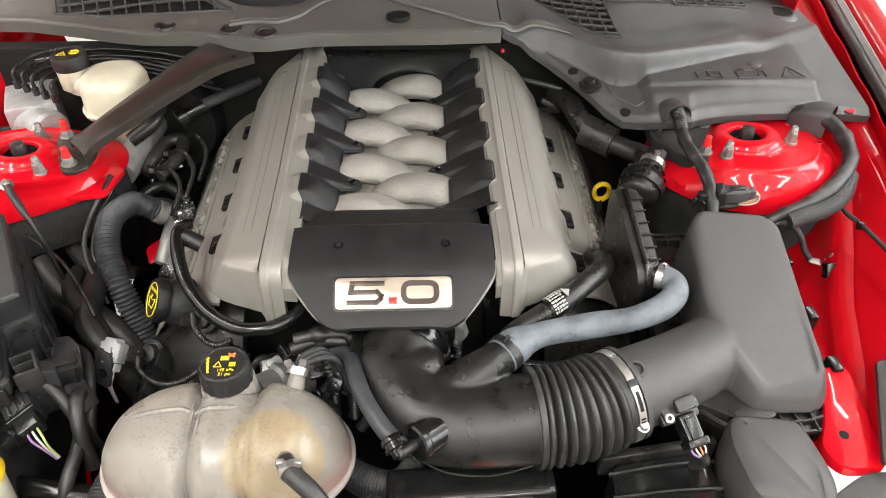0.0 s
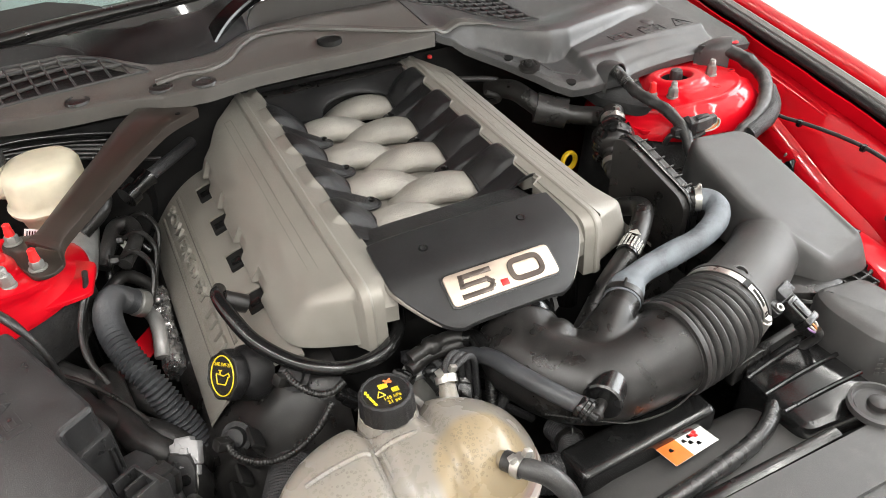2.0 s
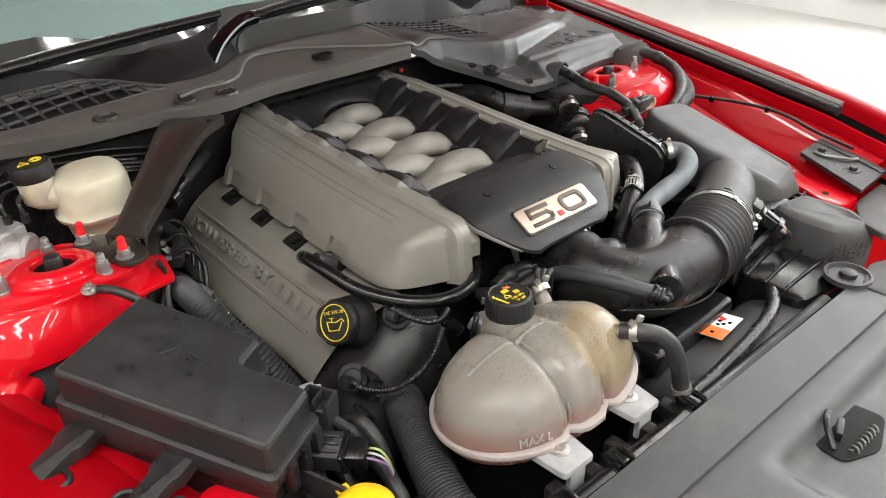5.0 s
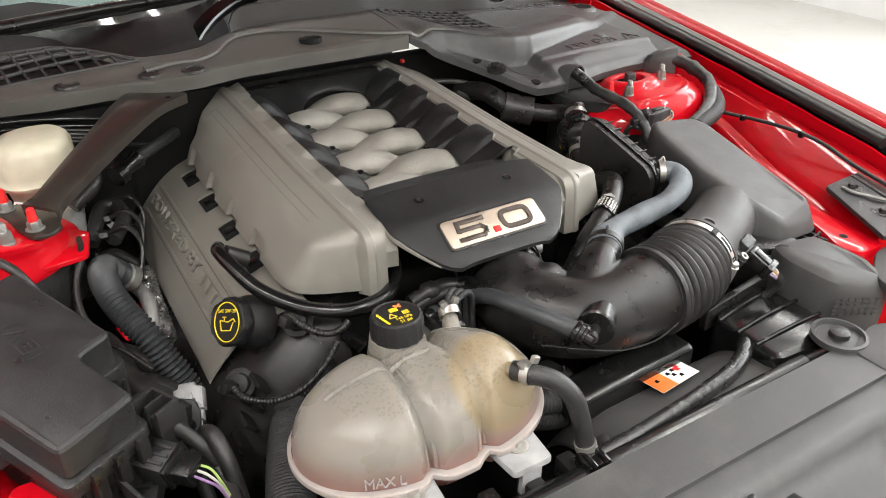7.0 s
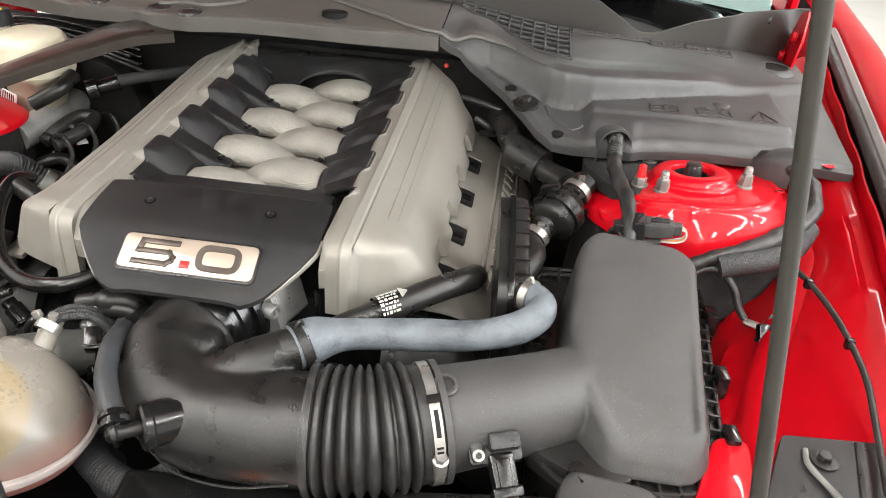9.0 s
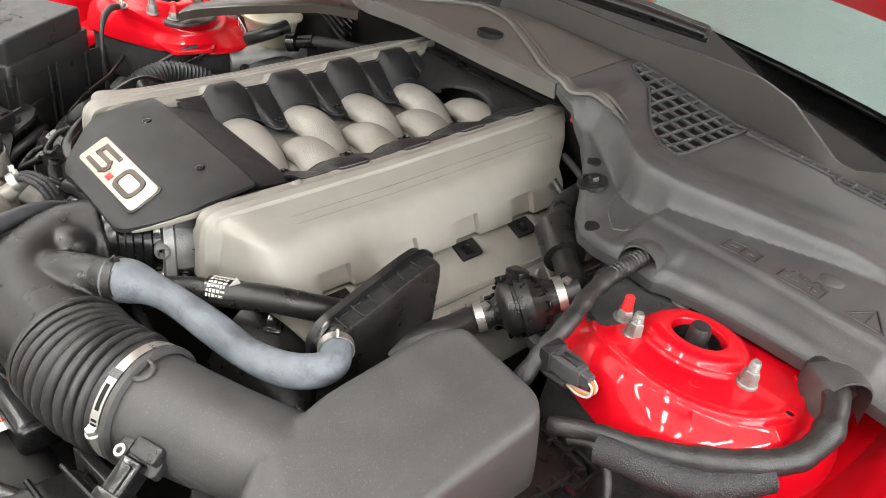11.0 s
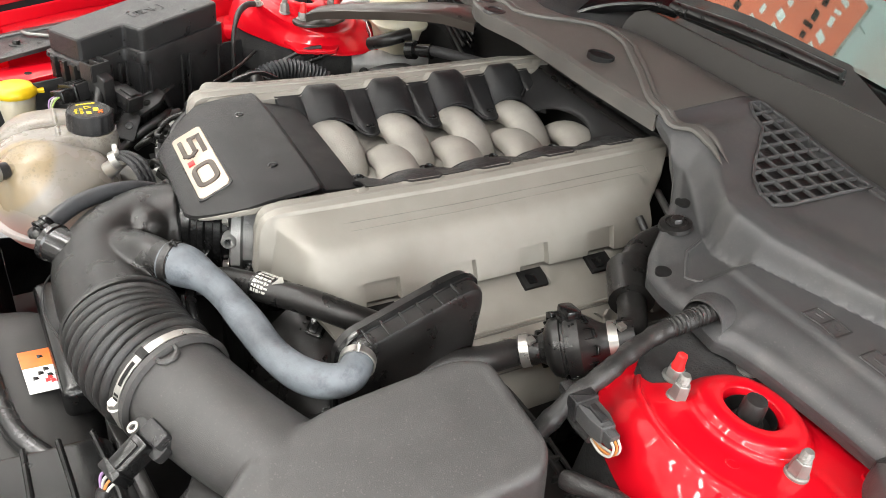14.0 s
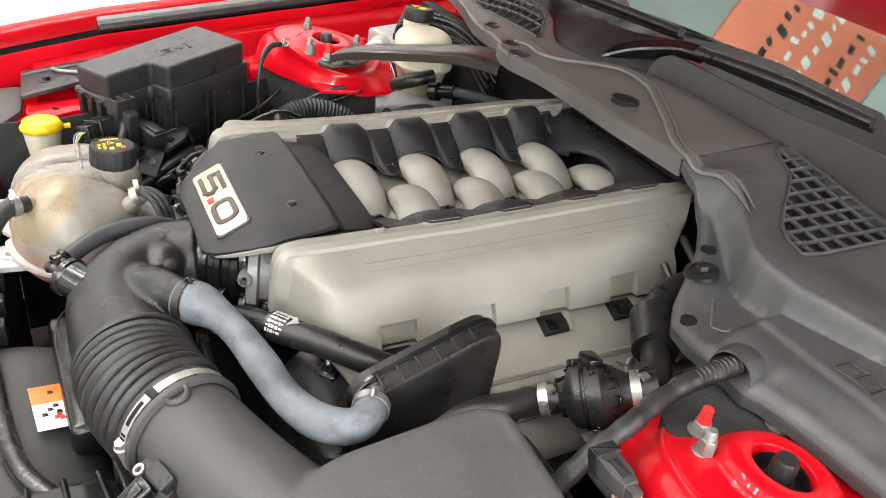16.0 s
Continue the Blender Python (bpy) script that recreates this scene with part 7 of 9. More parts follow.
def build_fuse_box():
    f = thing("fuse_box", (-0.545, -0.235, 0.78), "charcoal plastic fuse box with a moulded lid", "fuse box")
    lid = LID
    bm = bmesh.new()
    slab(bm, [(q.x, q.y) for q in lid], 0.895, 0.945, 0.0045, r=0.009, lift=lid_tilt)
    lidp = part("lid", bm, FUSE, f, "smooth lid", sharp=22)
    bm = bmesh.new()
    big = offset([Vector((q.x, q.y)) for q in lid], -0.006)
    slab(bm, big, 0.882, 0.9075, 0.0025, r=0.01, lift=lid_tilt)
    slab(bm, offset([Vector((q.x, q.y)) for q in lid], -0.002), 0.87, 0.8965, 0.002, r=0.008, lift=lid_tilt)
    part("lid_lip", bm, FUSE, lidp)
    bm = bmesh.new()
    slab(bm, offset([Vector((q.x, q.y)) for q in lid], 0.003), 0.77, 0.894, 0.002, r=0.005)
    body = part("body", bm, SATIN, f)
    # pressed sign on the lid
    c = (LID[0] + LID[1] + LID[2] + LID[5]) / 4
    bm = bmesh.new()
    m = axes((c.x + 0.005, c.y, 0.9455 + lid_tilt(c.x, c.y)), (0.35, -0.94, -0.108), (0.94, 0.35, 0.04))
    for line in (((-0.024, 0.012), (-0.029, 0.012), (-0.029, -0.012), (-0.024, -0.012)), ((0.024, 0.012), (0.029, 0.012), (0.029, -0.012), (0.024, -0.012)), ((-0.022, -0.008), (-0.012, 0.01), (-0.002, -0.008)),
                 ((-0.018, 0.004), (-0.006, 0.004)), ((-0.012, 0.01), (-0.012, -0.01)), ((0.002, 0.008), (0.02, 0.008), (0.02, -0.008), (0.002, -0.008)), ((0.007, 0.003), (0.016, 0.003)), ((0.007, -0.003), (0.016, -0.003))):
        for a, b in zip(line, line[1:]):
            tube(bm, [m @ Vector((*a, -0.0002)), m @ Vector((*b, -0.0002))], 0.0005, 5, 1)
    part("moulded_sign", bm, FUSE, lidp)
    # latches and ribs on the front end
    e = (LID[3] - LID[2]).normalized()
    for k in range(3):
        bm = bmesh.new()
        p = LID[2].lerp(LID[3], 0.25 + 0.3 * k)
        block(bm, (p.x + 0.005, p.y - 0.004, 0.872), (0.012, 0.012, 0.036), (0, 0, 28), bevel=0.002)
        part("latch", bm, SATIN, body)
    for k in range(4):
        bm = bmesh.new()
        p = LID[3].lerp(LID[4], 0.2 + 0.2 * k)
        block(bm, (p.x + 0.004, p.y, 0.84), (0.006, 0.006, 0.08), (0, 0, -20), bevel=0.002)
        part("rib", bm, SATIN, body)
    # flat panels and their upright beads on the engine side of the box
    for a, b, n in ((4, 5, 1), (5, 0, 2)):
        p, q = LID[a], LID[b]
        d = (q - p).normalized()
        L = (q - p).length
        for k in range(n):
            bm = bmesh.new()
            m = axes((*(p.lerp(q, (k + 0.5) / n)), 0.836), (d.x, d.y, 0), (0, 0, 1))
            h = L / n * 0.4
            slab(bm, [(-h, -0.062), (h, -0.062), (h, 0.05), (-h, 0.05)], -0.004, 0.0055, 0.002, place=m, r=0.006)
            panel = part("side_panel", bm, FUSE, body)
            for x in (-h, h):
                bm = bmesh.new()
                tube(bm, [m @ Vector((x, -0.06, 0.006)), m @ Vector((x, 0.05, 0.006))], 0.0025, 8, 2)
                part("bead", bm, FUSE, panel)
    bm = bmesh.new()
    p = LID[3]
    slab(bm, [(-0.018, -0.045), (0.018, -0.045), (0.02, 0.02), (0.0, 0.03), (-0.018, 0.03)], -0.012, 0.008, 0.003, place=axes((p.x + 0.025, p.y + 0.02, 0.86), (0.8, 0.55, 0), (0, 0, 1)), r=0.004)
    corner = part("corner_bracket", bm, FUSE, body)
    e = axes((p.x + 0.016, p.y + 0.018, 0.895), (0.87, 0.5, 0), (-0.5, 0.87, 0))
    for a, b, w, h in ((0, 0.016, 0.026, 0.004), (0, -0.016, 0.026, 0.004), (0.013, 0, 0.004, 0.034), (0, 0.0, 0.022, 0.003)):
        bm = bmesh.new()
        slab(bm, [(a - w / 2, b - h / 2), (a + w / 2, b - h / 2), (a + w / 2, b + h / 2), (a - w / 2, b + h / 2)], -0.02, 0.008, 0.001, place=e)
        part("latch_wall", bm, FUSE, corner)
    # mounting arms to the wing
    for q in (0.1, 0.58):
        p = LID[1].lerp(LID[2], q)
        d = (LID[1] - LID[0]).normalized()
        bm = bmesh.new()
        m = axes((p.x, p.y, 0.884), (d.x, d.y, -0.1), (-d.y, d.x, 0))
        slab(bm, [(-0.02, -0.019), (0.026, -0.019), (0.032, -0.0145), (0.094, -0.0135), (0.095, 0.0135), (0.032, 0.0145), (0.026, 0.019), (-0.02, 0.019)], -0.01, 0.006, 0.003, place=m, r=0.003)
        arm = part("mounting_arm", bm, FUSE, f)
        side = 1 if q < 0.3 else -1
        bm = bmesh.new()
        tube(bm, [m @ Vector((0.062 + 0.013 * math.cos(a), side * (0.012 + 0.02 * max(0.0, math.sin(a))), -0.006)) for a in span(0, math.pi, 10)], 0.0035, 8, 2, flat=1.8)
        part("loop", bm, FUSE, arm)
        bm = bmesh.new()
        slab(bm, [(0.052, side * 0.012), (0.072, side * 0.012), (0.07, side * 0.022), (0.054, side * 0.022)] if side > 0 else [(0.054, -0.022), (0.07, -0.022), (0.072, -0.012), (0.052, -0.012)], -0.012, -0.006, 0.001, place=m)
        part("loop_catch", bm, SATIN, arm)


LID = [Vector(p) for p in ((-0.525, -0.09), (-0.645, -0.15), (-0.525, -0.368), (-0.453, -0.329), (-0.49, -0.2545), (-0.454, -0.234))]
build_fuse_box()

def build_fuse_connector():
    """Long black connector with ribbed halves and a loop of coloured wires into the taped harness."""
    p = thing("harness_connector", (-0.44, -0.345, 0.84), "long black harness connector with coloured wires beside the fuse box", "connector")
    m = axes((-0.441, -0.346, 0.853), (0.62, -0.78, 0.05), (0.76, 0.6, 0.25))
    bm = bmesh.new()
    slab(bm, [(-0.03, -0.017), (0.012, -0.017), (0.012, 0.017), (-0.03, 0.017)], -0.014, 0.012, 0.003, place=m, r=0.003)
    half = part("socket_half", bm, FUSE, p, sharp=30)
    bm = bmesh.new()
    slab(bm, [(0.012, -0.014), (0.036, -0.013), (0.036, 0.013), (0.012, 0.014)], -0.011, 0.009, 0.002, place=m, r=0.003)
    slab(bm, [(0.008, -0.0185), (0.014, -0.0185), (0.014, 0.0185), (0.008, 0.0185)], -0.015, 0.0135, 0.001, place=m, r=0.003)
    part("plug_half", bm, GLOSS, p, sharp=30)
    for y in (-0.009, 0.0, 0.009):
        bm = bmesh.new()
        slab(bm, [(-0.026, y - 0.002), (0.006, y - 0.002), (0.006, y + 0.002), (-0.026, y + 0.002)], 0.0115, 0.0145, 0.0008, place=m)
        part("rib", bm, FUSE, half)
    for k, c in enumerate(("purple", "green", "white", "purple", "green")):
        bm = bmesh.new()
        y = -0.009 + 0.0045 * k
        tube(bm, [m @ Vector(q) for q in ((-0.03, y, 0.002), (-0.04, y + 0.003, 0.012 - 0.001 * k), (-0.038, 0.02 + 0.4 * y, 0.017), (-0.026, 0.034, 0.009), (-0.012, 0.038 + 0.3 * y, -0.012))], 0.0014, 6, 6)
        part("wire", bm, WIRES[c], p)
    for k, c in enumerate(("purple", "white", "green")):
        bm = bmesh.new()
        y = -0.006 + 0.006 * k
        tube(bm, [m @ Vector(q) for q in ((0.035, y, 0.0), (0.046, y, -0.003), (0.054, 0.5 * y, -0.016), (0.056, 0.3 * y, -0.04))], 0.0014, 6, 5)
        part("wire", bm, WIRES[c], p)
    bm = bmesh.new()
    tube(bm, [m @ Vector(q) for q in ((-0.02, 0.036, 0.004), (-0.008, 0.039, -0.014), (0.008, 0.038, -0.035), (0.02, 0.034, -0.07), (0.024, 0.03, -0.11))], 0.0075, 10, 6)
    part("taped_lead", bm, RUBBER, p, "black taped lead")


build_fuse_connector()
for at, turn in (((-0.425, -0.27, 0.84), (10, 0, 120)), ((-0.465, -0.33, 0.81), (0, 0, 160))):
    build_plug("harness_plug", at, (0.03, 0.045, 0.026), turn, "black harness plug beside the fuse box", ())
grey_plug = thing("pale_plug", (-0.39, -0.214, 0.787), "pale grey plug with pink and white wires in the harness", "connector")
m = axes((-0.391, -0.212, 0.796), (0.9, -0.3, 0.1), (0.2, 0.75, 0.6))
bm = bmesh.new()
slab(bm, [(-0.016, -0.006), (0.016, -0.006), (0.017, 0.02), (0.009, 0.022), (0.008, 0.027), (-0.01, 0.027), (-0.011, 0.022), (-0.017, 0.02)], -0.009, 0.009, 0.002, place=m, r=0.001)
part("housing", bm, PALE, grey_plug, sharp=30)
bm = bmesh.new()
slab(bm, [(-0.013, -0.018), (0.013, -0.018), (0.014, -0.007), (-0.014, -0.007)], -0.007, 0.007, 0.002, place=m, r=0.001)
slab(bm, [(-0.006, -0.008), (0.006, -0.008), (0.005, 0.014), (-0.005, 0.014)], 0.0085, 0.012, 0.001, place=m, r=0.001)
part("retainer", bm, PALE, grey_plug, sharp=30)
for k, c in enumerate(("purple", "white", "purple", "white")):
    bm = bmesh.new()
    x = -0.009 + 0.006 * k
    tube(bm, [m @ Vector(q) for q in ((x, -0.017, 0), (x, -0.026, -0.001), (0.3 * x, -0.04, -0.012), (0.2 * x - 0.004, -0.06, -0.04))], 0.0014, 6, 4)
    part("wire", bm, WIRES[c], grey_plug)
build_hose("harness_bundle", [(-0.395, -0.3, 0.83), (-0.39, -0.32, 0.84), (-0.385, -0.345, 0.82), (-0.38, -0.36, 0.76)], 0.009, RUBBER, "black taped wiring harness by the fuse box", category="cable")

# ---- passenger side: corrugated hoses and cables ----
hose = build_hose("corrugated_hose", [(-0.4, 0.095, 0.81), (-0.415, 0.086, 0.83), (-0.427, 0.064, 0.85), (-0.434, 0.011, 0.865), (-0.432, -0.03, 0.86), (-0.422, -0.064, 0.845), (-0.407, -0.092, 0.825), (-0.394, -0.11, 0.795), (-0.383, -0.122, 0.77), (-0.37, -0.14, 0.73)],
                  0.0188, DULLHOSE, "black corrugated hose curving down beside the engine", 20, ribs=0.0068, depth=0.0042)
bm = bmesh.new()
lathe(bm, (-0.398, 0.096, 0.808), (-0.65, -0.3, 0.7), [(-0.012, 0.017), (-0.01, 0.0198), (0.004, 0.0198), (0.006, 0.017)], 24)
part("end_collar", bm, NUT, hose, "bare metal end collar")
build_hose("silver_pipe", [(-0.415, 0.115, 0.8), (-0.4, 0.125, 0.785), (-0.385, 0.095, 0.78), (-0.382, 0.055, 0.78), (-0.388, 0.02, 0.76)], 0.0105, ALU, "bare metal pipe joining the corrugated hose", 14)
build_hose("braided_radiator_hose", [(-0.25, -0.19, 0.74), (-0.278, -0.245, 0.762), (-0.306, -0.305, 0.772), (-0.332, -0.37, 0.77), (-0.346, -0.42, 0.762), (-0.345, -0.47, 0.745)], 0.027, BRAID, "thick black woven radiator hose", 22, ribs=0.0042, depth=0.0013, ends=((0.06, ZINC),))
for dx, dz in ((0.0, 0.0), (0.012, -0.03)):
    build_hose("braided_radiator_hose", [(-0.085 + dx, -0.345, 0.76 + dz), (-0.07 + dx, -0.378, 0.782 + dz), (-0.034 + dx, -0.404, 0.786 + dz), (0.0 + dx, -0.41, 0.783 + dz), (0.022 + dx, -0.388, 0.78 + dz), (0.024 + dx, -0.35, 0.77 + dz)], 0.0165, BRAID, "thick black woven hose looping below the intake elbow", 20, ribs=0.0036, depth=0.0011, ends=((0.8, SATIN),))
build_hose("black_hose", [(-0.46, 0.03, 0.75), (-0.455, -0.05, 0.8), (-0.44, -0.15, 0.8), (-0.405, -0.185, 0.775), (-0.375, -0.2, 0.7)], 0.018, RUBBER, "black rubber hose low beside the engine")
build_hose("black_hose", [(-0.5, -0.02, 0.78), (-0.48, -0.09, 0.81), (-0.44, -0.14, 0.8), (-0.41, -0.165, 0.76), (-0.39, -0.18, 0.7)], 0.014, RUBBER, "black rubber hose low in the bay")
build_hose("thin_cable", [(-0.447, 0.075, 0.897), (-0.45, 0.045, 0.892), (-0.466, 0.01, 0.868), (-0.47, -0.03, 0.845), (-0.455, -0.065, 0.82), (-0.435, -0.09, 0.78)], 0.004, RUBBER, "thin black cable hanging by the strut tower", 8, category="cable")
ground = build_hose("ground_cable", [(-0.551, -0.018, 0.945), (-0.54, -0.035, 0.947), (-0.524, -0.054, 0.938), (-0.508, -0.068, 0.91), (-0.5, -0.072, 0.87), (-0.496, -0.07, 0.8)], lambda u, s: 0.0058 - 0.002 * step((u - 0.2) / 0.2), RUBBER, "black ground cable from the strut tower", 10, category="cable")
bm = bmesh.new()
hexbolt(bm, (-0.559, -0.007, 0.941), (0.1, -0.2, 1), 0.007, 0.006, 0.01, stud=0.006)
tube(bm, [(-0.559, -0.007, 0.943), (-0.553, -0.015, 0.944), (-0.547, -0.023, 0.945)], 0.0048, 8, 2, flat=0.6)
part("terminal", bm, ZINC, ground, "zinc ring terminal with a bolt")

# ---- oil filler and plugs on the cam cover ----
def build_oil_cap():
    o = thing("oil_filler_cap", (-0.335, -0.19, 0.84), "black oil filler cap with yellow print", "oil cap")
    ax = Vector((-0.8, -0.32, 0.5)).normalized()
    at = Vector((-0.327, -0.176, 0.871))
    bm = bmesh.new()
    lathe(bm, at - ax * 0.05, ax, [(0, 0.035), (0.02, 0.033), (0.03, 0.027), (0.034, 0.027)], 32)
    lathe(bm, at - ax * 0.022, ax, [(0.006, 0.0285), (0.009, 0.03), (0.017, 0.0297), (0.021, 0.0285), (0.022, 0.027), (0.021, 0.0255), (0.021, 0)], 44, squash=lambda a: 1 + 0.03 * math.copysign(1, math.sin(7 * a)))
    cap = part("cap", bm, BLACK, o, sharp=30)
    across = Vector((0.75, -0.62, 0.13))
    across -= ax * across.dot(ax)
    m = axes(at - ax * 0.0006, across, ax.cross(across))
    bm = bmesh.new()
    pts = [m @ Vector((0.0205 * math.cos(a), 0.0235 * math.sin(a), 0.0002)) for a in span(0, 2 * math.pi, 32)]
    tube(bm, pts, 0.0008, 6, 1)
    lettering(bm, "SAE 5W-20", 0.0062, m @ Matrix.Translation((0, 0.013, 0)), 0.0003)
    for a, b in (((-0.011, 0.002), (-0.009, -0.01)), ((-0.009, -0.01), (0.006, -0.01)), ((0.006, -0.01), (0.011, 0.0)), ((-0.011, 0.002), (0.002, 0.0)), ((0.002, 0.0), (0.011, 0.004)), ((0.011, 0.004), (0.014, 0.0)), ((-0.004, 0.001), (-0.004, 0.006)), ((-0.007, 0.006), (-0.001, 0.006))):
        tube(bm, [m @ Vector((*a, 0.0002)), m @ Vector((*b, 0.0002))], 0.0008, 5, 1)
    part("print", bm, PRINT_Y, cap)


build_oil_cap()


def build_sensor(at, axis, label):
    s = thing("cam_sensor", at, label, "sensor", "cam sensors")
    bm = bmesh.new()
    lathe(bm, at, axis, [(0, 0.019), (0.004, 0.019), (0.005, 0.013), (0.014, 0.012), (0.016, 0.009)], 20)
    body = part("body", bm, BLACK, s)
    bm = bmesh.new()
    block(bm, tuple(Vector(at) + Vector(axis).normalized() * 0.016 + Vector((-0.012, -0.006, 0.004))), (0.02, 0.014, 0.014), (0, 30, 20), bevel=0.003)
    part("plug", bm, SATIN, body)


build_sensor((-0.25, -0.206, 0.862), (-0.3, -0.6, 0.7), "black round sensor on the cam cover")
build_sensor((-0.33, -0.212, 0.804), (-0.4, -0.6, 0.6), "black round sensor low on the cam cover")
build_hose("ribbed_wire", [(-0.262, -0.216, 0.882), (-0.256, -0.236, 0.879), (-0.24, -0.254, 0.872), (-0.222, -0.262, 0.872), (-0.205, -0.258, 0.878)], 0.0045, SATIN, "thin black corrugated wire sleeve", 8, ribs=0.004, category="cable", depth=0.001)
build_hose("ribbed_wire", [(-0.345, -0.226, 0.82), (-0.338, -0.25, 0.815), (-0.312, -0.272, 0.814), (-0.28, -0.283, 0.825), (-0.25, -0.282, 0.845), (-0.225, -0.27, 0.865)], 0.0045, SATIN, "thin black corrugated wire sleeve", 8, ribs=0.004, category="cable", depth=0.001)

# ---- brake fluid reservoir, brace, valve block ----
def build_reservoir():
    r = thing("brake_fluid_reservoir", (-0.465, 0.23, 0.86), "ivory plastic brake fluid reservoir with black cap", "reservoir")
    bm = bmesh.new()
    out = rounded([(-0.527, 0.222), (-0.517, 0.268), (-0.48, 0.29), (-0.43, 0.286), (-0.408, 0.255), (-0.415, 0.205), (-0.44, 0.182), (-0.505, 0.184)], 0.022, 5)
    rings = []
    for z, d in ((0.855, 0.03), (0.862, 0.025), (0.9, 0.014), (0.924, 0.008), (0.928, 0.0), (0.934, -0.0015), (0.937, 0.002), (0.945, 0.003), (0.978, 0.004), (0.986, 0.008), (0.9905, 0.013), (0.993, 0.019), (0.9945, 0.025)):
        rings.append([bm.verts.new((q.x, q.y, z + (0.03 * (q.y - 0.23) if z > 0.97 else 0))) for q in offset(out, d)])
    skin(bm, rings)
    lathe(bm, (-0.53, 0.245, 0.95), (-0.1, 0.1, 1), [(0, 0.012), (0.012, 0.025), (0.045, 0.025)], 24)
    tube(bm, [(-0.53, 0.245, 0.968), (-0.5, 0.235, 0.965)], 0.022, 16, 3)
    body = part("body", bm, NYLON, r, sharp=50)
    bm = bmesh.new()
    slab(bm, [(-0.018, -0.012), (0.018, -0.012), (0.018, 0.012), (-0.018, 0.012)], 0, 0.0006, 0.0001, place=axes((-0.497, 0.192, 0.9), (0.9, -0.1, -0.35), (0.35, -0.2, 0.9)))
    lab = part("paper_label", bm, WHITE, body, "white label with a bar code")
    bm = bmesh.new()
    for k in range(9):
        slab(bm, [(-0.015 + 0.0033 * k, -0.009), (-0.0135 + 0.0033 * k, -0.009), (-0.0135 + 0.0033 * k, 0.009), (-0.015 + 0.0033 * k, 0.009)], 0.0006, 0.0009, 0.0001, place=axes((-0.497, 0.192, 0.9), (0.9, -0.1, -0.35), (0.35, -0.2, 0.9)))
    part("print_bars", bm, GLOSS, lab)
    bm = bmesh.new()
    lathe(bm, (-0.534, 0.252, 0.993), (-0.05, 0.05, 1), [(0, 0.028), (0.003, 0.029), (0.02, 0.0285), (0.023, 0.027), (0.024, 0.024), (0.023, 0.022), (0.023, 0)], 48, squash=lambda a: 1 + 0.012 * math.sin(24 * a))
    cap = part("cap", bm, BLACK, r, "black cap with yellow warning print", sharp=30)
    m = axes((-0.535, 0.253, 1.0172), (1, 0, 0.05), (0, 1, -0.05))
    bm = bmesh.new()
    tri = [(-0.016, -0.008), (-0.001, -0.008), (-0.0085, 0.005)]
    for a, b in zip(tri, tri[1:] + tri[:1]):
        tube(bm, [m @ Vector((*a, 0)), m @ Vector((*b, 0))], 0.0009, 5, 1)
    block(bm, tuple(m @ Vector((-0.0085, -0.003, 0))), (0.0015, 0.006, 0.0006), bevel=0)
    tube(bm, [m @ Vector((0.01 + 0.0075 * math.cos(a), 0.002 + 0.0075 * math.sin(a), 0)) for a in span(0, 2 * math.pi, 16)], 0.001, 5, 1)
    tube(bm, [m @ Vector((0.01 + 0.004 * math.cos(a), 0.002 + 0.004 * math.sin(a), 0)) for a in span(0, 2 * math.pi, 12)], 0.0008, 5, 1)
    part("print", bm, PRINT_Y, cap)
    bm = bmesh.new()
    tube(bm, [(-0.44, 0.17, 0.9), (-0.405, 0.19, 0.92), (-0.4, 0.23, 0.93)], 0.012, 12, 6)
    part("bracket_strap", bm, SATIN, r, "black bracket strap")


build_reservoir()


def build_brace():
    b = thing("strut_brace", (-0.37, 0.17, 0.93), "dark bronze-black painted strut brace bar", "strut brace")
    bm = bmesh.new()
    spine = smooth_path([(-0.482, 0.072, 0.951), (-0.462, 0.09, 0.961), (-0.425, 0.128, 0.974), (-0.365, 0.195, 0.991), (-0.315, 0.25, 1.003), (-0.268, 0.295, 1.004)], 8)
    rings = []
    for i, p in enumerate(spine):
        t = (spine[min(i + 1, len(spine) - 1)] - spine[max(i - 1, 0)]).normalized()
        side = Vector((t.y, -t.x, 0)).normalized()
        w = 0.02 + 0.027 * (i / (len(spine) - 1)) ** 2 + 0.008 * math.exp(-(i / 4) ** 2)
        prof = ((-w, -0.013), (-w - 0.001, 0.0015), (-w + 0.001, 0.0035), (-w * 0.4, 0.0045), (w * 0.4, 0.0045), (w - 0.001, 0.0035), (w + 0.001, 0.0015), (w, -0.013), (w - 0.002, -0.013), (w - 0.003, 0.0), (-w + 0.003, 0.0), (-w + 0.002, -0.013))
        rings.append([bm.verts.new(p + side * a + Vector((0, 0, c))) for a, c in prof])
    skin(bm, rings)
    part("bar", bm, BRONZE, b, sharp=45)
    bm = bmesh.new()
    lathe(bm, (-0.266, 0.25, 1.0085), (0, 0, 1), [(0, 0.004), (0.001, 0.004)], 10)
    part("hole", bm, MATT, b)


build_brace()


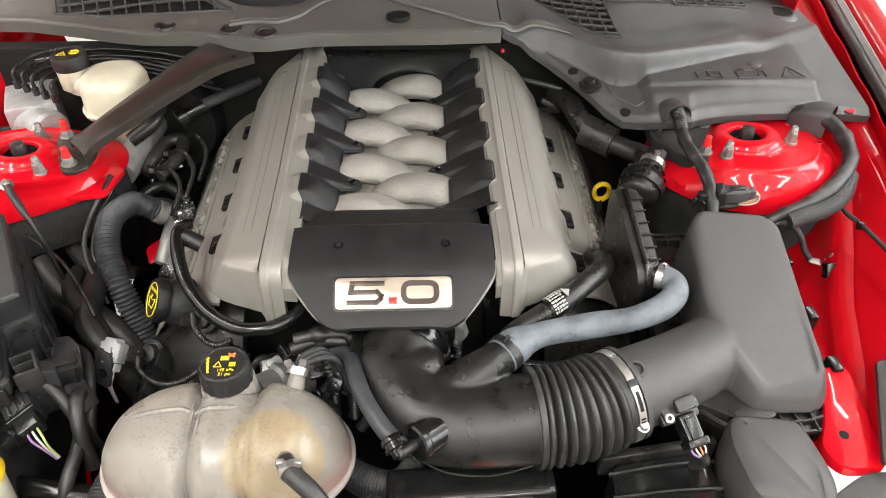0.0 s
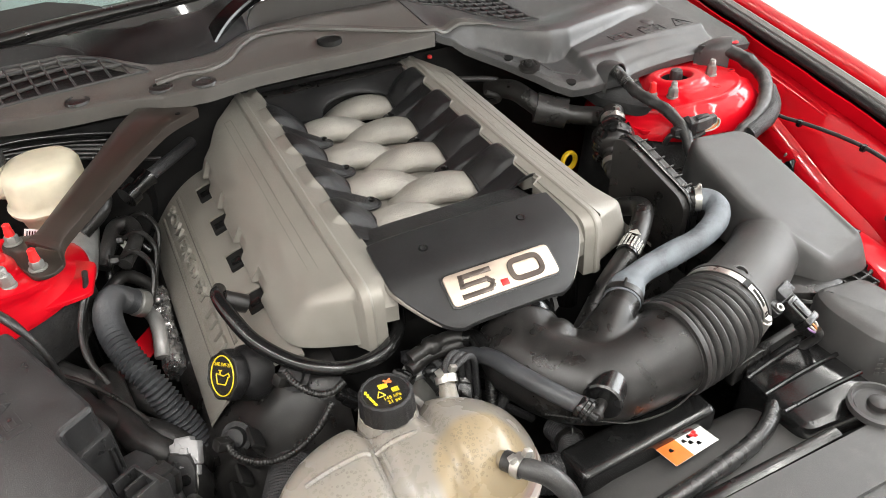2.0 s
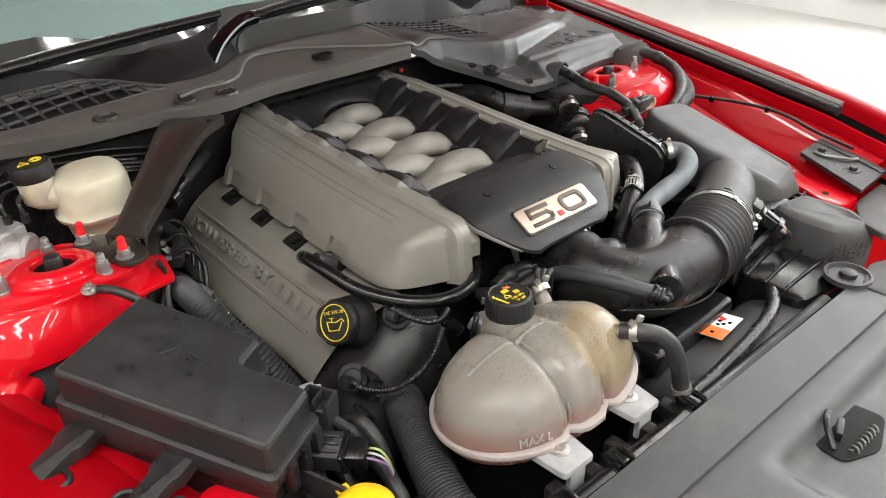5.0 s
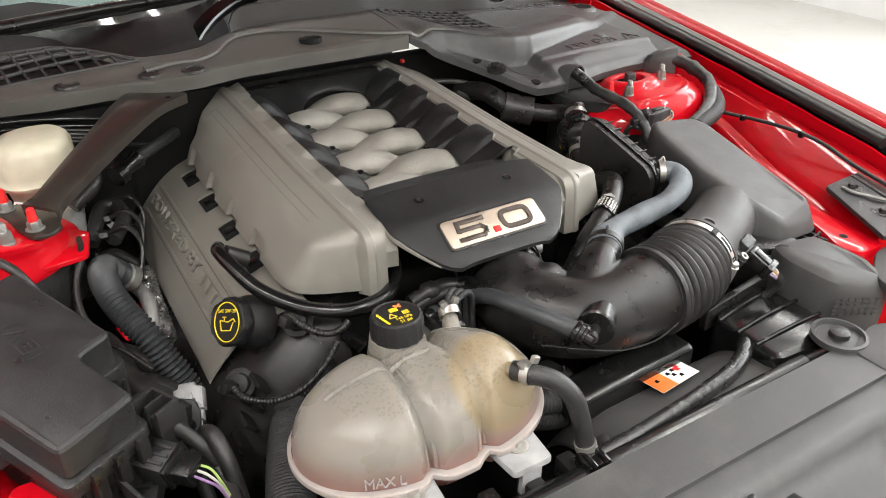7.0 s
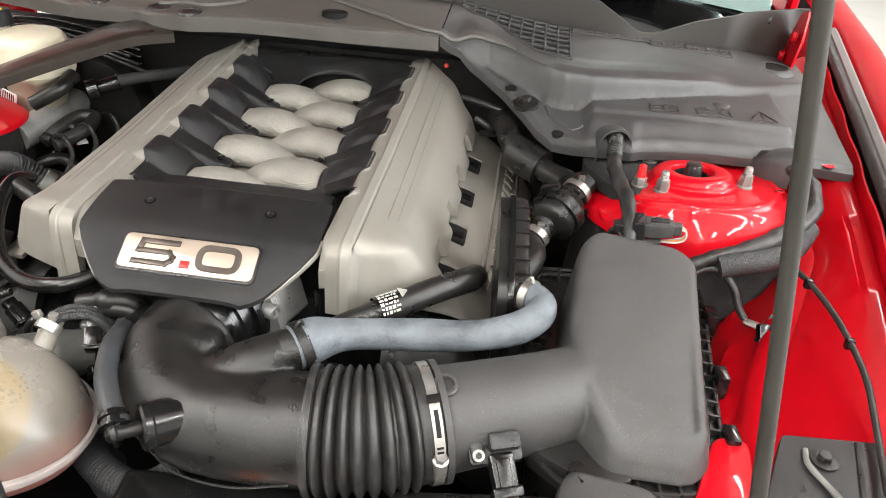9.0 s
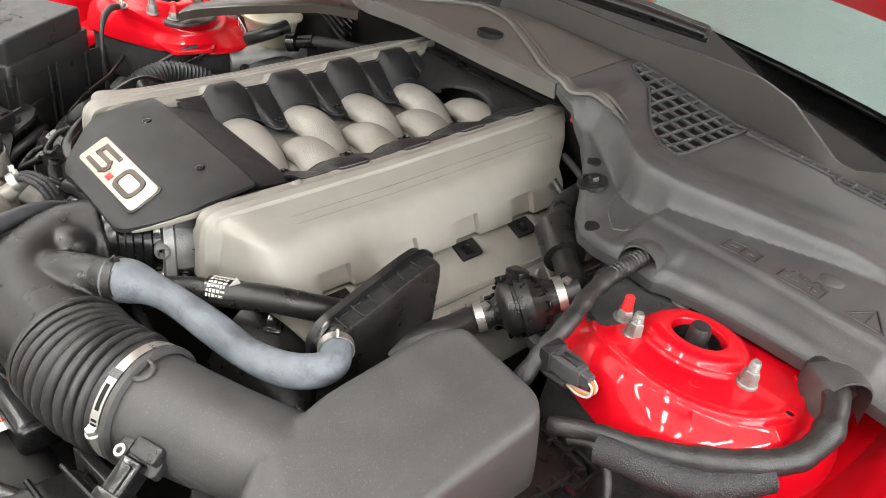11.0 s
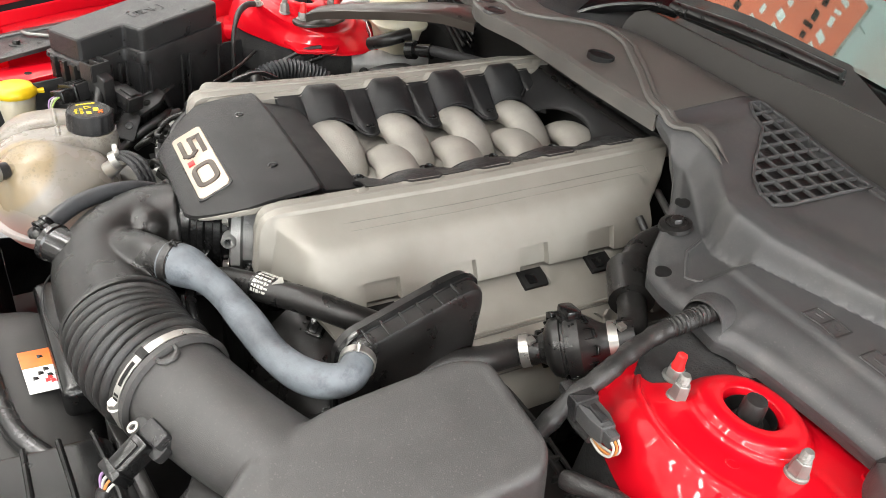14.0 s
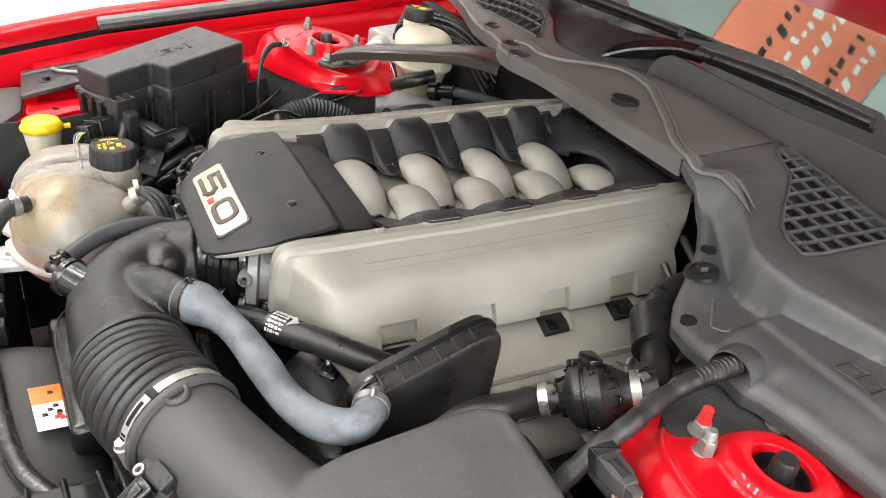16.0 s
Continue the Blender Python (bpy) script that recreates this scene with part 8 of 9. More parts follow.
def build_abs():
    a = thing("brake_valve_block", (-0.63, 0.24, 0.84), "grey brake valve block with fluid pipes", "valve block")
    bm = bmesh.new()
    block(bm, (-0.62, 0.25, 0.9), (0.08, 0.09, 0.09), (0, 0, 20), bevel=0.006)
    part("block", bm, ALU, a)
    bm = bmesh.new()
    lathe(bm, (-0.585, 0.2, 0.905), (0.8, -0.6, 0), [(-0.04, 0.035), (0.01, 0.035), (0.015, 0.03)], 28)
    part("motor", bm, ALU, a, "silver motor can")
    for k in range(5):
        bm = bmesh.new()
        p = Vector((-0.645 + 0.02 * k, 0.27 - 0.012 * k, 0.945))
        lathe(bm, p, (0, 0, 1), [(0, 0.006), (0.012, 0.006), (0.013, 0.004)], 8)
        tube(bm, [p + Vector((0, 0, 0.01)), p + Vector((0.0, 0.01, 0.03)), p + Vector((0.03, 0.06, 0.035 - 0.004 * k)), p + Vector((0.12, 0.09, 0.03 - 0.006 * k)), p + Vector((0.26, 0.07, 0.01 - 0.008 * k))], 0.0032, 8, 6)
        part("pipe", bm, SATIN, a, "thin black brake pipe")
    bm = bmesh.new()
    block(bm, (-0.66, 0.2, 0.87), (0.06, 0.05, 0.06), (0, 0, 20), bevel=0.006)
    part("plug", bm, GLOSS, a)
    bm = bmesh.new()
    block(bm, (-0.59, 0.165, 0.9), (0.02, 0.001, 0.03), (0, 0, -37), bevel=0)
    part("sticker", bm, WHITE, a)


build_abs()


def build_master():
    m = thing("master_cylinder", (-0.45, 0.2, 0.8), "cast aluminium brake master cylinder under the reservoir", "master cylinder")
    bm = bmesh.new()
    tube(bm, [(-0.46, 0.14, 0.855), (-0.45, 0.2, 0.857), (-0.44, 0.3, 0.86)], 0.024, 20, 4)
    part("cylinder", bm, ALU, m)
    bm = bmesh.new()
    lathe(bm, (-0.43, 0.33, 0.84), (0.1, -1, 0.05), [(-0.03, 0.1), (0.0, 0.105), (0.03, 0.09), (0.045, 0.05)], 36)
    part("booster", bm, MATT, m, "black brake booster drum")
    for k in range(3):
        bm = bmesh.new()
        p = Vector((-0.44 + 0.012 * k, 0.15 + 0.05 * k, 0.855))
        hexbolt(bm, p + Vector((0.022, 0, 0)), (1, -0.2, 0), 0.007, 0.012, 0.009)
        tube(bm, [p + Vector((0.035, 0, 0)), p + Vector((0.06, -0.01, 0.01)), p + Vector((0.075, -0.02, -0.02)), p + Vector((0.06, -0.05, -0.06))], 0.004, 8, 6)
        part("pipe", bm, SATIN, m)


build_master()
build_hose("booster_hose", [(-0.345, 0.23, 0.922), (-0.325, 0.245, 0.925), (-0.3, 0.27, 0.925), (-0.275, 0.3, 0.922), (-0.25, 0.33, 0.92)], 0.0095, BRAID, "black braided hose to the brake booster", 14)
bm = bmesh.new()
lathe(bm, (-0.362, 0.219, 0.915), (0.75, 0.5, 0.2), [(-0.01, 0.017), (0.006, 0.017), (0.008, 0.011), (0.035, 0.0125), (0.04, 0.0145)], 20)
solo("check_valve", bm, GLOSS, "black round check valve on the booster hose", "valve")
build_hose("black_hose", [(-0.43, 0.16, 0.84), (-0.415, 0.19, 0.855), (-0.4, 0.225, 0.862), (-0.378, 0.23, 0.86), (-0.375, 0.19, 0.855), (-0.4, 0.145, 0.845)], 0.011, RUBBER, "black rubber hose bent below the brace")
for k in range(4):
    build_hose("brake_pipe", [(-0.62 + 0.02 * k, 0.31, 0.975 - 0.01 * k), (-0.52, 0.33, 0.985 - 0.012 * k), (-0.42, 0.335, 0.975 - 0.012 * k), (-0.33, 0.325, 0.96 - 0.012 * k)], 0.0035, GLOSS, "thin black brake pipe along the firewall", 8, category="pipe")

# ---- washer filler ----
def build_washer():
    w = thing("washer_filler", (-0.46, -0.41, 0.75), "white washer filler neck with a yellow cap", "washer filler")
    bm = bmesh.new()
    lathe(bm, (-0.461, -0.43, 0.77), (-0.05, 0, 1), [(0, 0.02), (0.03, 0.024), (0.075, 0.029), (0.08, 0.029)], 28)
    part("neck", bm, NYLON, w)
    bm = bmesh.new()
    lathe(bm, (-0.4645, -0.43, 0.845), (-0.05, 0, 1), [(0, 0.031), (0.004, 0.033), (0.009, 0.032), (0.015, 0.027), (0.018, 0.018)], 32)
    block(bm, (-0.4645, -0.395, 0.849), (0.014, 0.014, 0.006), bevel=0.002)
    part("cap", bm, YELLOW, w, "yellow snap-on cap")


build_washer()

# ---- radiator cover and front parts ----
def build_front():
    r = thing("radiator_cover", (0, -0.75, 0.78), "broad slate-grey plastic radiator cover panel", "radiator cover")
    bm = bmesh.new()

    def f(x, v):
        y = -0.548 - 0.4 * v
        z = 0.822 + 0.004 * math.sin(math.pi * v)
        if v > 0.155:
            z -= 0.006
        px, py = x, v
        dish = step((v - 0.225) / 0.07) * step((0.97 - v) / 0.06)
        for cx, w in ((0.1, 0.19),):
            dish2 = step((w - abs(x - cx)) / 0.035)
            z -= 0.022 * dish * dish2
        return Vector((x, y, z))
    vs = [0, 0.01, 0.145, 0.154, 0.156, 0.165] + span(0.2, 1, 40)
    sheet(bm, span(-0.46, 0.4, 60), vs, f, 0.004)
    sheet(bm, span(-0.46, 0.4, 30), span(0, 1, 3), lambda x, v: Vector((x, -0.548 + 0.002 * v, 0.82 - 0.03 * v)), 0.004, Vector((0, -1, 0)))
    part("panel", bm, COWLR, r, sharp=40)
    # latch opening
    bm = bmesh.new()
    slab(bm, [(q - 0.052, w + 0.066) for q, w in ((0.055, -0.715), (0.1, -0.69), (0.15, -0.7), (0.16, -0.76), (0.1, -0.78), (0.05, -0.76))], 0.785, 0.8, 0.001, r=0.012)
    part("latch_opening", bm, MATT, r)
    l = thing("hood_latch", (0.04, -0.672, 0.784), "zinc hood latch with a coil spring", "latch")
    bm = bmesh.new()
    tube(bm, [(0.008, -0.678, 0.801), (0.023, -0.659, 0.816), (0.048, -0.649, 0.814)], 0.004, 8, 6)
    block(bm, (0.038, -0.669, 0.806), (0.03, 0.008, 0.014), (0, 0, 20), bevel=0.002)
    part("hook", bm, SATIN, l)
    bm = bmesh.new()
    tube(bm, [(0.018 + 0.0016 * k, -0.694 + 0.005 * math.sin(k * 1.2), 0.8 + 0.005 * math.cos(k * 1.2)) for k in range(40)], 0.0012, 6, 2)
    part("spring", bm, NUT, l)
    # the slam panel's metal lip and rubber strip
    bm = bmesh.new()
    tube(bm, [(-0.45, -0.535, 0.812), (0.0, -0.537, 0.812), (0.28, -0.535, 0.812)], 0.009, 10, 6, flat=0.6)
    solo("rubber_strip", bm, GLOSS, "black rubber strip along the radiator cover", "strip")
    bm = bmesh.new()
    tube(bm, [(0.27, -0.46, 0.8), (0.2, -0.495, 0.8), (0.05, -0.515, 0.8), (-0.04, -0.52, 0.8)], 0.0105, 14, 8)
    solo("radiator_tank_edge", bm, material("worn_dark_metal", (0.05, 0.05, 0.05), 0.25, metal=0.6), "worn grey upper edge of the radiator tank", "radiator edge")
    for x in (-0.289, -0.198, -0.058):
        bm = bmesh.new()
        block(bm, (x, -0.532, 0.815), (0.03, 0.026, 0.016), bevel=0.004)
        for k in (-1, 1):
            tube(bm, [(x + 0.008 * k, -0.546, 0.823), (x + 0.008 * k, -0.53, 0.8245), (x + 0.008 * k, -0.517, 0.815)], 0.003, 8, 3)
        solo("panel_clip", bm, GLOSS, "black clip on the radiator cover edge", "clip", "panel clips")
    # ribs and bars of the slam panel below the tank
    bm = bmesh.new()
    for k in range(7):
        block(bm, (-0.32 + 0.05 * k, -0.515, 0.79), (0.02, 0.035, 0.03), bevel=0.004)
    block(bm, (-0.1, -0.53, 0.77), (0.7, 0.03, 0.03), bevel=0.004)
    solo("slam_panel_crossbar", bm, SATIN, "black ribbed crossbar behind the radiator cover", "crossbar")


build_front()


def build_shroud():
    s = thing("fan_shroud", (0.13, -0.44, 0.68), "black plastic fan shroud with a warning sticker", "fan shroud")
    bm = bmesh.new()

    def f(x, v):
        return Vector((x, -0.52 + 0.11 * v, 0.795 - 0.012 * v - 0.05 * v ** 4 - 0.08 * max(0, (abs(x - 0.16) - 0.12) / 0.1) ** 2))
    sheet(bm, span(-0.02, 0.3, 24), span(0, 1, 10), f, 0.004)
    part("shroud_panel", bm, BOXY, s)
    m = axes((0.131, -0.461, 0.7955), (0.98, 0.1, 0), (-0.1, 0.98, -0.12))
    bm = bmesh.new()
    slab(bm, [(-0.034, -0.016), (0.034, -0.016), (0.034, 0.016), (-0.034, 0.016)], 0, 0.0006, 0.0001, place=m)
    st = part("warning_sticker", bm, WHITE, s, "white and orange warning sticker")
    bm = bmesh.new()
    slab(bm, [(-0.034, -0.016), (-0.006, -0.016), (-0.006, 0.016), (-0.034, 0.016)], 0.0006, 0.001, 0.0001, place=m)
    part("orange_field", bm, PRINT_O, st)
    bm = bmesh.new()
    for a, b in ((0.0, 0.006), (0.005, 0.0), (0.01, 0.008), (-0.022, 0.004), (0.012, -0.006)):
        slab(bm, [(a - 0.003, b - 0.0025), (a + 0.003, b - 0.003), (a + 0.002, b + 0.003), (a - 0.002, b + 0.002)], 0.001, 0.0013, 0.0001, place=m)
    part("sign", bm, GLOSS, st)
    bm = bmesh.new()
    for a, b in ((0.014, 0.007), (0.018, 0.004), (0.02, 0.009)):
        slab(bm, [(a - 0.003, b - 0.002), (a + 0.003, b - 0.002), (a + 0.002, b + 0.003), (a - 0.003, b + 0.002)], 0.001, 0.0013, 0.0001, place=m)
    part("red_sign", bm, REDCAP, st)


build_shroud()


def build_inlet():
    """Black scoop of the air inlet ahead of the filter box."""
    i = thing("air_inlet_scoop", (0.42, -0.46, 0.78), "charcoal plastic air inlet scoop ahead of the filter box", "air inlet")
    bm = bmesh.new()
    out = rounded([(0.398, -0.372), (0.484, -0.383), (0.498, -0.45), (0.492, -0.51), (0.466, -0.522), (0.394, -0.484), (0.386, -0.41)], 0.02, 5)

    def top(x, y):
        """A gentle slope towards the front."""
        return 0.012 - 0.05 * (-0.38 - y) - 1.2 * max(0, -0.47 - y) ** 2 * 8 - 0.06 * max(0, x - 0.46)
    rings = []
    for z, d in ((0.5, 0.0), (0.835, 0.002), (0.846, 0.005), (0.851, 0.011), (0.853, 0.022)):
        rings.append([bm.verts.new((q.x, q.y, z + (top(q.x, q.y) if z > 0.8 else 0))) for q in offset(out, d)])
    skin(bm, rings)
    part("scoop", bm, BOXY, i, sharp=30)
    bm = bmesh.new()
    for r in range(4):
        for k in range(7):
            block(bm, (0.402 + 0.0085 * k + 0.001 * (r % 2), -0.489 - 0.0045 * k, 0.83 - 0.008 * r), (0.0055, 0.0016, 0.003), (0, 0, -27.8), bevel=0)
    part("raised_print", bm, BOXY, i)
    d = thing("inlet_duct", (0.31, -0.46, 0.72), "glossy black inlet duct below the bellows", "duct")
    bm = bmesh.new()
    slab(bm, [(0.255, -0.41), (0.38, -0.39), (0.385, -0.53), (0.25, -0.52)], 0.5, 0.812, 0.01, r=0.018)
    part("body", bm, GLOSS, d)
    for k in range(3):
        bm = bmesh.new()
        tube(bm, [(0.252, -0.425 - 0.03 * k, 0.812), (0.32, -0.415 - 0.034 * k, 0.8135), (0.382, -0.41 - 0.036 * k, 0.812)], 0.003, 8, 4)
        part("ridge", bm, GLOSS, d)
    bm = bmesh.new()
    slab(bm, [(0.245, -0.4), (0.39, -0.38), (0.39, -0.392), (0.245, -0.412)], 0.79, 0.822, 0.002, r=0.003)
    part("lip", bm, SATIN, d)


build_inlet()


def build_bracket(s):
    b = thing("headlamp_bracket", (s * 0.6, -0.39, 0.84), "dark grey steel headlamp bracket with two bolts", "bracket", "headlamp brackets")
    bm = bmesh.new()
    slab(bm, [(s * 0.597, -0.318), (s * 0.694, -0.312), (s * 0.66, -0.45), (s * 0.545, -0.455)], -0.004, 0.003, 0.002, r=0.006,
         place=Matrix.Translation((0, 0, 0.877)) @ Matrix.Translation((0, -0.33, 0)) @ Matrix.Rotation(radians(5), 4, "X") @ Matrix.Translation((0, 0.33, 0)))
    plate = part("plate", bm, FUSE, b)
    for x, y, z in ((s * 0.629, -0.343, 0.879), (s * 0.606, -0.412, 0.872)):
        bm = bmesh.new()
        hexbolt(bm, (x, y, z), r=0.007, h=0.006, washer=0.013)
        part("bolt", bm, SATIN, plate)
    bm = bmesh.new()
    tube(bm, [(s * 0.614, -0.335, 0.881), (s * 0.612, -0.352, 0.881), (s * 0.622, -0.372, 0.88), (s * 0.634, -0.392, 0.879), (s * 0.648, -0.4, 0.878)], 0.0028, 8, 4)
    part("spring_clip", bm, NUT, plate)
    bm = bmesh.new()
    tube(bm, [(s * 0.668, -0.318, 0.88), (s * 0.652, -0.4, 0.874), (s * 0.64, -0.45, 0.869)], 0.006, 10, 3, flat=0.6)
    part("stiffener", bm, FUSE, plate)
    bm = bmesh.new()
    slab(bm, [(s * 0.53, -0.455), (s * 0.64, -0.45), (s * 0.62, -0.54), (s * 0.45, -0.54), (s * 0.47, -0.49)], 0.842, 0.852, 0.004, r=0.015)
    part("lamp_housing", bm, BOXY, b, "grey headlamp housing edge")


build_bracket(1)
build_bracket(-1)


def build_mount():
    m = thing("radiator_mount", (0.345, -0.535, 0.81), "round black radiator mount with a bolt", "mount")
    bm = bmesh.new()
    lathe(bm, (0.343, -0.535, 0.82), (0, 0, 1), [(0, 0.034), (0.008, 0.034), (0.009, 0.03), (0.003, 0.028), (0.002, 0.02)], 32)
    part("cup", bm, COWLR, m)
    bm = bmesh.new()
    lathe(bm, (0.343, -0.535, 0.821), (0, 0, 1), [(0, 0.027), (0.003, 0.026), (0.004, 0.013), (0.01, 0.012), (0.012, 0.008)], 24)
    part("rubber_bush", bm, RUBBER, m, "black rubber bush")
    bm = bmesh.new()
    slab(bm, [(0.33, -0.56), (0.4, -0.54), (0.47, -0.57), (0.47, -0.7), (0.33, -0.7)], 0.812, 0.826, 0.004, r=0.015)
    part("carrier", bm, COWLR, m, "grey carrier plate")


build_mount()


def build_dipstick():
    d = thing("oil_dipstick", (0.343, 0.1, 0.7), "yellow ring-handled oil dipstick", "dipstick")
    bm = bmesh.new()
    tube(bm, [(0.343 + 0.013 * math.cos(a), 0.1, 0.832 + 0.016 * math.sin(a)) for a in span(0, 2 * math.pi, 20)], 0.005, 8, 1, flat=0.8)
    part("handle", bm, YELLOW, d)
    bm = bmesh.new()
    tube(bm, [(0.343, 0.1, 0.816), (0.34, 0.09, 0.78), (0.335, 0.08, 0.7)], 0.005, 8, 4)
    part("tube", bm, MATT, d)


build_dipstick()
bm = bmesh.new()
lathe(bm, (0.19, 0.338, 0.972), (0, -1, 0.3), [(0, 0.004), (0.006, 0.004), (0.008, 0.0025)], 14)
solo("red_plug", bm, REDCAP, "small red plug behind the engine cover", "plug")
bm = bmesh.new()
block(bm, (-0.262, 0.36, 0.95), (0.035, 0.02, 0.03), bevel=0.004)
solo("red_tab", bm, RED, "red painted body tab behind the engine", "body tab")

# ---- small parts in front of the engine ----
bm = bmesh.new()
tube(bm, [(0.132, -0.2, 0.895), (0.134, -0.203, 0.86), (0.135, -0.205, 0.82)], 0.015, 16, 4)
solo("black_canister", bm, GLOSS, "small black canister below the cover", "canister")
build_hose("ribbed_wire", [(0.078, -0.198, 0.9), (0.085, -0.208, 0.875), (0.085, -0.22, 0.84), (0.082, -0.235, 0.79)], 0.0075, SATIN, "black corrugated sleeve in front of the engine", 12, ribs=0.005, category="cable")
build_hose("black_pipe", [(0.13, -0.3, 0.875), (0.2, -0.31, 0.875), (0.28, -0.3, 0.88), (0.34, -0.28, 0.875)], 0.006, GLOSS, "shiny black pipe under the grey hose", 10)
build_hose("black_pipe", [(-0.13, -0.27, 0.87), (-0.1, -0.262, 0.875), (-0.06, -0.262, 0.875), (-0.03, -0.262, 0.872)], 0.009, SATIN, "black plastic pipe joint in front of the engine", 12)
bm = bmesh.new()
lathe(bm, (-0.14, -0.292, 0.83), (-0.6, -0.5, 0.2), [(-0.03, 0.026), (0.0, 0.027), (0.004, 0.03), (0.01, 0.03), (0.014, 0.025), (0.04, 0.024)], 28)
solo("thermostat_housing", bm, NUT, "cast aluminium thermostat housing behind the coolant tank", "housing")
random.seed(11)
for k in range(9):
    x, y, z = random.uniform(-0.16, -0.02), random.uniform(-0.29, -0.23), random.uniform(0.8, 0.85)
    build_hose("wire_loom", [(x, y, z), (x + random.uniform(-0.05, 0.05), y + random.uniform(-0.03, 0.03), z + 0.02), (x + random.uniform(-0.08, 0.08), y - 0.03, z - 0.02), (x + random.uniform(-0.06, 0.06), y - 0.05, z - 0.08)], random.choice((0.004, 0.006, 0.008)), random.choice((SATIN, BRAID, GLOSS)),
               "black wiring loom in front of the engine", 8, category="cable")


# ---- hoses, brackets and wiring low on the passenger side ----
for pts, r, m, word in (
        ([(-0.55, -0.02, 0.8), (-0.515, -0.062, 0.79), (-0.459, -0.105, 0.78), (-0.408, -0.142, 0.77), (-0.365, -0.162, 0.7)], 0.019, RUBBER, "thick black taped hose low beside the engine"),
        ([(-0.52, 0.03, 0.79), (-0.493, 0.0, 0.785), (-0.434, -0.055, 0.78), (-0.383, -0.117, 0.765), (-0.355, -0.15, 0.69)], 0.016, RUBBER, "black rubber hose running forward in the bay"),
        ([(-0.53, -0.07, 0.77), (-0.496, -0.096, 0.775), (-0.44, -0.148, 0.77), (-0.39, -0.19, 0.75)], 0.014, SATIN, "black plastic hose under the fuse box"),
        ([(-0.46, -0.2, 0.79), (-0.44, -0.2, 0.8), (-0.42, -0.22, 0.8), (-0.41, -0.26, 0.78), (-0.405, -0.31, 0.74)], 0.008, RUBBER, "black taped wiring loop below the fuse box"),
        ([(-0.43, -0.29, 0.81), (-0.405, -0.31, 0.815), (-0.39, -0.345, 0.8), (-0.395, -0.4, 0.78), (-0.41, -0.43, 0.72)], 0.009, RUBBER, "black taped harness branch hanging down"),
        ([(-0.48, -0.385, 0.76), (-0.44, -0.395, 0.77), (-0.4, -0.402, 0.768), (-0.36, -0.405, 0.76)], 0.014, GLOSS, "shiny black taped hose end"),
        ([(-0.36, 0.2, 0.82), (-0.38, 0.215, 0.84), (-0.4, 0.215, 0.845), (-0.42, 0.19, 0.83), (-0.43, 0.16, 0.8)], 0.007, GLOSS, "shiny black pipe bent beside the brake booster"),
        ([(-0.37, 0.16, 0.78), (-0.4, 0.165, 0.81), (-0.42, 0.15, 0.815), (-0.45, 0.13, 0.8)], 0.01, SATIN, "black plastic pipe below the brace"),
        ([(-0.37, 0.12, 0.77), (-0.39, 0.13, 0.79), (-0.42, 0.125, 0.8), (-0.46, 0.12, 0.79)], 0.013, RUBBER, "black hose wrapped in tape below the brace")):
    build_hose("bay_hose", pts, r, m, word, 14)
for pts, r in (([(-0.557, -0.014, 0.852), (-0.492, -0.068, 0.85), (-0.446, -0.124, 0.845), (-0.417, -0.166, 0.83)], 0.003),
               ([(-0.44, 0.1, 0.89), (-0.452, 0.06, 0.87), (-0.47, 0.03, 0.84), (-0.468, -0.02, 0.81), (-0.43, -0.05, 0.79)], 0.0045)):
    build_hose("thin_wire", pts, r, SATIN, "thin dark wire hanging across the bay", 8, category="cable")


def build_bay_bracket(at, size, turn):
    b = thing("harness_bracket", at, "black plastic harness bracket with a bolt hole", "bracket", "harness brackets")
    m = pose(*at, *turn)
    w, l = size
    bm = bmesh.new()
    slab(bm, [(-w, -l), (w, -l), (w, l * 0.4), (w * 0.5, l), (-w, l)], -0.003, 0.003, 0.001, place=m, r=0.004)
    slab(bm, [(-w, l * 0.8), (w * 0.5, l * 0.8), (w * 0.5, l), (-w, l)], -0.03, 0.002, 0.001, place=m)
    part("plate", bm, FUSE, b, sharp=30)
    bm = bmesh.new()
    lathe(bm, m @ Vector((w * 0.3, -l * 0.2, 0.003)), m.to_3x3() @ Vector((0, 0, 1)), [(0, 0.0065), (0.002, 0.006), (0.002, 0.003)], 16)
    part("grommet", bm, GLOSS, b)
    bm = bmesh.new()
    tube(bm, [m @ Vector((-w, -l * 0.9, 0.003)), m @ Vector((-w * 0.4, l * 0.7, 0.004))], 0.0022, 6, 2)
    part("stiffener", bm, FUSE, b)


for at, size, turn in (((-0.44, -0.235, 0.825), (0.022, 0.028), (25, 5, 20)), ((-0.487, -0.205, 0.83), (0.026, 0.022), (10, -10, 35)), ((-0.475, -0.27, 0.82), (0.03, 0.02), (30, 0, 10)),
                       ((-0.42, -0.275, 0.8), (0.02, 0.03), (50, 10, 60)), ((-0.4, -0.225, 0.79), (0.016, 0.024), (60, 0, -30))):
    build_bay_bracket(at, size, turn)

for at, size, turn, wires in (((-0.47, -0.305, 0.81), (0.036, 0.05, 0.028), (10, 5, 118), ()), ((-0.5, -0.315, 0.815), (0.03, 0.04, 0.024), (8, 0, 115), ()),
                              ((0.235, -0.19, 0.86), (0.018, 0.024, 0.014), (30, 0, 40), ("green", "green"))):
    build_plug("harness_plug", at, size, turn, "black harness plug with coloured wires" if wires else "plain black harness plug in the bay", wires)

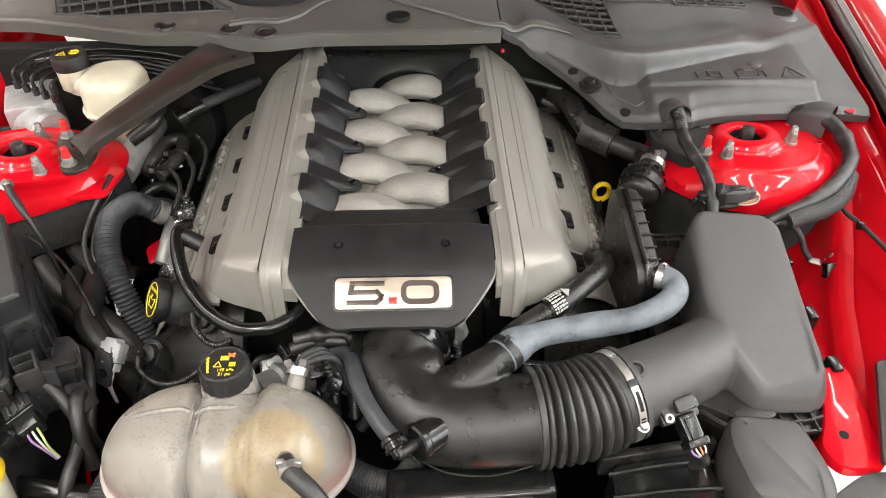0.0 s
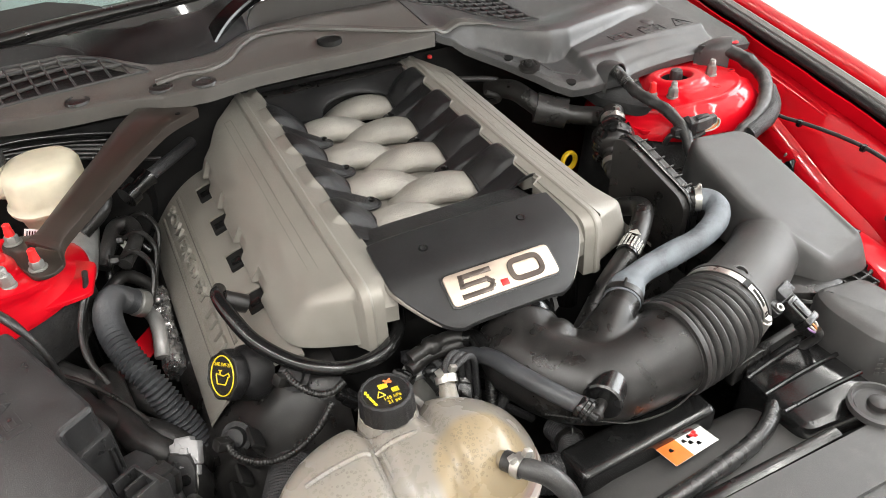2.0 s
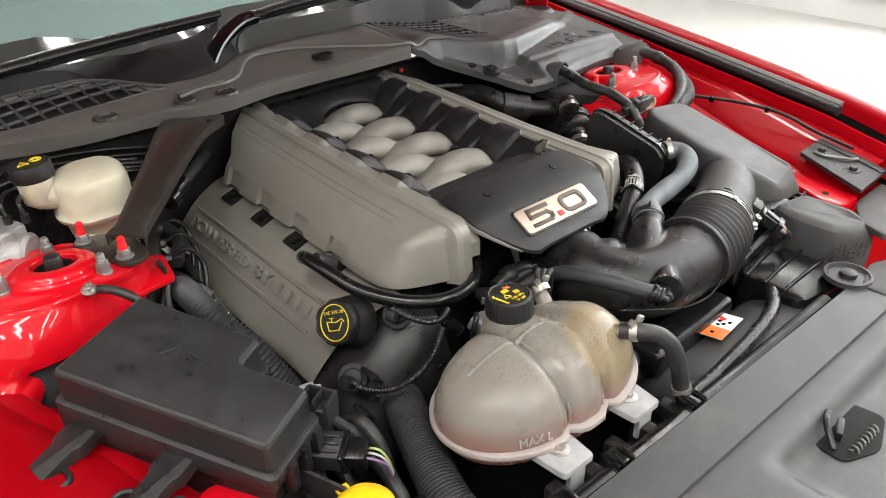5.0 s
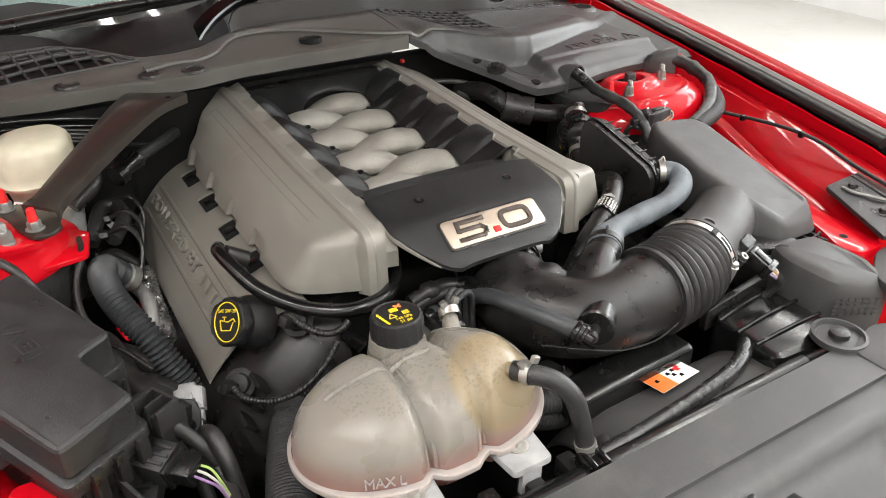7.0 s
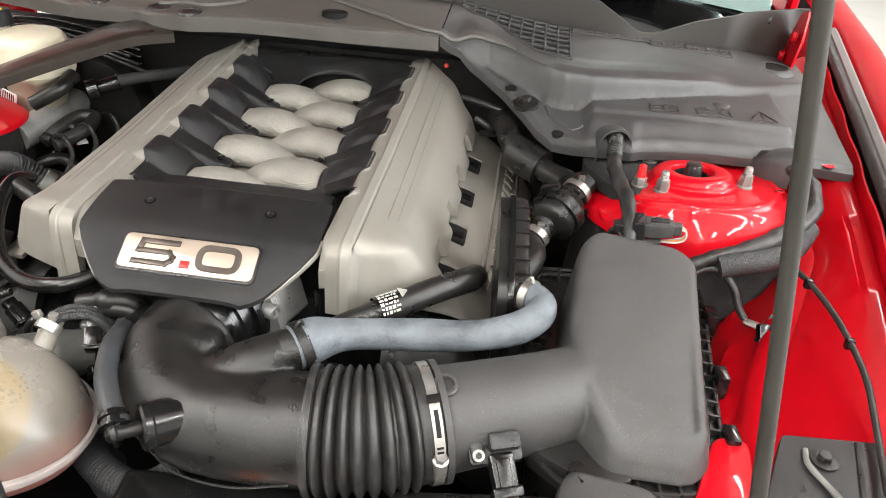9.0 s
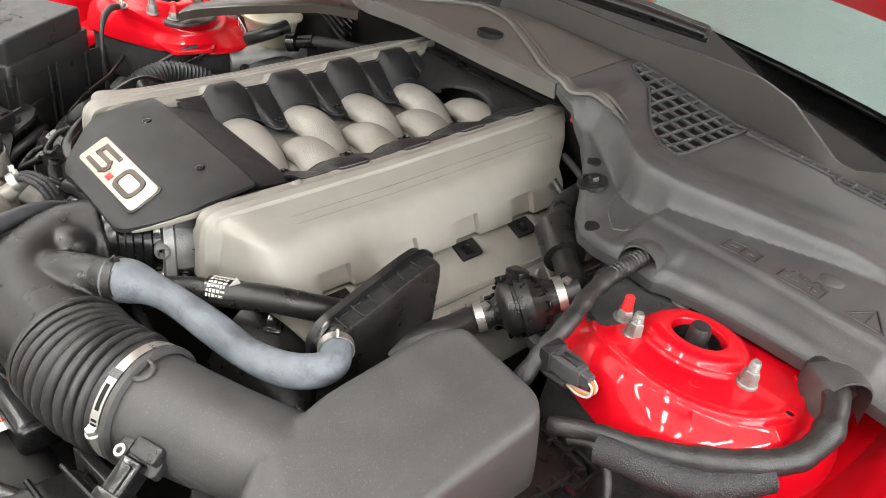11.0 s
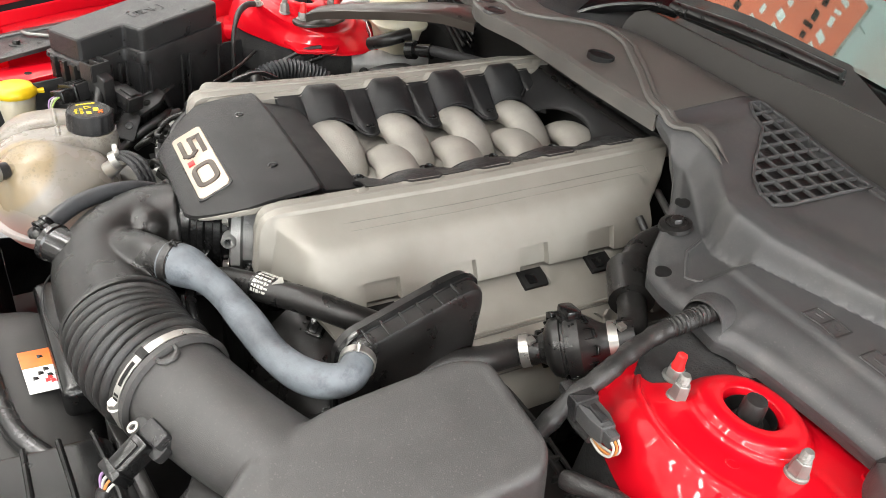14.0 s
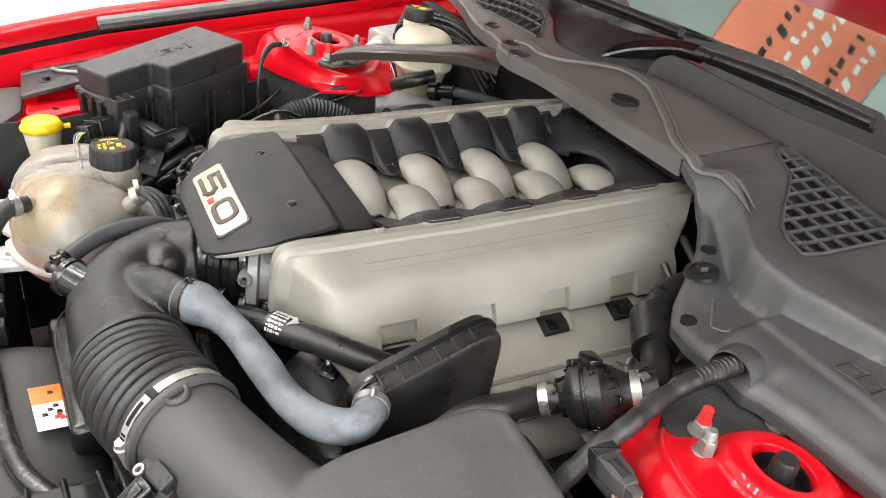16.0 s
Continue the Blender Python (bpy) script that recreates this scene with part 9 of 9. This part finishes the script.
bm = bmesh.new()
m = axes((-0.391, 0.2, 0.84), (0.5, -0.6, -0.6), (0.8, 0.5, 0.1))
slab(bm, [(-0.016, -0.004), (0.0, -0.006), (0.016, -0.009), (0.018, 0.009), (0.0, 0.006), (-0.016, 0.005)], -0.0008, 0.0008, 0.0004, place=m)
solo("cable_tag", bm, WHITE, "small white tag hanging on a hose", "tag")
bm = bmesh.new()
slab(bm, [(-0.035, -0.02), (0.03, -0.016), (0.033, 0.02), (-0.03, 0.014)], -0.002, 0.002, 0.001, place=pose(-0.4, 0.08, 0.745, 20, -20, 20), r=0.008)
solo("chassis_patch", bm, RED, "red painted chassis metal low in the bay", "body panel")


def build_foil():
    """Crumpled heat foil wrapped round a pipe beside the coil cover."""
    random.seed(21)
    bm = bmesh.new()
    path = [Vector(p) for p in ((-0.37, 0.15, 0.77), (-0.373, 0.125, 0.775), (-0.375, 0.09, 0.77), (-0.375, 0.05, 0.755), (-0.375, 0.0, 0.74))]
    tube(bm, path, 0.016, 18, 8)
    for v in bm.verts:
        v.co += Vector((random.uniform(-1, 1), random.uniform(-1, 1), random.uniform(-1, 1))) * 0.0026
    solo("heat_foil", bm, material("crumpled_foil", (0.5, 0.5, 0.5), 0.25, metal=0.9, bump=0.8, bump_scale=200), "crumpled silver heat foil wrapped round a pipe", "foil", sharp=15)


build_foil()


# ---- fittings between the coolant tank and the engine ----
build_hose("quick_coupling", [(-0.125, -0.262, 0.878), (-0.1, -0.258, 0.882), (-0.07, -0.255, 0.882), (-0.05, -0.262, 0.88)], lambda u, s: 0.0095 + 0.003 * (0.3 < u < 0.5), SATIN, "black plastic coupling in front of the engine", 14)
build_hose("vent_elbow", [(-0.052, -0.262, 0.88), (-0.043, -0.272, 0.884), (-0.045, -0.3, 0.888)], 0.011, GLOSS, "shiny black pipe elbow in front of the engine", 14)
for k, (x, y) in enumerate(((-0.085, -0.275), (-0.06, -0.272), (-0.035, -0.27))):
    build_hose("coil_sleeve", [(x, y, 0.865), (x + 0.004, y - 0.012, 0.85), (x + 0.006, y - 0.016, 0.81), (x + 0.004, y - 0.02, 0.76)], 0.0085, SATIN, "black corrugated wiring sleeve going down", 12, ribs=0.005, category="cable")
for at, size, turn in (((-0.1, -0.285, 0.85), (0.02, 0.026, 0.016), (30, 0, 20)), ((-0.075, -0.3, 0.835), (0.018, 0.022, 0.016), (50, 10, -20)), ((-0.135, -0.27, 0.86), (0.016, 0.02, 0.014), (10, 30, 40)),
                       ((-0.2, -0.262, 0.85), (0.018, 0.024, 0.014), (40, 0, 70)), ((0.062, -0.268, 0.855), (0.018, 0.024, 0.016), (40, 0, 30))):
    build_plug("engine_plug", at, size, turn, "small black plug in front of the engine", ("white",) if at[0] > -0.09 else ())
for x, y, z in ((-0.115, -0.255, 0.848), (-0.158, -0.27, 0.838), (0.045, -0.255, 0.85)):
    bm = bmesh.new()
    block(bm, (x, y, z), (0.03, 0.024, 0.02), (20, 10, 15), bevel=0.004)
    hexbolt(bm, (x, y - 0.006, z + 0.01), (0, -0.4, 1), 0.005, 0.005, 0.008)
    solo("cast_lug", bm, ALU, "rough cast aluminium lug with a bolt", "engine lug")
